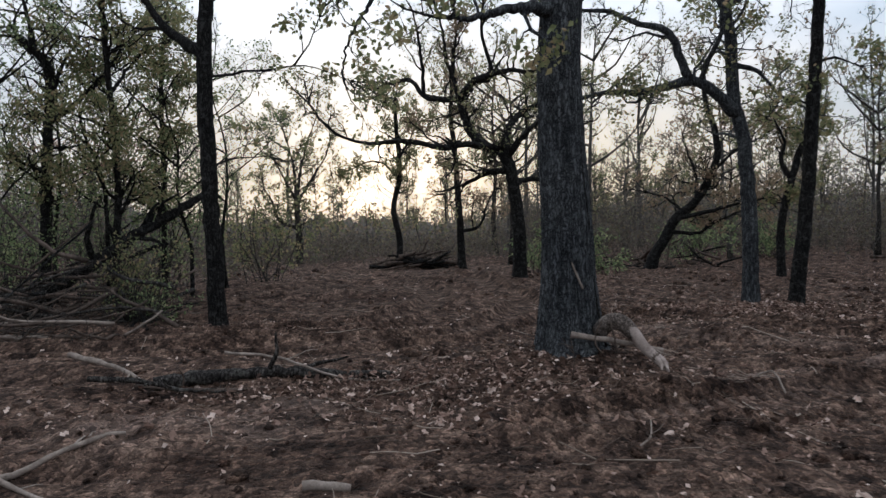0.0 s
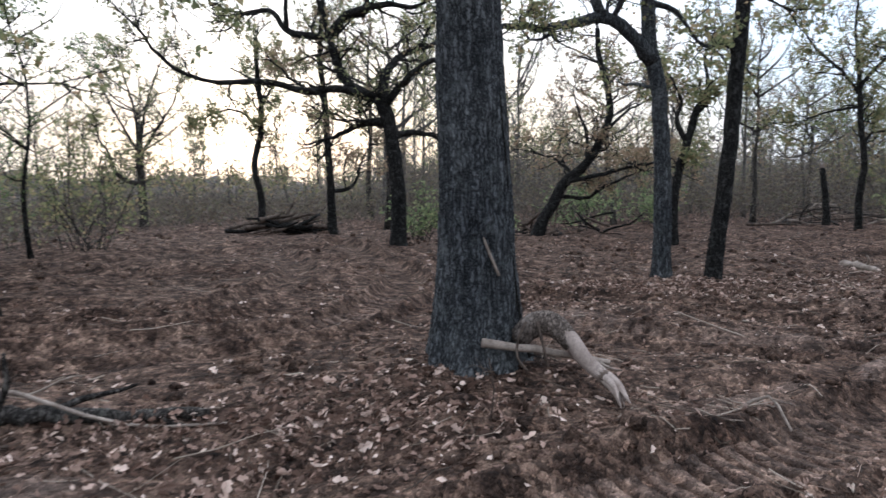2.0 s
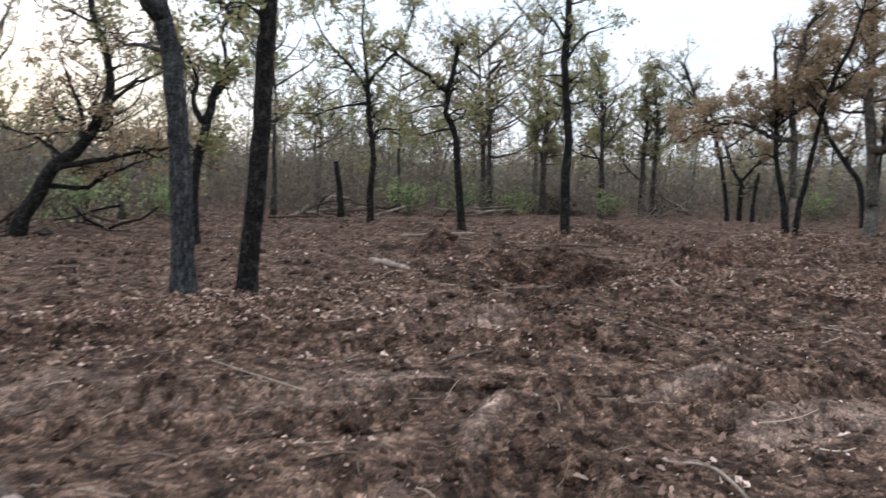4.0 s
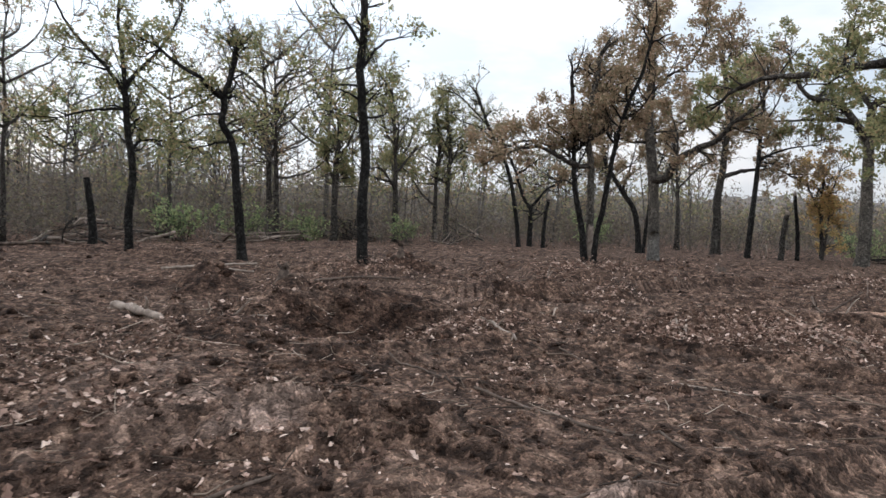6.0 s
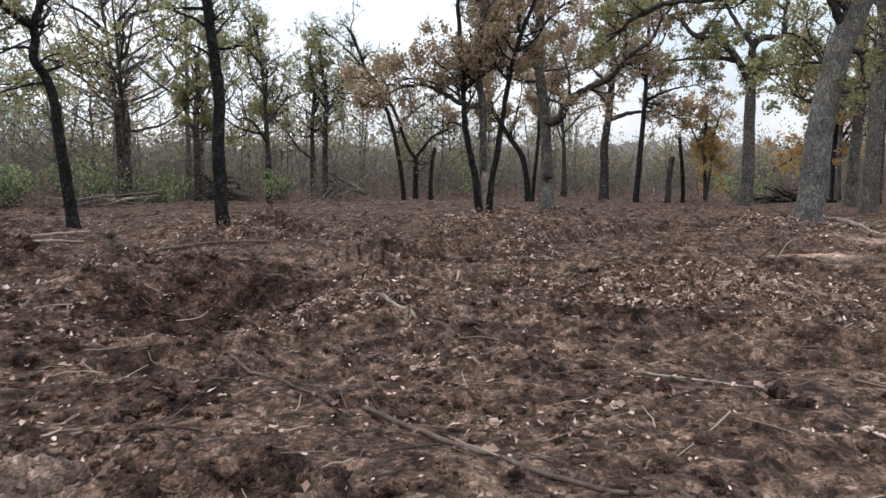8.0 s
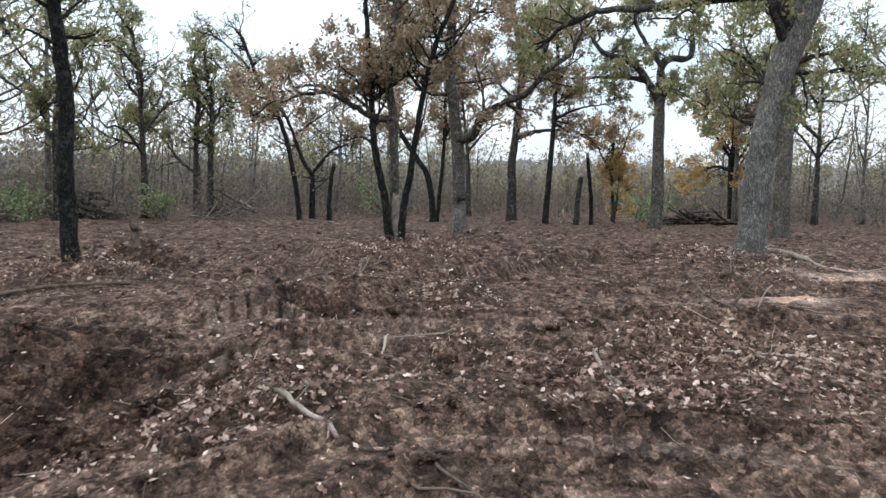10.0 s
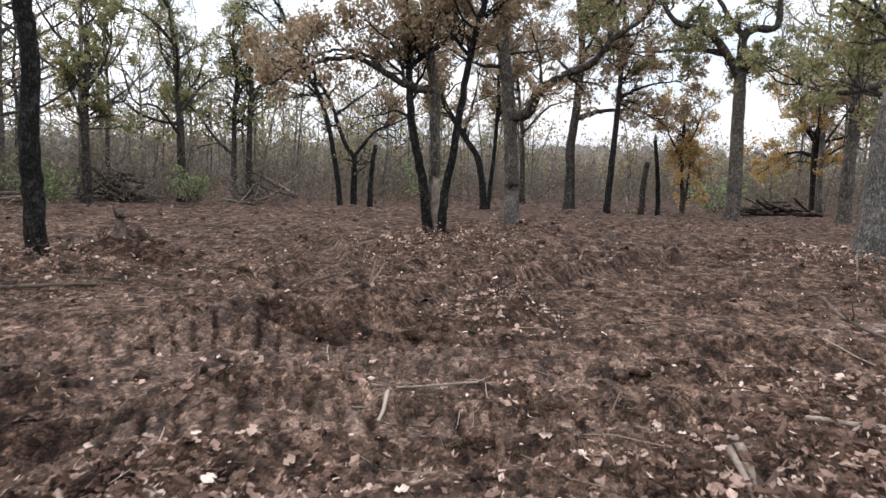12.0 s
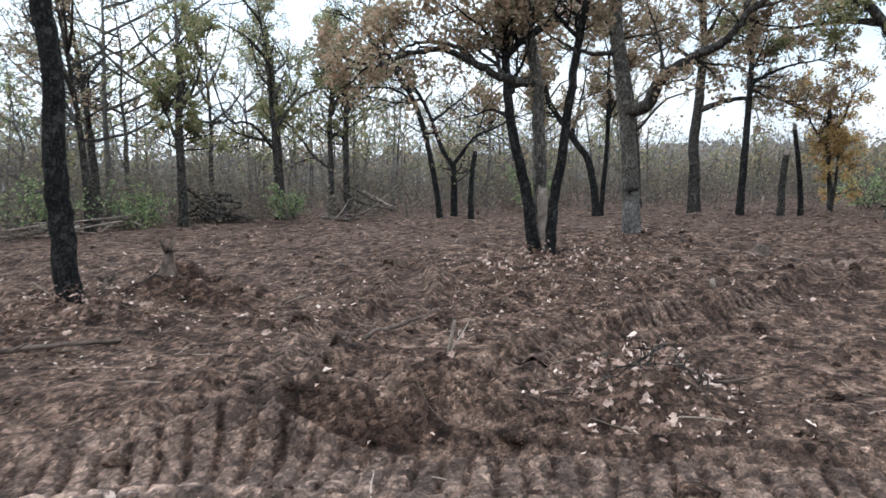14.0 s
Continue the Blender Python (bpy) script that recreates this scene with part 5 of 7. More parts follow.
def sleeve(ob, name, lo, hi, sides, mat, label, seed):
    """A ragged patch of the trunk's skin between two heights and two bearings (degrees), a little proud of it."""
    trunk = [o for o in ob.children if o.name.split(".")[0] == "trunk"][0].data
    co = np.empty(len(trunk.vertices) * 3, dtype=np.float32)
    nr = np.empty(len(trunk.vertices) * 3, dtype=np.float32)
    trunk.vertices.foreach_get("co", co)
    trunk.vertices.foreach_get("normal", nr)
    co, nr = co.reshape(-1, 3), nr.reshape(-1, 3)
    ang = np.degrees(np.arctan2(nr[:, 1], nr[:, 0]))
    wob = vnoise(ang / 25.0 + seed, co[:, 2] * 4.0, seed)
    turn = np.abs((ang - sides[0] + 180) % 360 - 180)
    inside = (co[:, 2] > lo + 0.10 * wob) & (co[:, 2] < hi + 0.28 * (hi - lo) * wob) & (turn < sides[1] * (1 + 0.3 * wob))
    quads = np.array([p.vertices[:] for p in trunk.polygons if len(p.vertices) == 4])
    quads = quads[inside[quads].all(1)]
    if not len(quads):
        return None
    used, back = np.unique(quads, return_inverse=True)
    return part(name, mesh_of(name, co[used] + 0.006 * nr[used], [back.reshape(-1, 4)], mat), ob, label)


sleeve(foot_oak, "bare_patch", 0.05, 0.95, (180, 200), bark_pale, "pale peeled wood at the foot", 3)
sleeve(clump_stem, "bare_patch", 0.1, 1.1, (-140, 80), dead_wood, "pale split bark", 7)

# ---- the wood round the clearing ----


def outside(x, y):
    """How far out of the clearing a place lies: 1 on its edge."""
    e = ((x - 6) / 38.0) ** 2 + ((y - 3) / 25.0) ** 2
    west = np.where((x < -5.5) & (y > 10), 1.0 + 0.03 * (-5.5 - x), 0)
    return np.maximum(e, west)


def thin(x, y, north, east):
    """Lower growth where the wood opens to the sky, to the north and to the east."""
    a, b = np.degrees(np.arctan2(x, y)), np.degrees(np.arctan2(x - 8, y - 8))
    return np.where((a > -24) & (a < 4), north, 1.0) * np.where((b > 84) & (b < 103) & (x > 40), east, 1.0)


def wood_template(label, seed, high, bark, leaf, leaves, size, low=False):
    rng = np.random.default_rng(seed)
    lean = rng.normal(size=2) * 0.08
    trunk = [(lean[0] * k + rng.normal() * 0.1, high * k / 5) for k in range(6)]
    trunk[0] = (0, 0)
    r = 0.020 * high * rng.uniform(0.8, 1.1)
    limbs = [(r, 0.035, 0.0, trunk)]
    for k in range(7):
        s = rng.uniform(0.12 if low else 0.34, 0.95)
        u, hh = np.interp(s, np.linspace(0, 1, 6), [p[0] for p in trunk]), high * s
        side = 1 if k % 2 else -1
        L = rng.uniform(0.26, 0.46) * high
        limbs.append((r * 0.42, 0.015, rng.uniform(-0.6, 0.6), [(u, hh), (u + side * L * 0.45, hh + L * 0.25 + rng.normal() * 0.2), (u + side * L * 0.75, hh + L * 0.5), (u + side * L * 0.95, hh + L * rng.uniform(0.6, 1.1))]))
    return tree(label, (300, -60), 0, limbs, bark, leaf, leaves, size, reach=1.5 if not low else 1.1, dens=0.95, twig=0.010, levels=2, first=0.1 if low else 0.45, seed=seed, sides=7, step=0.7, name="woodland_tree", group="trees of the wood")


TEMPLATES = [wood_template("tall thin oak with sparse olive leaves", 501, 9.5, bark_hazed, leaf_olive, 1350, 0.13),
             wood_template("slim dark tree with rusty leaves", 502, 8.0, bark_brown, leaf_rust, 1350, 0.13),
             wood_template("bare grey woodland tree", 503, 9.0, bark_hazed, leaf_olive, 350, 0.13),
             wood_template("dark tree with a thin olive crown", 504, 7.0, bark_brown, leaf_olive, 1350, 0.13),
             wood_template("small tree with dull red leaves", 505, 6.0, bark_hazed, leaf_red, 1300, 0.13),
             wood_template("young tree with yellowing leaves", 506, 5.5, bark_hazed, leaf_green, 1300, 0.13),
             wood_template("bushy young tree leafed to the ground", 507, 5.0, bark_hazed, leaf_olive, 1350, 0.13, True),
             wood_template("slim grey sapling with few leaves", 508, 5.5, bark_hazed, leaf_rust, 1100, 0.125, True)]


def plant_wood():
    rng = np.random.default_rng(77)
    spots = []
    while len(spots) < 150:
        yaw = radians(rng.uniform(-38, 122))
        d = 20 + 95 * rng.uniform(0, 1) ** 1.2
        x, y = 6 + d * math.sin(yaw), 4 + d * math.cos(yaw)
        e = float(outside(np.array(x), np.array(y)))
        toward = math.degrees(math.atan2(x, y))
        east = math.degrees(math.atan2(x - 8, y - 8))
        if (-22 < toward < 3 and d < 62) or 85 < east < 102:
            continue
        if e < 1.05 or min([math.hypot(x - a, y - b) for a, b in spots] or [9]) < 1.9:
            continue
        spots.append((x, y))
    for k, (x, y) in enumerate(spots):
        src = TEMPLATES[int(rng.choice(8, p=[0.17, 0.10, 0.13, 0.13, 0.06, 0.06, 0.2, 0.15]))]
        s = rng.uniform(0.8, 1.2)
        ob = copy_thing(src, pose(x, y, gz(x, y), 0, 0, rng.uniform(0, 360)))
        ob.scale = (s, s, s)
    for src in TEMPLATES:
        for o in list(src.children_recursive):
            bpy.data.objects.remove(o)
        bpy.data.objects.remove(src)


plant_wood()


def scrub(name, label, seed, count, lo, hi, tall, leaf_size, per, mat, radius):
    """Undergrowth between two distances out of the clearing: bent stems with twigs and small leaves."""
    rng = np.random.default_rng(seed)
    yaw = np.radians(rng.uniform(-42, 124, count * 6))
    d = 16 + 110 * rng.uniform(0, 1, count * 6)
    x, y = 6 + d * np.sin(yaw), 4 + d * np.cos(yaw)
    e = outside(x, y) + 0.18 * fbm(x, y, 6.0, 3, seed)
    ok = (e > lo) & (e < hi)
    x, y = x[ok][:count], y[ok][:count]
    z = land(x, y)[0]
    k = len(x)
    H = tall * rng.uniform(0.45, 1.15, k) * (0.75 + 0.5 * fbm(x, y, 9.0, 2, seed + 3)) * thin(x, y, 0.32, 0.9)
    P = wander(rng, np.stack([x, y, z - 0.05], 1), np.stack([rng.normal(size=k) * 0.3, rng.normal(size=k) * 0.3, np.ones(k)], 1), H, 3, 0.34, 0.10)
    h = Heap()
    R = np.maximum(radius * rng.uniform(0.5, 1.3, k), 0.006)[:, None] * np.linspace(1, 0.4, 4)
    tubes(h, P, R, 3, False)
    Q, _, _ = shoots(rng, P, R, 5, H * 0.4, 1, 0.25, 0.12, 0.25, 0.8)
    tubes(h, Q, np.full((len(Q), 1), radius * 0.4) * np.linspace(1, 0.5, 2), 3, False)
    ob = new(name, h.mesh(name, bark_hazed))
    tagged(ob, label, "undergrowth", kind="stuff")
    pool = np.concatenate([Q[:, 1:].reshape(-1, 3), Q.mean(1), P[:, 1:].reshape(-1, 3)])
    at = pool[rng.integers(0, len(pool), k * per)] + rng.normal(size=(k * per, 3)) * leaf_size * 1.5
    hl = Heap()
    leaf_cards(hl, rng, at, leaf_size * 1.3, plain=True)
    part("foliage", hl.mesh("foliage", mat, False), ob)["kind"] = "stuff"
    return ob


scrub("undergrowth", "tangled grey-brown scrub along the clearing's edge", 601, 1800, 1.02, 1.7, 2.3, 0.11, 24, scrub_mat, 0.014)
scrub("thicket", "dense brownish winter thicket between the trees", 602, 2300, 1.35, 4.5, 4.2, 0.115, 95, scrub_mat, 0.008)
scrub("far_wood", "far wood beyond the clearing, coloured paler for haze", 603, 1900, 3.4, 14.0, 8.5, 0.28, 60, far_mat, 0.022)


def canopy(count, per, seed):
    """The leafy tops of the wood farther off."""
    rng = np.random.default_rng(seed)
    yaw = np.radians(rng.uniform(-42, 124, count * 3))
    d = 42 + 75 * rng.uniform(0, 1, count * 3)
    x, y = 6 + d * np.sin(yaw), 4 + d * np.cos(yaw)
    ok = outside(x, y) > 1.6
    x, y, d = x[ok][:count], y[ok][:count], d[ok][:count]
    k = len(x)
    H = 9.0 * rng.uniform(0.6, 1.1, k) * (0.8 + 0.5 * fbm(x, y, 14.0, 2, 9)) * thin(x, y, 0.45, 0.5)
    z = land(x, y)[0]
    P = wander(rng, np.stack([x, y, z - 0.1], 1), np.stack([rng.normal(size=k) * 0.1, rng.normal(size=k) * 0.1, np.ones(k)], 1), H, 4, 0.07, 0.05)
    h = Heap()
    R = (0.075 * rng.uniform(0.5, 1.2, k))[:, None] * np.linspace(1, 0.35, 5)
    tubes(h, P, R, 4, False)
    Q, _, _ = shoots(rng, P, R, 9, H * 0.28, 2, 0.2, 0.10, 0.3, 0.8)
    tubes(h, Q, np.full((len(Q), 1), 0.016) * np.linspace(1, 0.5, 3), 3, False)
    ob = tagged(new("far_trees", h.mesh("far_trees", bark_hazed)), "many thin grey trees far in the wood", "trees", kind="stuff")
    pool = Q[:, 1:].reshape(-1, 3)
    pick = rng.integers(0, len(pool), count * per)
    at = pool[pick] + rng.normal(size=(len(pick), 3)) * 0.35
    for mat, share in ((leaf_olive, 0.45), (scrub_mat, 0.3), (leaf_rust, 0.25)):
        sel = at[rng.uniform(0, 1, len(at)) < share]
        hl = Heap()
        leaf_cards(hl, rng, sel, 0.30, plain=True)
        part("foliage", hl.mesh("foliage", mat, False), ob)["kind"] = "stuff"


canopy(800, 130, 611)


def build_backdrop():
    """A low ring of far trees that closes the view."""
    n, rows = 1400, 5
    a = np.linspace(0, 2 * np.pi, n, endpoint=False)
    d = 165 + 6 * vnoise(np.cos(a) * 9, np.sin(a) * 9, 3)
    bearing = np.degrees((a + np.pi) % (2 * np.pi) - np.pi)
    top = np.interp(bearing, [-30, -22, 4, 12], [6.8, 3.0, 3.0, 6.8]) + 0.8 * vnoise(np.cos(a) * 14, np.sin(a) * 14, 9) + 1.5 * vnoise(np.cos(a) * 190, np.sin(a) * 190, 8)
    V = np.stack([np.stack([8 + (d + 3 * k) * np.sin(a), 6 + (d + 3 * k) * np.cos(a), -1.5 + (top + 1.5) * k / (rows - 1)], 1) for k in range(rows)])
    i = np.arange(rows * n).reshape(rows, n)
    j = np.roll(i, -1, axis=1)
    q = np.stack([i[:-1], j[:-1], j[1:], i[1:]], -1).reshape(-1, 4)
    m, nn, l, b = material("far_treeline", 1.0)
    nz = noise_node(nn, l, 0.9, 6, 0.7)
    c = ramp(nn, [(0.3, (0.105, 0.099, 0.093)), (0.7, (0.18, 0.162, 0.147))])
    l.new(nz.outputs["Fac"], c.inputs["Fac"])
    l.new(c.outputs["Color"], b.inputs["Base Color"])
    return tagged(new("backdrop", mesh_of("backdrop", V.reshape(-1, 3), [q], m)), "far brown treeline on the horizon", "backdrop", kind="structure")


build_backdrop()


def thicket_tree(x, y, high, seed):
    """A slim leafy tree of the western thicket."""
    rng = np.random.default_rng(seed)
    trunk = [(0, 0)] + [(rng.normal() * 0.18 * k / 3, high * k / 5 + gz(x, y)) for k in range(1, 6)]
    limbs = [(0.008 * high + 0.015, 0.012, 0.0, trunk)]
    for k in range(7):
        s = rng.uniform(0.2, 0.9)
        u = float(np.interp(s, np.linspace(0, 1, 6), [p[0] for p in trunk]))
        hh, side, L = high * s + gz(x, y), (1 if k % 2 else -1), rng.uniform(0.7, 1.5)
        limbs.append((0.022, 0.008, rng.uniform(-0.5, 0.5), [(u, hh), (u + side * L * 0.5, hh + L * 0.35), (u + side * L * 0.85, hh + L * 0.7), (u + side * L * 1.1, hh + L * rng.uniform(0.8, 1.3))]))
    return tree("slim leafy dark tree in a green thicket", (x, y), 25, limbs, bark_dark, leaf_green, 1700, 0.07, reach=0.9, dens=1.9, twig=0.004, first=0.25, seed=seed, sides=8, step=0.3, name="thicket_tree", group="trees of the thicket")


for k, (x, y, hi) in enumerate([(-8.3, 13.4, 5.5), (-7.0, 15.2, 6.5), (-5.4, 15.6, 5.2), (-9.0, 16.8, 7.0), (-5.4, 18.0, 6.0), (-10.2, 14.6, 6.5)]):
    thicket_tree(x, y, hi, 521 + k)


def broad_oak(x, y, high, seed, leaf, label):
    """A wide-crowned oak of the wood's edge."""
    rng = np.random.default_rng(seed)
    z = gz(x, y)
    lean = rng.normal() * 0.12
    trunk = [(lean * k * k / 4, z + high * 0.15 * k) for k in range(7)]
    limbs = [(0.021 * high, 0.03, 0.0, trunk)]
    for k in range(10):
        s = rng.uniform(0.28, 0.88)
        u = float(np.interp(s, np.linspace(0, 0.9, 7), [p[0] for p in trunk]))
        hh, side, L = z + high * s, (1 if k % 2 else -1), high * rng.uniform(0.22, 0.46) * (1.25 - 0.6 * s)
        limbs.append((0.0085 * high, 0.014, rng.uniform(-1.6, 1.6), [(u, hh), (u + side * L * 0.4, hh + L * rng.uniform(0.1, 0.4)), (u + side * L * 0.75, hh + L * rng.uniform(0.3, 0.6)), (u + side * L, hh + L * rng.uniform(0.4, 1.0))]))
    return tree(label, (x, y), rng.uniform(-60, 60), limbs, bark_brown, leaf, 2800, 0.10, reach=1.5, dens=1.5, twig=0.007, levels=2, gnarl=1.2, first=0.4, seed=seed, sides=9, step=0.4)


for k, (x, y, hi, leaf, lab) in enumerate([
        (28.0, 26.9, 8.0, leaf_rust, "spreading oak with rusty leaves"),
        (31.2, 30.0, 10.0, leaf_olive, "broad olive oak at the wood's edge"), 
        (36.0, 25.5, 9.0, leaf_olive, "broad olive oak at the wood's edge"), (45.5, 12.5, 8.5, leaf_olive, "broad olive oak beyond the clearing"),
        (47.0, -1.5, 8.5, leaf_rust, "spreading oak with rusty leaves"), (44.0, -4.5, 9.0, leaf_olive, "broad olive oak beyond the clearing")]):
    broad_oak(x, y, hi, 541 + k, leaf, lab)

# ---- fallen wood ----


def draped(pts, r):
    """Points (x, y, lift) laid on the ground, lifted by their radius and lift."""
    return [(x, y, gz(x, y) + lift + 0.6 * r) for x, y, lift in pts]


def limb_on_ground(name, label, pts, r0, r1, mat, seed, forks=0, category="branch", world_z=False, group="", fork_len=0.4, sides=9, bark_mat=None):
    """A dead branch or log: a crooked tapered stem with knots, and forks as parts of their own."""
    rng = np.random.default_rng(seed)
    p = np.array(pts if world_z else draped(pts, r0), float)
    o = p.mean(0)
    o[2] = p[:, 2].min() - r0
    ob = new(name, None)
    ob.empty_display_size = 0.1
    ob.location = o
    tagged(ob, label, category, group)
    q = spline(p - o, 0.09)
    q[1:-1] += rng.normal(size=(len(q) - 2, 3)) * min(0.012, r0 * 0.16)
    n = len(q)
    r = r0 + (r1 - r0) * np.linspace(0, 1, n)
    if not world_z:
        q[:, 2] = np.maximum(q[:, 2], land(q[:, 0] + o[0], q[:, 1] + o[1])[0] - o[2] + 0.45 * r)
    r = r * (1 + 0.05 * rng.normal(size=n))
    ang = np.linspace(0, 2 * np.pi, sides, endpoint=False)
    shape = 1 + 0.10 * vnoise(np.cos(ang)[None] * 2 + np.arange(n)[:, None] * 0.7 + seed, np.sin(ang)[None] * 2 + np.zeros((n, 1)), 3)
    h = Heap()
    tubes(h, q, r, sides, True, shape)
    part("stem", h.mesh("stem", mat), ob)
    if forks:
        P, rr, L = shoots(rng, resample(q, 12)[None], np.interp(FLAT, np.linspace(0, 1, n), r)[None], forks, fork_len, 5, 0.2, 0.03, 0.3, 0.8)
        low = np.array([[gz(*(v[:2] + o[:2])) - o[2] for v in f] for f in P])
        P[:, :, 2] = np.maximum(P[:, :, 2], low + 0.004)
        for f, a in zip(P, rr):
            hf = Heap()
            tubes(hf, f, max(a * 0.6, 0.004) * np.linspace(1, 0.35, 6), 5, True)
            part("fork", hf.mesh("fork", mat), ob)
    return ob


# by the thick oak: a weathered, split limb, a crossing branch, vines and a broken branch leaning on the bark
def split_limb():
    """A heavy limb torn off the oak: a barked, hollow butt, a peeled neck and a splintered end."""
    rng = np.random.default_rng(31)
    ob = new("fallen_limb", None)
    ob.empty_display_size = 0.1
    o = np.array([1.95, 7.6, gz(1.95, 7.6)])
    ob.location = o
    tagged(ob, "split limb with peeled pale end leaning beside the oak", "branch")

    def stem(name, pts, radii, mat, label, rough):
        p = spline(np.array(pts) - o, 0.03)
        r = np.interp(np.linspace(0, 1, len(p)), np.linspace(0, 1, len(radii)), radii)
        ang = np.linspace(0, 2 * np.pi, 22, endpoint=False)
        k = np.arange(len(p))[:, None] * 0.11
        shape = 1 + rough * vnoise(np.cos(ang)[None] * 1.5 + k, np.sin(ang)[None] * 1.5 + k * 0.6, 3) + 0.4 * rough * vnoise(ang[None] * 5 + 0 * k, k * 3, 9)
        h = Heap()
        tubes(h, p, r, 22, True, shape)
        return part(name, h.mesh(name, mat), ob, label)
    stem("butt", [(1.70, 7.86, 0.42), (1.78, 7.80, 0.52), (1.88, 7.75, 0.545), (1.97, 7.70, 0.48), (2.03, 7.65, 0.39)], [0.085, 0.092, 0.090, 0.080, 0.06], bark_butt, "rough grey-brown bark", 0.16)
    stem("hollow", [(1.685, 7.872, 0.40), (1.72, 7.845, 0.45), (1.74, 7.83, 0.475)], [0.062, 0.066, 0.05], dark_wood, "dark rotted hollow", 0.2)
    stem("neck", [(1.95, 7.70, 0.50), (2.01, 7.66, 0.44), (2.07, 7.60, 0.345), (2.13, 7.52, 0.27), (2.185, 7.43, 0.215)], [0.058, 0.066, 0.061, 0.052, 0.048], bare_wood, "smooth peeled pale wood", 0.12)
    stem("knot", [(2.165, 7.46, 0.235), (2.19, 7.42, 0.215), (2.20, 7.38, 0.20)], [0.044, 0.062, 0.046], dark_wood, "dark knotted wood", 0.6)
    for k in range(5):
        a = k * 1.3
        d = np.array([math.cos(a) * 0.02, 0.0, math.sin(a) * 0.02])
        end = np.array([2.15, 6.97, 0.15]) + d * 1.5 + np.array([0, rng.uniform(-0.02, 0.14), 0])
        stem("splinter", [np.array([2.195, 7.41, 0.21]) + d, np.array([2.185, 7.22, 0.195]) + d * 1.2, end], [0.034, 0.026, 0.004], bare_wood, "torn pale wood", 0.1)


split_limb()
limb_on_ground("fallen_branch", "brown broken branch crossing before the oak's foot", [(1.38, 7.72, 0.42), (1.64, 7.72, 0.37), (1.9, 7.74, 0.33), (2.1, 7.72, 0.29), (2.32, 7.68, 0.25)], 0.034, 0.022, dead_wood, 33, 1, world_z=True, sides=10)
limb_on_ground("vine", "dry bent vine stem at the oak's foot", [(1.70, 7.72, 0.56), (1.63, 7.68, 0.44), (1.62, 7.64, 0.32), (1.68, 7.60, 0.24)], 0.012, 0.008, dark_wood, 34, 0, "vine", world_z=True, sides=6)
limb_on_ground("vine", "dry bent vine stem at the oak's foot", [(1.78, 7.70, 0.56), (1.81, 7.66, 0.40), (1.84, 7.62, 0.25)], 0.013, 0.009, dark_wood, 35, 0, "vine", world_z=True, sides=6)
limb_on_ground("leaning_branch", "thin peeled branch leaning on the oak trunk", [(1.36, 7.89, 1.29), (1.41, 7.88, 1.18), (1.46, 7.865, 1.05), (1.53, 7.84, 0.88)], 0.008, 0.012, dead_wood, 36, 0, world_z=True, sides=7)
limb_on_ground("vine", "dark woody vine climbing the oak trunk", [(1.55, 7.96, 2.2), (1.60, 7.98, 1.75), (1.645, 8.0, 1.3), (1.67, 7.99, 0.95), (1.71, 7.96, 0.62), (1.78, 7.88, 0.26)], 0.009, 0.014, bark_dark, 37, 2, "vine", world_z=True, sides=6)

# the log in the leaves, with grey roots, and branches round it
limb_on_ground("fallen_log", "dark rotting log half sunk in leaves", [(-2.75, 7.22, 0.0), (-2.3, 7.36, 0.0), (-1.6, 7.44, 0.0), (-0.95, 7.47, 0.0), (-0.45, 7.46, 0.0)], 0.075, 0.036, bark_brown, 41, 5, "log", sides=16, fork_len=0.7)
limb_on_ground("root", "forked grey root beside a log", [(-3.9, 7.85, 0.10), (-3.45, 7.6, 0.14), (-3.1, 7.35, 0.12), (-2.75, 7.15, 0.0)], 0.034, 0.016, dead_wood, 42, 4, "root", fork_len=0.6)
limb_on_ground("root", "thin crooked root in the leaf litter", [(-2.9, 7.15, 0.02), (-2.2, 7.1, 0.02), (-1.5, 7.2, 0.01)], 0.022, 0.01, dark_wood, 43, 3, "root")
limb_on_ground("root", "broken dark root by a rotting log", [(-3.3, 7.05, 0.06), (-2.8, 7.0, 0.1), (-2.3, 6.95, 0.05), (-1.9, 7.0, 0.0)], 0.03, 0.012, bark_brown, 46, 4, "root", fork_len=0.5)
limb_on_ground("fallen_branch", "thin grey branch lying on a log", [(-2.2, 7.7, 0.12), (-1.6, 7.5, 0.14), (-0.9, 7.35, 0.03), (-0.3, 7.4, 0.0)], 0.018, 0.008, dead_wood, 47, 3, fork_len=0.4)
limb_on_ground("fallen_branch", "pale curved branch on leafy soil", [(-2.85, 4.55, 0.0), (-2.6, 4.75, 0.0), (-2.4, 5.0, 0.02), (-2.15, 5.3, 0.0)], 0.026, 0.014, dead_wood, 44, 1, fork_len=0.5)
limb_on_ground("fallen_branch", "pale curved branch on leafy soil", [(-2.75, 4.7, 0.0), (-2.45, 4.55, 0.0), (-2.1, 4.35, 0.0)], 0.02, 0.01, dead_wood, 45, 1, fork_len=0.3)

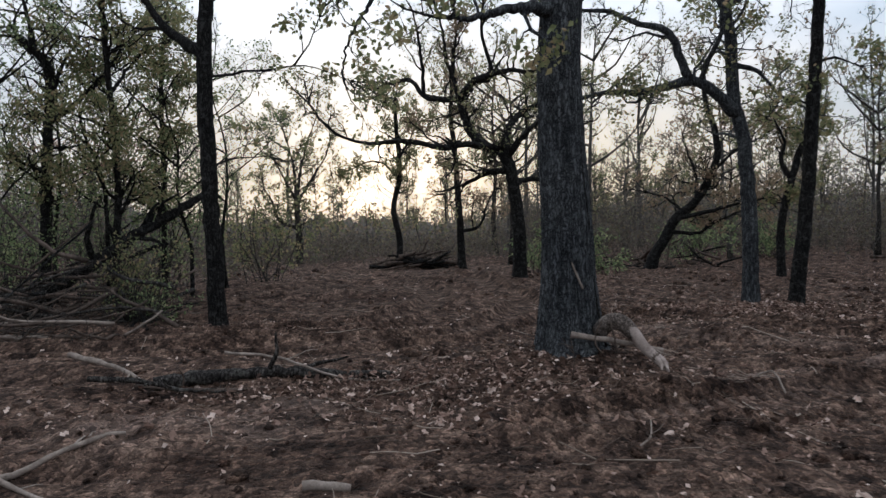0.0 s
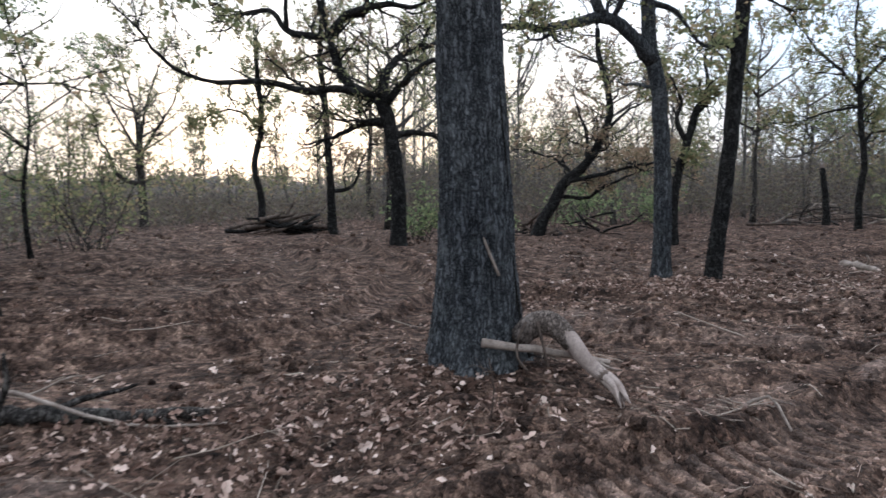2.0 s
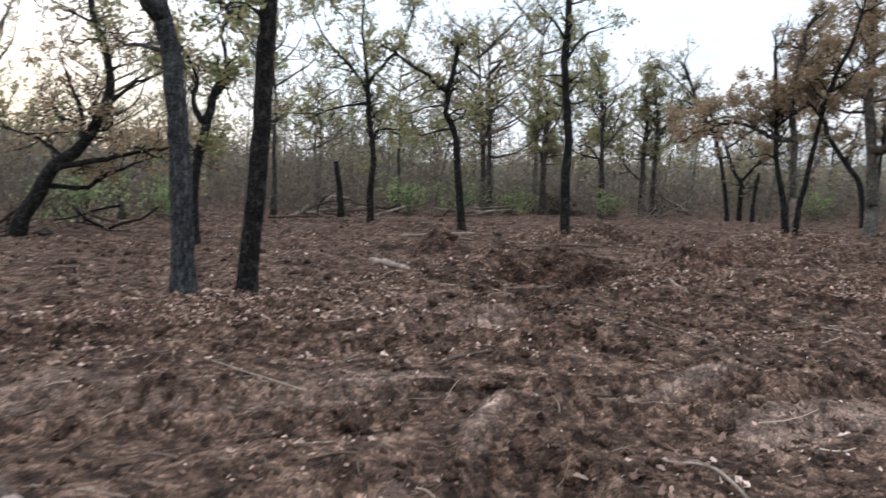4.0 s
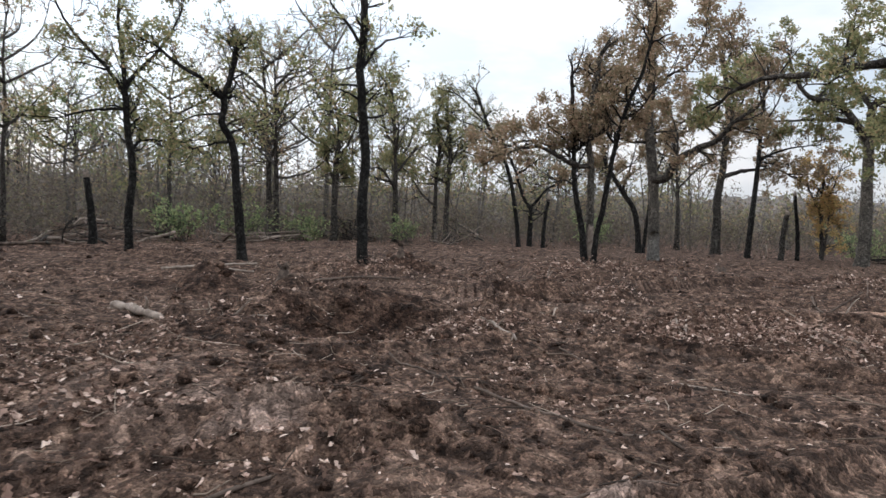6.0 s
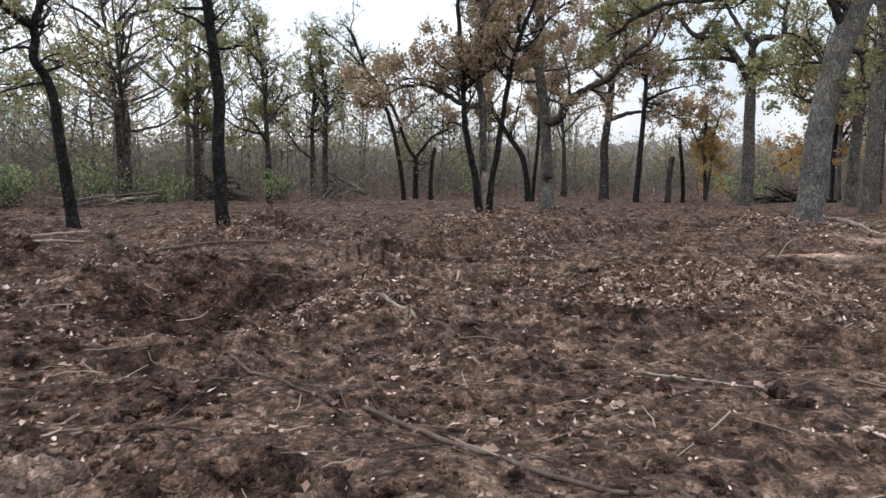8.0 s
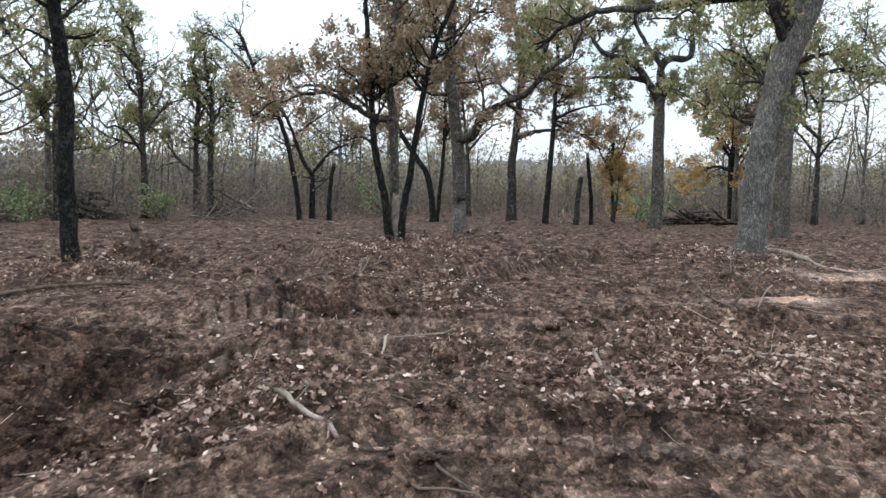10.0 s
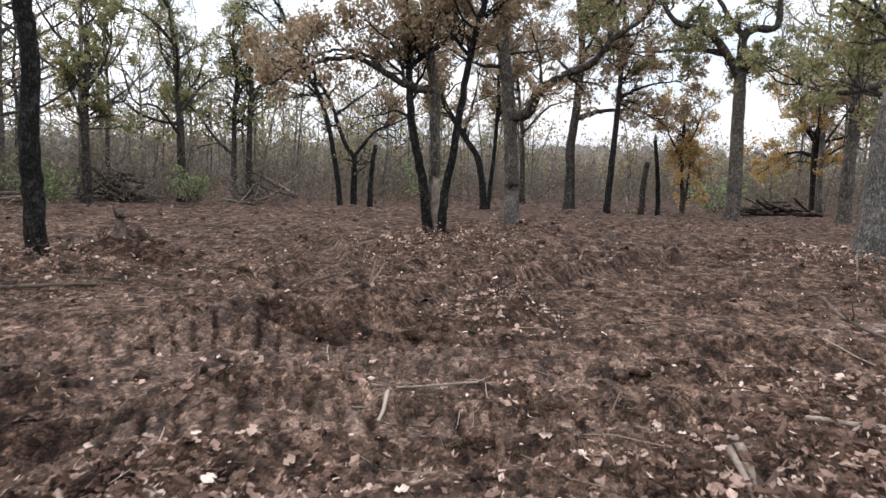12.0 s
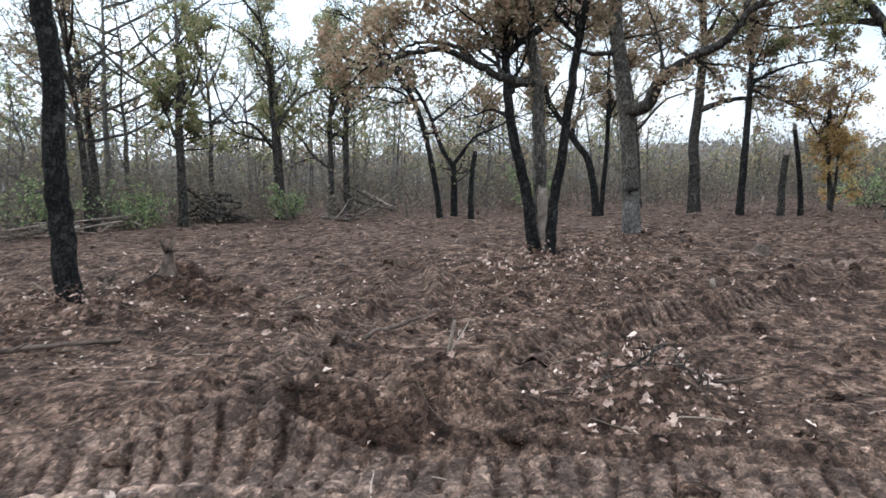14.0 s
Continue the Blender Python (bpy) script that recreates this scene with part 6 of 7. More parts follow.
STICKS = [
    ("stick", "pale split slab of wood on bare earth", [(-0.74, 4.47, 0.0), (-0.62, 4.5, 0.01), (-0.46, 4.48, 0.0)], 0.035, 0.025, 0, 1),  # name, label, points, r0, r1, forks, pale
    ("fallen_branch", "pale broken branch with two prongs on loose soil", [(12.05, 10.22, 0.13), (11.7, 9.9, 0.11), (11.28, 9.43, 0.02)], 0.026, 0.016, 2, 1),
    ("stick", "short stick poking out of the leaves", [(13.35, 7.75, 0.06), (12.9, 7.7, 0.05), (12.3, 7.62, 0.0)], 0.022, 0.026, 1, 1),
    ("fallen_branch", "dark forked branches lying by bare sand", [(17.7, 6.15, 0.22), (17.1, 6.1, 0.10), (16.1, 6.0, 0.0)], 0.022, 0.014, 4, 0),
    ("stick", "dark stick standing askew by bare sand", [(16.6, 5.9, 0.0), (16.9, 5.6, 0.2), (17.2, 5.4, 0.38)], 0.02, 0.012, 1, 0),
    ("stick", "grey stick standing askew by bare sand", [(16.2, 5.7, 0.0), (16.3, 5.6, 0.18), (16.35, 5.5, 0.34)], 0.014, 0.008, 0, 1),
    ("fallen_branch", "long brown stick pressed into the soil", [(8.95, 8.95, 0.0), (8.65, 8.4, 0.01), (8.33, 7.8, 0.0), (8.0, 7.05, 0.0)], 0.016, 0.012, 0, 0),
    ("stick", "thin brown stick on churned soil", [(10.9, 8.8, 0.0), (11.2, 8.6, 0.02), (11.55, 8.4, 0.04)], 0.013, 0.010, 0, 0),
    ("stick", "forked pale stick standing on a soil bank", [(10.42, 13.15, 0.0), (10.47, 13.02, 0.20), (10.52, 12.9, 0.36)], 0.017, 0.010, 1, 1),
    ("stick", "bent pale stick beside a forked one", [(10.42, 13.13, 0.02), (10.52, 12.85, 0.15), (10.58, 12.66, 0.17)], 0.013, 0.008, 1, 1),
    ("stick", "thin brown stick on churned soil", [(9.35, 10.2, 0.0), (9.15, 9.7, 0.02), (8.9, 9.15, 0.0)], 0.014, 0.01, 1, 0),
    ("fallen_log", "short weathered log by turned earth", [(10.25, 15.2, 0.02), (9.9, 14.3, 0.02), (9.55, 13.5, 0.0)], 0.07, 0.05, 1, 1),
    ("stick", "dark stick beside a pale patch", [(5.7, 9.15, 0.0), (5.95, 9.05, 0.01), (6.2, 8.95, 0.0)], 0.018, 0.012, 0, 0),
    ("fallen_branch", "dark low log on the clearing floor", [(16.25, 7.6, 0.0), (16.4, 7.3, 0.01), (16.45, 7.0, 0.0)], 0.035, 0.025, 1, 0),
    ("fallen_branch", "thin pale branch trailing over leaves", [(14.1, 7.2, 0.06), (13.7, 6.6, 0.10), (13.0, 6.1, 0.04), (12.6, 5.7, 0.0)], 0.016, 0.009, 2, 1),
    ("fallen_branch", "curved pale branch among leaves", [(13.9, 6.4, 0.1), (13.3, 6.15, 0.16), (12.9, 5.6, 0.1)], 0.017, 0.01, 2, 1),
    ("stick", "short pale stick in leaves", [(12.95, 7.83, 0.16), (12.75, 7.76, 0.10), (12.5, 7.70, 0.04)], 0.016, 0.012, 0, 1),
    ("fallen_branch", "dry branch with upturned twigs on a leaf heap", [(16.7, 9.2, 0.05), (16.6, 8.95, 0.10), (16.8, 8.7, 0.16)], 0.015, 0.008, 3, 0),
    ("stick", "thin bent stick on tracked soil", [(14.0, 10.0, 0.0), (13.95, 9.6, 0.02), (14.1, 9.2, 0.0)], 0.010, 0.007, 1, 1),
    ("stick", "short upright root end", [(15.7, 10.6, 0.0), (15.75, 10.55, 0.1), (15.7, 10.45, 0.22)], 0.016, 0.01, 1, 1),
    ("fallen_branch", "long dark branch in front of the black tree", [(17.2, 11.9, 0.0), (18.0, 11.75, 0.03), (19.0, 11.6, 0.0)], 0.022, 0.014, 2, 0),
    ("fallen_branch", "grey broken limbs by the leaning oak", [(22.2, 3.9, 0.12), (21.7, 3.6, 0.10), (21.0, 3.3, 0.04)], 0.06, 0.035, 3, 1),
    ("fallen_branch", "slim curved branch by the leaning oak", [(21.0, 2.6, 0.0), (20.8, 2.3, 0.2), (21.0, 1.9, 0.35)], 0.02, 0.01, 1, 1),
    ("stick", "thin upright stick before the leaning oak", [(20.0, 5.1, 0.0), (20.02, 5.1, 0.2), (20.05, 5.12, 0.38)], 0.012, 0.007, 0, 1),
    ("fallen_branch", "dark branch on the clearing floor", [(15.0, 15.2, 0.0), (15.8, 14.6, 0.05), (16.6, 14.1, 0.0)], 0.03, 0.02, 2, 0),
    ("fallen_branch", "pale thin branch on the clearing floor", [(13.2, 17.2, 0.0), (14.4, 17.4, 0.05), (15.6, 17.3, 0.0)], 0.035, 0.02, 1, 1),
    ("fallen_branch", "long pale pole on the ground", [(14.2, 18.6, 0.0), (15.4, 18.3, 0.05), (16.4, 17.9, 0.0)], 0.035, 0.025, 0, 1),
    ("stick", "pale stick on bare earth", [(4.0, 5.95, 0.0), (4.35, 6.1, 0.02), (4.7, 6.05, 0.0)], 0.015, 0.009, 1, 1),
    ("stick", "pale stick on bare earth", [(4.9, 6.2, 0.0), (5.1, 6.5, 0.03), (5.05, 6.8, 0.0)], 0.012, 0.008, 2, 1),
    ("stick", "curled pale root on bare earth", [(2.9, 7.0, 0.0), (3.1, 6.95, 0.05), (3.15, 6.75, 0.0)], 0.012, 0.008, 2, 1),
    ("stick", "thin twig lying on leaves", [(0.4, 7.0, 0.0), (0.8, 7.15, 0.02), (1.2, 7.3, 0.0)], 0.009, 0.006, 2, 0),
    ("stick", "upright dry stalk before the oak", [(1.25, 6.9, 0.0), (1.27, 6.9, 0.2), (1.24, 6.92, 0.38)], 0.006, 0.003, 3, 0),
    ("stick", "pale stick on bare earth", [(1.3, 4.9, 0.0), (1.42, 4.95, 0.08), (1.45, 5.05, 0.16)], 0.008, 0.005, 1, 1),
    ("stick", "thin twig on bare earth", [(6.6, 7.6, 0.0), (7.0, 7.2, 0.02), (7.4, 7.0, 0.0)], 0.009, 0.006, 1, 0),
    ("stick", "thin twig on bare earth", [(10.2, 7.4, 0.0), (10.0, 6.9, 0.02), (9.7, 6.5, 0.0)], 0.010, 0.006, 1, 1),
    ("stick", "brown twig pressed in the tracks", [(11.2, 9.0, 0.0), (10.75, 8.7, 0.02), (10.4, 8.35, 0.0)], 0.011, 0.008, 1, 0),
]
for k, (nm, lab, pts, r0, r1, forks, pale) in enumerate(STICKS):
    limb_on_ground(nm, lab, pts, r0, r1, dead_wood if pale else dark_wood, 900 + k, forks, "log" if "log" in nm else "stick" if nm == "stick" else "branch", fork_len=0.18 + 6 * r0, sides=7)

# the felled tops on the west side
limb_on_ground("fallen_tree", "dark fallen trunk leaning through the brush", [(-7.6, 13.4, 0.25), (-6.9, 13.75, 0.75), (-6.3, 14.0, 1.2), (-6.0, 14.1, 1.45), (-5.6, 14.3, 1.68), (-5.0, 14.6, 2.1), (-4.7, 14.75, 2.28)],
               0.14, 0.075, bark_dark, 51, 7, "tree", world_z=True, fork_len=1.3, sides=12)


def brush_heap(name, label, cx, cy, rx, ry, high, count, r, mats, seed, length=1.6, lay=None):
    """A heap of felled tops: crooked branches lying over one another, each a part, with fine twigs."""
    rng = np.random.default_rng(seed)
    ob = new(name, None)
    ob.empty_display_size = 0.2
    ob.location = (cx, cy, gz(cx, cy))
    tagged(ob, label, "brush pile")
    fine = Heap()
    for i in range(count):
        a, q = rng.uniform(0, 2 * np.pi), math.sqrt(rng.uniform(0, 1))
        x, y = rx * q * math.cos(a), ry * q * math.sin(a)
        way = np.array([rng.normal(), rng.normal() * 0.7, rng.normal() * 0.15])
        if lay is not None:
            way = np.array([math.cos(radians(lay)), math.sin(radians(lay)), 0.0]) + rng.normal(size=3) * np.array([0.28, 0.28, 0.08])
        L = length * rng.uniform(0.5, 1.3)
        z = high * (1 - q * q) * rng.uniform(0.05, 1) + 0.05
        P = wander(rng, np.array([[x, y, z]]) - unit(way)[None] * L / 2, way[None], np.array([L]), 7, 0.14, 0.0)
        P[:, :, 2] = np.maximum(P[:, :, 2], np.array([[gz(cx + v[0], cy + v[1]) - ob.location.z + 0.02 for v in P[0]]]))
        rad = r * rng.uniform(0.35, 1.2) * np.linspace(1, 0.45, 8)
        h = Heap()
        tubes(h, P[0], rad, 6, True)
        part("branch", h.mesh("branch", mats[i % len(mats)]), ob)
        Q, _, _ = shoots(rng, P, rad[None], 7, 0.5 * L, 4, 0.25, 0.06, 0.2, 0.8)
        tubes(fine, Q, np.full((len(Q), 1), 0.006) * np.linspace(1, 0.5, 5), 3, False)
    part("branchwork", fine.mesh("branchwork", bark_brown), ob)["kind"] = "stuff"
    return ob


brush_heap("brush_pile", "tangled heap of felled dark branches", -6.6, 12.6, 1.9, 1.3, 1.2, 58, 0.040, [dark_wood, bark_dark, dark_wood, bark_brown], 61, 2.4)
brush_heap("brush_pile", "felled crooked tops piled beside the thicket", -7.6, 11.2, 1.6, 1.0, 0.9, 30, 0.028, [dark_wood, bark_brown, dark_wood, dead_wood], 60, 2.0)
brush_heap("brush_pile", "low heap of grey branches on leaves", -5.4, 10.6, 1.3, 0.8, 0.35, 16, 0.03, [dark_wood, dead_wood, dark_wood], 62, 1.6)
brush_heap("brush_pile", "long dark pile of pushed logs and brush", -1.0, 26.0, 1.3, 0.4, 0.5, 30, 0.09, [bark_dark, dark_wood], 63, 1.3, 0)
brush_heap("brush_pile", "grey heap of pushed brush at the wood's edge", 33.4, 26.8, 0.9, 0.9, 1.15, 40, 0.09, [dark_wood, bark_brown], 64, 1.7, 126)
brush_heap("brush_pile", "dark log heap at the clearing's edge", 42.6, 1.4, 0.6, 1.3, 0.6, 40, 0.10, [bark_dark, dark_wood], 65, 1.4, 78)
brush_heap("brush_pile", "grey heap of brush and roots", 19.6, 28.0, 2.4, 0.9, 0.9, 22, 0.06, [dark_wood, bark_brown, dead_wood], 66, 2.2)
brush_heap("brush_pile", "dark brush under a crooked tree", 7.4, 24.6, 2.2, 0.9, 0.8, 20, 0.06, [dark_wood, bark_dark], 67, 2.2)
brush_heap("brush_pile", "thin pushed brush at the wood's edge", 35.5, 21.5, 2.2, 0.7, 0.5, 16, 0.05, [dead_wood, bark_brown], 68, 2.2)
brush_heap("brush_pile", "pale thin brush at the wood's edge", 26.5, 26.5, 2.4, 0.8, 0.6, 18, 0.05, [dead_wood, dark_wood], 69, 2.2)
brush_heap("leaf_heap_branches", "dry twigs sticking out of a leaf heap", 16.45, 9.35, 0.5, 0.3, 0.22, 7, 0.010, [bark_brown, dark_wood], 70, 0.45)


def uprooted_stump(x, y, r, high, seed, label):
    """A broken stump with torn roots and a skirt of soil."""
    rng = np.random.default_rng(seed)
    ob = new("stump", None)
    ob.empty_display_size = 0.1
    ob.location = (x, y, gz(x, y))
    tagged(ob, label, "tree stump")
    h = Heap()
    path = np.array([[0, 0, -0.1], [0.01, 0, high * 0.3], [0.04, 0.01, high * 0.62]])
    bole(h, spline(path, 0.04), r, r * 0.55, 14, rng, 1.3, 0.4, 0.0, 0.8)
    part("trunk", h.mesh("trunk", dark_wood), ob)
    for i in range(8):
        a = i * 0.8
        q = np.array([0.03 + 0.55 * r * math.cos(a), 0.01 + 0.55 * r * math.sin(a), high * 0.62])
        top = q + np.array([rng.normal() * 0.06, rng.normal() * 0.06, high * rng.uniform(-0.1, 0.62)])
        hs = Heap()
        tubes(hs, np.array([q, (q + top) / 2 + rng.normal(size=3) * 0.015, top]), np.array([r * 0.42, r * 0.26, r * 0.04]), 6)
        part("splinter", hs.mesh("splinter", dark_wood), ob)
    for i in range(4):
        a = i * 1.6 + rng.uniform(-0.4, 0.4)
        reach = np.linspace(0, 1, 6)[:, None] * rng.uniform(0.16, 0.30)
        p = np.array([0, 0, 0]) + reach * np.array([math.cos(a), math.sin(a), 0]) + rng.normal(size=(6, 3)) * 0.012
        p[:, 2] = [gz(x + v[0], y + v[1]) - ob.location.z + 0.03 * (1 - k / 5) for k, v in enumerate(p)]
        hr = Heap()
        tubes(hr, p, r * 0.4 * np.linspace(1, 0.3, 6), 6, True)
        part("root", hr.mesh("root", dark_wood), ob)
    return ob


uprooted_stump(18.35, 15.1, 0.075, 0.34, 71, "short dark broken stump in a soil mound")
uprooted_stump(17.9, 15.6, 0.09, 0.22, 72, "low torn stump beside a black tree")
uprooted_stump(12.85, 14.25, 0.08, 0.28, 73, "dark torn root in turned earth")
uprooted_stump(24.6, 8.3, 0.12, 0.15, 74, "low broken stump in the clearing")


def shrub(x, y, high, wide, mat, leaves, size, seed, label):
    rng = np.random.default_rng(seed)
    ob = new("shrub", None)
    ob.empty_display_size = 0.2
    ob.location = (x, y, gz(x, y))
    tagged(ob, label, "shrub")
    k = 14
    way = np.stack([rng.normal(size=k) * wide / high, rng.normal(size=k) * wide / high, np.ones(k)], 1)
    P = wander(rng, rng.normal(size=(k, 3)) * np.array([wide * 0.2, wide * 0.2, 0]), way, high * rng.uniform(0.6, 1.1, k), 5, 0.15, 0.0)
    h = Heap()
    R = np.full((k, 1), 0.014) * np.linspace(1, 0.4, 6)
    tubes(h, P, R, 4, False)
    Q, _, _ = shoots(rng, P, R, 8, 0.45 * high, 4, 0.25, 0.05, 0.15, 0.8)
    tubes(h, Q, np.full((len(Q), 1), 0.006) * np.linspace(1, 0.5, 5), 3, False)
    part("branchwork", h.mesh("branchwork", bark_brown), ob)["kind"] = "stuff"
    pool = Q[:, 1:].reshape(-1, 3)
    hl = Heap()
    leaf_cards(hl, rng, pool[rng.integers(0, len(pool), leaves)] + rng.normal(size=(leaves, 3)) * 0.06, size, 0.1)
    part("foliage", hl.mesh("foliage", mat, False), ob)["kind"] = "stuff"
    return ob


for k, (x, y, hi, wi, mat, n, s, lab) in enumerate([
        (3.0, 22.6, 1.5, 0.7, leaf_green, 900, 0.10, "yellow-green shrub behind a crooked oak"),
        (4.3, 22.0, 1.3, 0.8, leaf_green, 900, 0.10, "dull green shrub behind the thick oak"),
        (9.0, 26.5, 1.9, 1.0, leaf_green, 1000, 0.11, "olive shrub in the thicket"),
        (12.5, 28.0, 2.0, 1.2, leaf_green, 1100, 0.12, "olive shrub in the thicket"),
        (26.8, 27.6, 1.7, 1.0, leaf_green, 1200, 0.12, "green shrub by a brush pile"),
        (29.5, 26.6, 1.6, 0.9, leaf_green, 1200, 0.12, "green shrub by a brush pile"),
        (34.6, 24.0, 1.4, 0.8, leaf_green, 900, 0.12, "green shrub at the wood's edge"),
        (23.0, 27.5, 1.8, 1.1, leaf_green, 1100, 0.12, "olive shrub at the wood's edge"),
        (-8.2, 13.8, 2.2, 0.9, leaf_green, 1300, 0.07, "dense green shrub in the thicket"),
        (-7.2, 15.4, 2.8, 1.0, leaf_green, 1400, 0.07, "dense green shrub in the thicket"),
        (-9.4, 15.5, 3.2, 1.2, leaf_green, 1400, 0.08, "dense green shrub in the thicket"),
        (-5.6, 13.4, 1.5, 0.7, leaf_olive, 1200, 0.07, "olive bush among fallen branches"),
        (-4.9, 12.2, 0.8, 0.4, leaf_green, 420, 0.06, "small yellow-green bush by a black tree"),
        (-6.8, 17.5, 3.2, 1.2, leaf_green, 1200, 0.09, "tall olive bush behind the brush"),
        (-4.8, 19.5, 3.0, 1.2, leaf_olive, 1500, 0.10, "tall olive bush at the wood's edge"),
        (44.5, 3.5, 2.0, 1.2, leaf_green, 900, 0.13, "green shrub at the clearing's edge"),
        (43.0, 16.5, 2.0, 1.3, leaf_green, 900, 0.13, "green shrub at the clearing's edge")]):
    shrub(x, y, hi, wi, mat, n, s, 800 + k, lab)


def stake(x, y, high):
    h = Heap()
    tubes(h, np.array([[0, 0, -0.05], [0.01, 0, high * 0.5], [0.0, 0.01, high]]), np.array([0.035, 0.034, 0.03]), 8)
    ob = new("sawn_stub", h.mesh("sawn_stub", dead_wood))
    ob.location = (x, y, gz(x, y))
    return tagged(ob, "pale peeled stub standing in the brush", "tree stump")


stake(28.2, 28.1, 0.75)
stake(38.3, 7.6, 0.6)
stake(21.0, 9.0, 0.12)

# ---- tread marks: pads of earth pressed up between the machine's bars ----


def tread(points, half, pitch, slot, seed, worn=0.2):
    """A ribbon of pressed earth in a rut, cut across by the bars of the track."""
    rng = np.random.default_rng(seed)
    p = spline([(x, y, 0) for x, y in points], 0.018)[:, :2]
    s = np.concatenate([[0], np.cumsum(np.linalg.norm(np.diff(p, axis=0), axis=1))])
    t = unit(np.gradient(p, axis=0))
    side = np.stack([-t[:, 1], t[:, 0]], 1)
    v = np.linspace(-1.25, 1.25, 27) * half
    X, Y = p[:, 0:1] + side[:, 0:1] * v, p[:, 1:2] + side[:, 1:2] * v
    S, V = np.repeat(s[:, None], len(v), 1), np.repeat(v[None], len(s), 0)
    z, sand, damp_shade = land(X.ravel(), Y.ravel())
    z = z.reshape(X.shape)
    wob = 0.012 * fbm(X, Y, 0.12, 2, 61 + seed)
    bar = ((S + wob * 2.0) / pitch) % 1.0
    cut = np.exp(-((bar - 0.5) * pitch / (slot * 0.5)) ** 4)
    edge = (np.abs(V) + wob * 3 > half * 0.96)
    kept = (0.9 + 1.2 * fbm(X, Y, 0.6, 3, 67 + seed) - worn).clip(0, 1)
    pad = 0.036 * (1 - cut) * (1 - edge) * kept + 0.022 * fbm(X, Y, 0.11, 3, 5)
    sink = -0.04 * (np.abs(V) > half * 1.15)
    i = np.arange(X.size).reshape(X.shape)
    quads = np.stack([i[:-1, :-1], i[1:, :-1], i[1:, 1:], i[:-1, 1:]], -1).reshape(-1, 4)
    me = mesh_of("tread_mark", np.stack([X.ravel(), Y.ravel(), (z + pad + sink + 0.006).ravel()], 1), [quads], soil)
    # slots between the bars get recess shade in their colour; pads turn paler
    damp_shade = damp_shade * 0.3 + 0.5 * (cut * (np.abs(V) < half)).ravel()
    for nm, val in (("sand", np.maximum(sand, 0.15 * (1 - cut).ravel() * kept.ravel())), ("damp_shade", damp_shade.clip(0, 0.9))):
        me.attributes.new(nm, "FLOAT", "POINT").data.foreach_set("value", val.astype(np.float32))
    return part("tread_mark", me, ground)


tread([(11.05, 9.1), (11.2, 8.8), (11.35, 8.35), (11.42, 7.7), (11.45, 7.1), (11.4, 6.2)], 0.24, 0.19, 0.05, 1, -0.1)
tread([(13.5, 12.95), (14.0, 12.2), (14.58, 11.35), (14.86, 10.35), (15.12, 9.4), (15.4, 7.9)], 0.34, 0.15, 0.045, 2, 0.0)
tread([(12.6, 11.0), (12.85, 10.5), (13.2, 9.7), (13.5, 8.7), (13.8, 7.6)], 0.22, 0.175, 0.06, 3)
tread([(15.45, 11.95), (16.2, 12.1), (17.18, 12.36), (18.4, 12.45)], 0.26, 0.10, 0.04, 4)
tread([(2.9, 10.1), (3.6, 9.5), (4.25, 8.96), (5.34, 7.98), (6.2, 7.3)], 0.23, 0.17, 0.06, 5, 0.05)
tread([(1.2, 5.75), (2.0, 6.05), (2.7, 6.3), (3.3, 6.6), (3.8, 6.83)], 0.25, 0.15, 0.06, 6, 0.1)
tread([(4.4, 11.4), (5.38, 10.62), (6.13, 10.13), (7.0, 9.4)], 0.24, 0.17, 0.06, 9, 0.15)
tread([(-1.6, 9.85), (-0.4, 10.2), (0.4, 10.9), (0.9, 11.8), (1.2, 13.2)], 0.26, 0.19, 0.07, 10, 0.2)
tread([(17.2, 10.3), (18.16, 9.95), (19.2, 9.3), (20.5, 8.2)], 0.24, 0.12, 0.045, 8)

# ---- litter ----
# leaf drifts: x, y, radii, turn, weight
DRIFTS = [(0.2, 7.4, 1.5, 0.7, 15, 1.0), (-1.6, 6.9, 1.6, 0.6, 0, 1.0), (12.85, 7.1, 0.8, 0.9, -10, 2.4), (13.5, 6.3, 1.2, 0.8, -20, 2.4), (11.75, 10.3, 0.8, 0.45, -50, 2.4), (12.3, 10.9, 0.8, 0.35, -35, 1.6), (14.6, 6.9, 1.2, 0.6, -30, 1.0), (13.5, 5.3, 0.9, 0.9, 0, 1.3), (12.7, 8.3, 0.3, 0.45, 0, 0.6),
          (21.4, 4.9, 1.6, 0.9, 20, 3.0), (22.6, 3.6, 1.6, 1.2, 0, 1.2), (22.2, 11.4, 2.2, 1.4, 0, 1.6), (20.6, 11.2, 1.6, 0.6, -10, 1.5), (16.6, 9.4, 0.7, 0.45, 0, 5.0), (15.6, 10.9, 0.7, 0.4, 0, 0.6),
          (17.2, 15.2, 1.5, 0.9, 0, 2.0), (-2.2, 11.6, 2.5, 0.7, 0, 0.9), (5.5, 13.0, 3.0, 1.2, 0, 1.0), (4.2, 11.8, 2.5, 0.9, -10, 0.6), (9.8, 8.9, 0.7, 0.3, 20, 0.5),
          (13.7, 8.7, 0.35, 0.35, 0, 0.9), (28.0, 10.5, 2.0, 1.5, 0, 0.7), (-3.0, 5.8, 1.6, 0.8, 10, 0.8), (0.6, 6.8, 1.2, 0.5, 10, 0.35), (13.2, 4.6, 1.2, 1.2, 0, 1.2), (18.0, 12.8, 1.5, 0.4, 0, 0.5)]


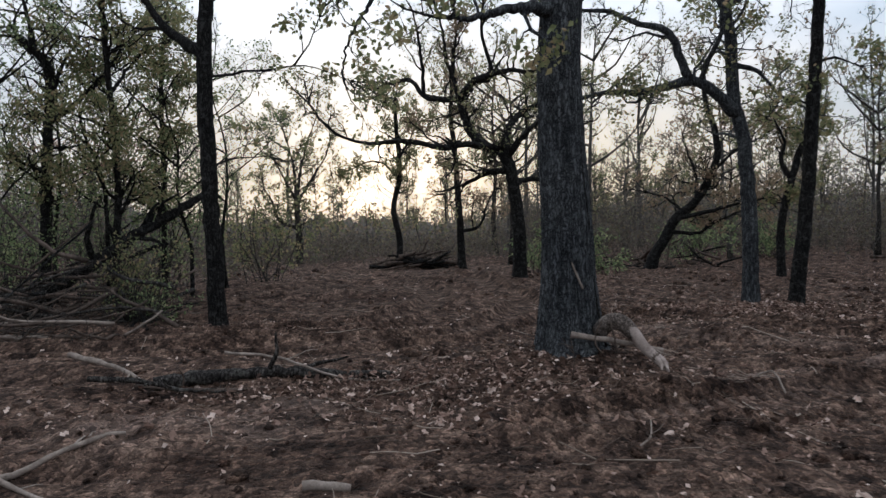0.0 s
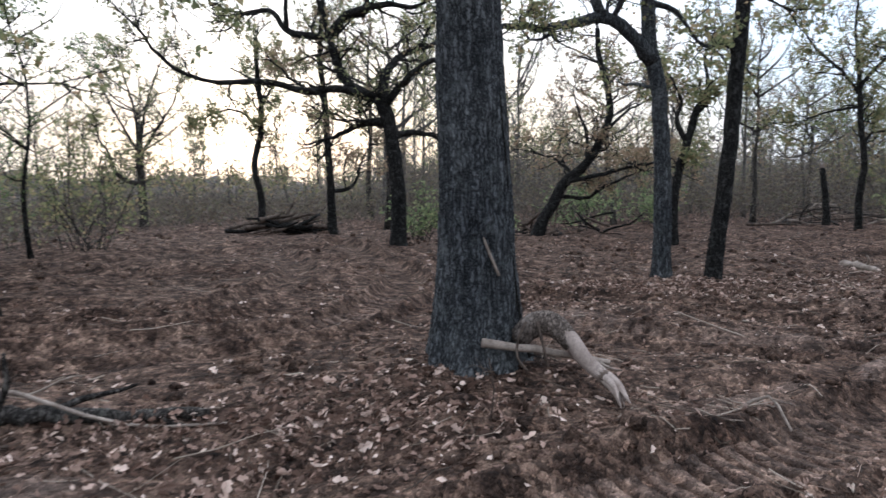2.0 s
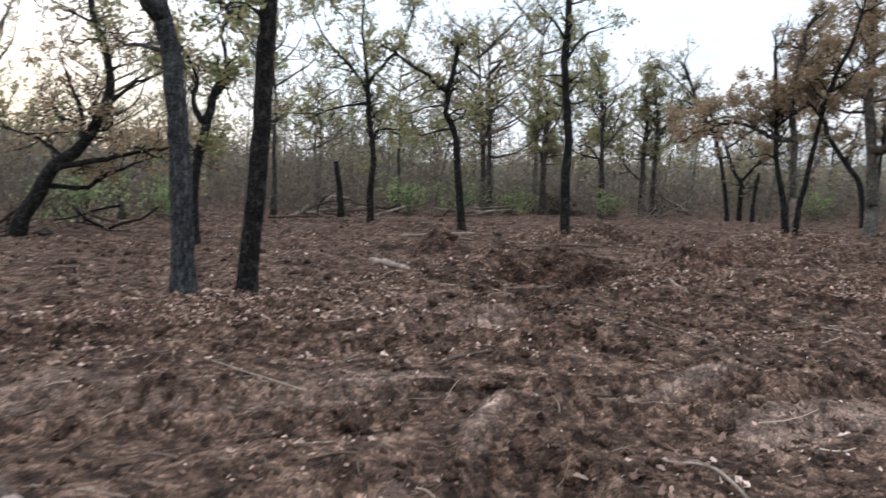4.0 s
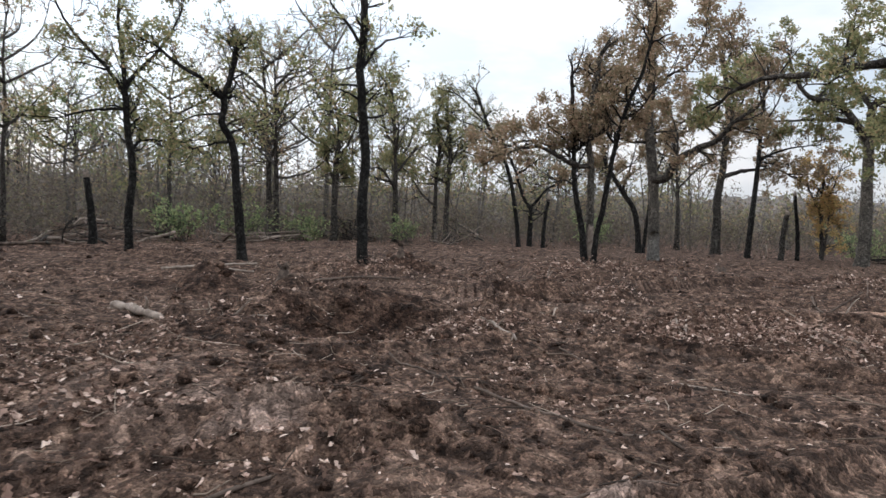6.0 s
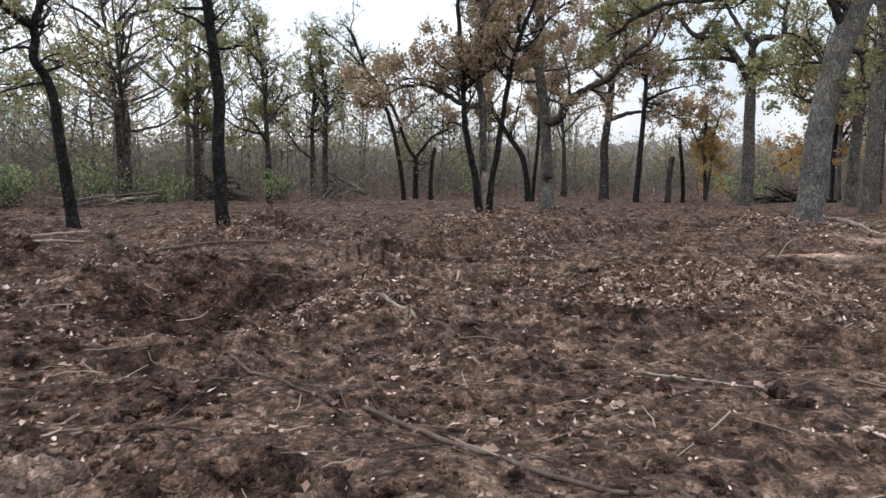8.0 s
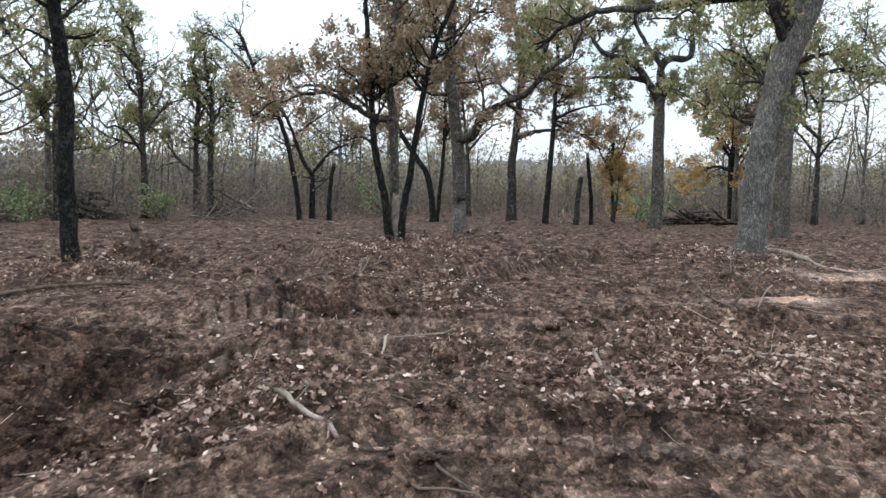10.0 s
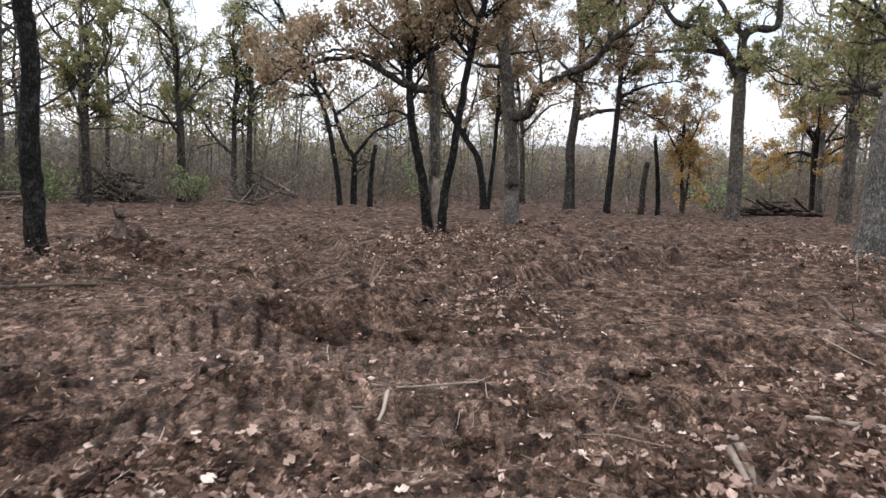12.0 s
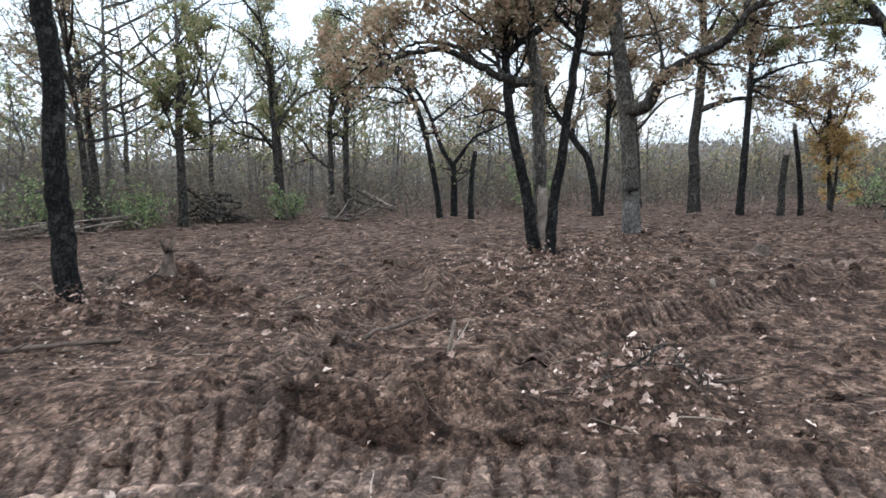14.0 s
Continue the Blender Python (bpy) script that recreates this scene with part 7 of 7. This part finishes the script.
def trodden(x, y):
    """1 in the middle of the machine tracks, 0 beside them."""
    t = np.zeros_like(x)
    for path, w, deep, lug in RUT_PATHS:
        lo, hi = path.min(0) - 1, path.max(0) + 1
        near = (x > lo[0]) & (x < hi[0]) & (y > lo[1]) & (y < hi[1])
        if lug and near.any():
            t[near] = np.maximum(t[near], np.exp(-(off_path(x[near], y[near], path) / (1.3 * w)) ** 6))
    return t


def drift_weight(x, y):
    w = (0.035 + 0.9 * (fbm(x, y, 1.3, 4, 131) - 0.14).clip(0, 1) + 1.0 * (swept(x, y, 1.0, 3, 139) - 0.10).clip(0, 1)) * (1.2 - 0.95 * scraped(x, y))
    for cx, cy, rx, ry, turn, k in DRIFTS:
        w = w + k * blob(x, y, cx, cy, rx, ry, turn)
    _, sand, damp_shade = land(x, y)
    return (w * (1 - 0.8 * sand) * (1 - 0.5 * damp_shade) * (1 - 0.9 * trodden(x, y))).clip(0, 2.4)


def scatter(rng, tries, keep_scale):
    """Places on the clearing, thick near the way the ground is walked and thin far off."""
    s = rng.uniform(0, 1, tries)
    yaw = np.radians(rng.uniform(-50, 125, tries))
    d = 1.5 + 32 * rng.uniform(0, 1, tries) ** 1.35
    cx, cy = np.interp(s, [0, 0.35, 0.7, 1], [0, 1.5, 7.0, 12.0]), np.interp(s, [0, 0.35, 0.7, 1], [0.5, 5.2, 8.2, 9.0])
    x, y = cx + d * np.sin(yaw), cy + d * np.cos(yaw)
    ok = (rng.uniform(0, 1.3, tries) < keep_scale(x, y) * (1 - 0.72 * (d / 20).clip(0, 1))) & (outside(x, y) < 1.25)
    return x[ok], y[ok], d[ok]


def fallen_leaves(tries, size, seed, name, label, lobed, reach=34.0, base=0.0):
    """Curled leaves laid on the ground: lobed where they are whole, four-cornered scraps else."""
    rng = np.random.default_rng(seed)
    x, y, d = scatter(rng, tries, lambda a, b: base * (1 - 0.8 * trodden(a, b)) + drift_weight(a, b))
    keep = d < reach
    x, y, d = x[keep], y[keep], d[keep]
    k = len(x)
    z = land(x, y)[0]
    s = np.minimum(size * np.exp(rng.normal(size=k) * 0.3), size * 1.5) * (1 + 0.008 * d)
    a = rng.uniform(0, 2 * np.pi, k)
    heap_up = (drift_weight(x, y) - 0.6).clip(0, 1.3) * rng.uniform(0, 0.15, k)
    nrm = unit(rng.normal(size=(k, 3)) * (0.45 + 0.4 * drift_weight(x, y).clip(0, 1.2))[:, None] + np.array([0, 0, 1]))
    f = np.stack([np.cos(a), np.sin(a), np.zeros(k)], 1)
    f = unit(f - nrm * (f * nrm).sum(1, keepdims=True))
    w = np.cross(nrm, f)
    c = np.stack([x, y, z + 0.008 + 0.2 * s * rng.uniform(0, 1, k) + heap_up], 1)
    S = s[:, None]
    curl, arch = rng.uniform(-0.2, 0.7, k)[:, None], rng.uniform(-0.5, 0.9, k)[:, None]
    wide = rng.uniform(0.6, 1.15, k)[:, None]

    def at(u, v):
        return c + f * S * (u - 0.5) + w * S * v * wide + nrm * S * (curl * abs(v) + arch * (u - 0.5) ** 2)
    side = [(0.25, 0.27), (0.40, 0.12), (0.64, 0.32), (0.84, 0.17)] if lobed else [(0.45, 0.3)]
    rim = [at(u, v) for u, v in side]
    other = [at(u, -v) for u, v in side]
    V = np.stack([at(0.0, 0.0), at(1.0, 0.0)] + rim + other, 1)
    m = len(side)
    i = np.arange((2 + 2 * m) * k).reshape(k, 2 + 2 * m)
    h = Heap()
    h.add(V, i[:, [0, 1] + list(range(1 + m, 1, -1))], i[:, [0] + list(range(2 + m, 2 + 2 * m)) + [1]])
    return tagged(new(name, h.mesh(name, litter_mat, False)), label, "leaves", kind="stuff")


fallen_leaves(190000, 0.064, 201, "leaf_litter", "dry tan oak leaves strewn over the earth", True)
fallen_leaves(300000, 0.036, 203, "leaf_scraps", "broken bits of dry leaf on the earth", False, 30.0, 0.10)


def ball(levels):
    """A unit ball of triangles: 12 or 42 corners."""
    bm = bmesh.new()
    bmesh.ops.create_icosphere(bm, subdivisions=levels, radius=1.0)
    V = np.array([v.co[:] for v in bm.verts])
    F = np.array([[v.index for v in f.verts] for f in bm.faces])
    bm.free()
    return V, F


def clods(name, label, tries, size, most, levels, seed, patchy):
    """Rounded lumps of turned soil pressed into the ground."""
    rng = np.random.default_rng(seed)
    x, y, d = scatter(rng, tries, lambda a, b: patchy(a, b) * (1 - 0.85 * trodden(a, b)))
    k = len(x)
    z, sand, damp_shade = land(x, y)
    s = np.minimum(size * np.exp(rng.normal(size=k) * 0.5), most) * (1 + 0.012 * d)
    B, F = ball(levels)
    n = len(B)
    stretch = rng.uniform(0.65, 1.35, (k, 1, 3)) * np.array([1, 1, 0.75])
    V = B[None] * stretch * (1 + 0.20 * rng.normal(size=(k, n, 1))) * s[:, None, None]
    a = rng.uniform(0, 6.28, k)
    ca, sa = np.cos(a)[:, None], np.sin(a)[:, None]
    V = np.stack([V[..., 0] * ca - V[..., 1] * sa, V[..., 0] * sa + V[..., 1] * ca, V[..., 2]], -1) + np.stack([x, y, z + s * 0.1], 1)[:, None]
    h = Heap()
    h.add(V, (F[None] + (np.arange(k) * n)[:, None, None]).reshape(-1, 3))
    me = h.mesh(name, soil, True)
    me.attributes.new("sand", "FLOAT", "POINT").data.foreach_set("value", np.repeat(sand * 0.8, n).astype(np.float32))
    me.attributes.new("damp_shade", "FLOAT", "POINT").data.foreach_set("value", np.repeat((damp_shade + rng.uniform(-0.2, 0.5, k)).clip(0, 0.85), n).astype(np.float32))
    return tagged(new(name, me), label, "soil", kind="stuff")


clods("soil_crumbs", "small dark crumbs of turned soil", 42000, 0.016, 0.035, 1, 211, lambda a, b: 0.35 + 0.9 * (fbm(a, b, 1.1, 3, 151)).clip(-0.3, 1))
clods("soil_lumps", "rough lumps of turned dark soil", 30000, 0.038, 0.10, 1, 213, lambda a, b: 0.10 + 1.5 * (fbm(a, b, 1.4, 3, 157) - 0.08).clip(0, 1) + 0.9 * blob(a, b, 11.3, 12.0, 1.7, 1.1, -25) + 0.9 * blob(a, b, 12.8, 15.2, 0.8, 1.4, 0))


def twig_litter(tries, seed):
    rng = np.random.default_rng(seed)
    x, y, d = scatter(rng, tries, lambda a, b: 0.3 + 0.6 * drift_weight(a, b))
    k = len(x)
    z = land(x, y)[0]
    a = rng.uniform(0, 6.28, k)
    way = np.stack([np.cos(a), np.sin(a), rng.normal(size=k) * 0.12], 1)
    L = 0.22 * np.exp(rng.normal(size=k) * 0.6)
    P = wander(rng, np.stack([x, y, z + 0.012], 1) - way * L[:, None] / 2, way, L, 3, 0.14, 0.0)
    P[..., 2] = np.maximum(P[..., 2], land(P[..., 0].ravel(), P[..., 1].ravel())[0].reshape(P.shape[:2]) + 0.004)
    h = Heap()
    R = (0.0035 * np.exp(rng.normal(size=k) * 0.4) * (1 + 0.03 * d))[:, None] * np.linspace(1, 0.6, 4)
    tubes(h, P, R, 4, False)
    m, n, l, b = material("dry_twigs", 0.85)
    g = n.new("ShaderNodeNewGeometry")
    c = ramp(n, [(0.0, (0.03, 0.024, 0.02)), (0.6, (0.14, 0.105, 0.08)), (1.0, (0.40, 0.33, 0.27))])
    l.new(g.outputs["Random Per Island"], c.inputs["Fac"])
    l.new(c.outputs["Color"], b.inputs["Base Color"])
    return tagged(new("twig_litter", h.mesh("twig_litter", m)), "thin dry twigs scattered on the earth", "twigs", kind="stuff")


twig_litter(14000, 221)
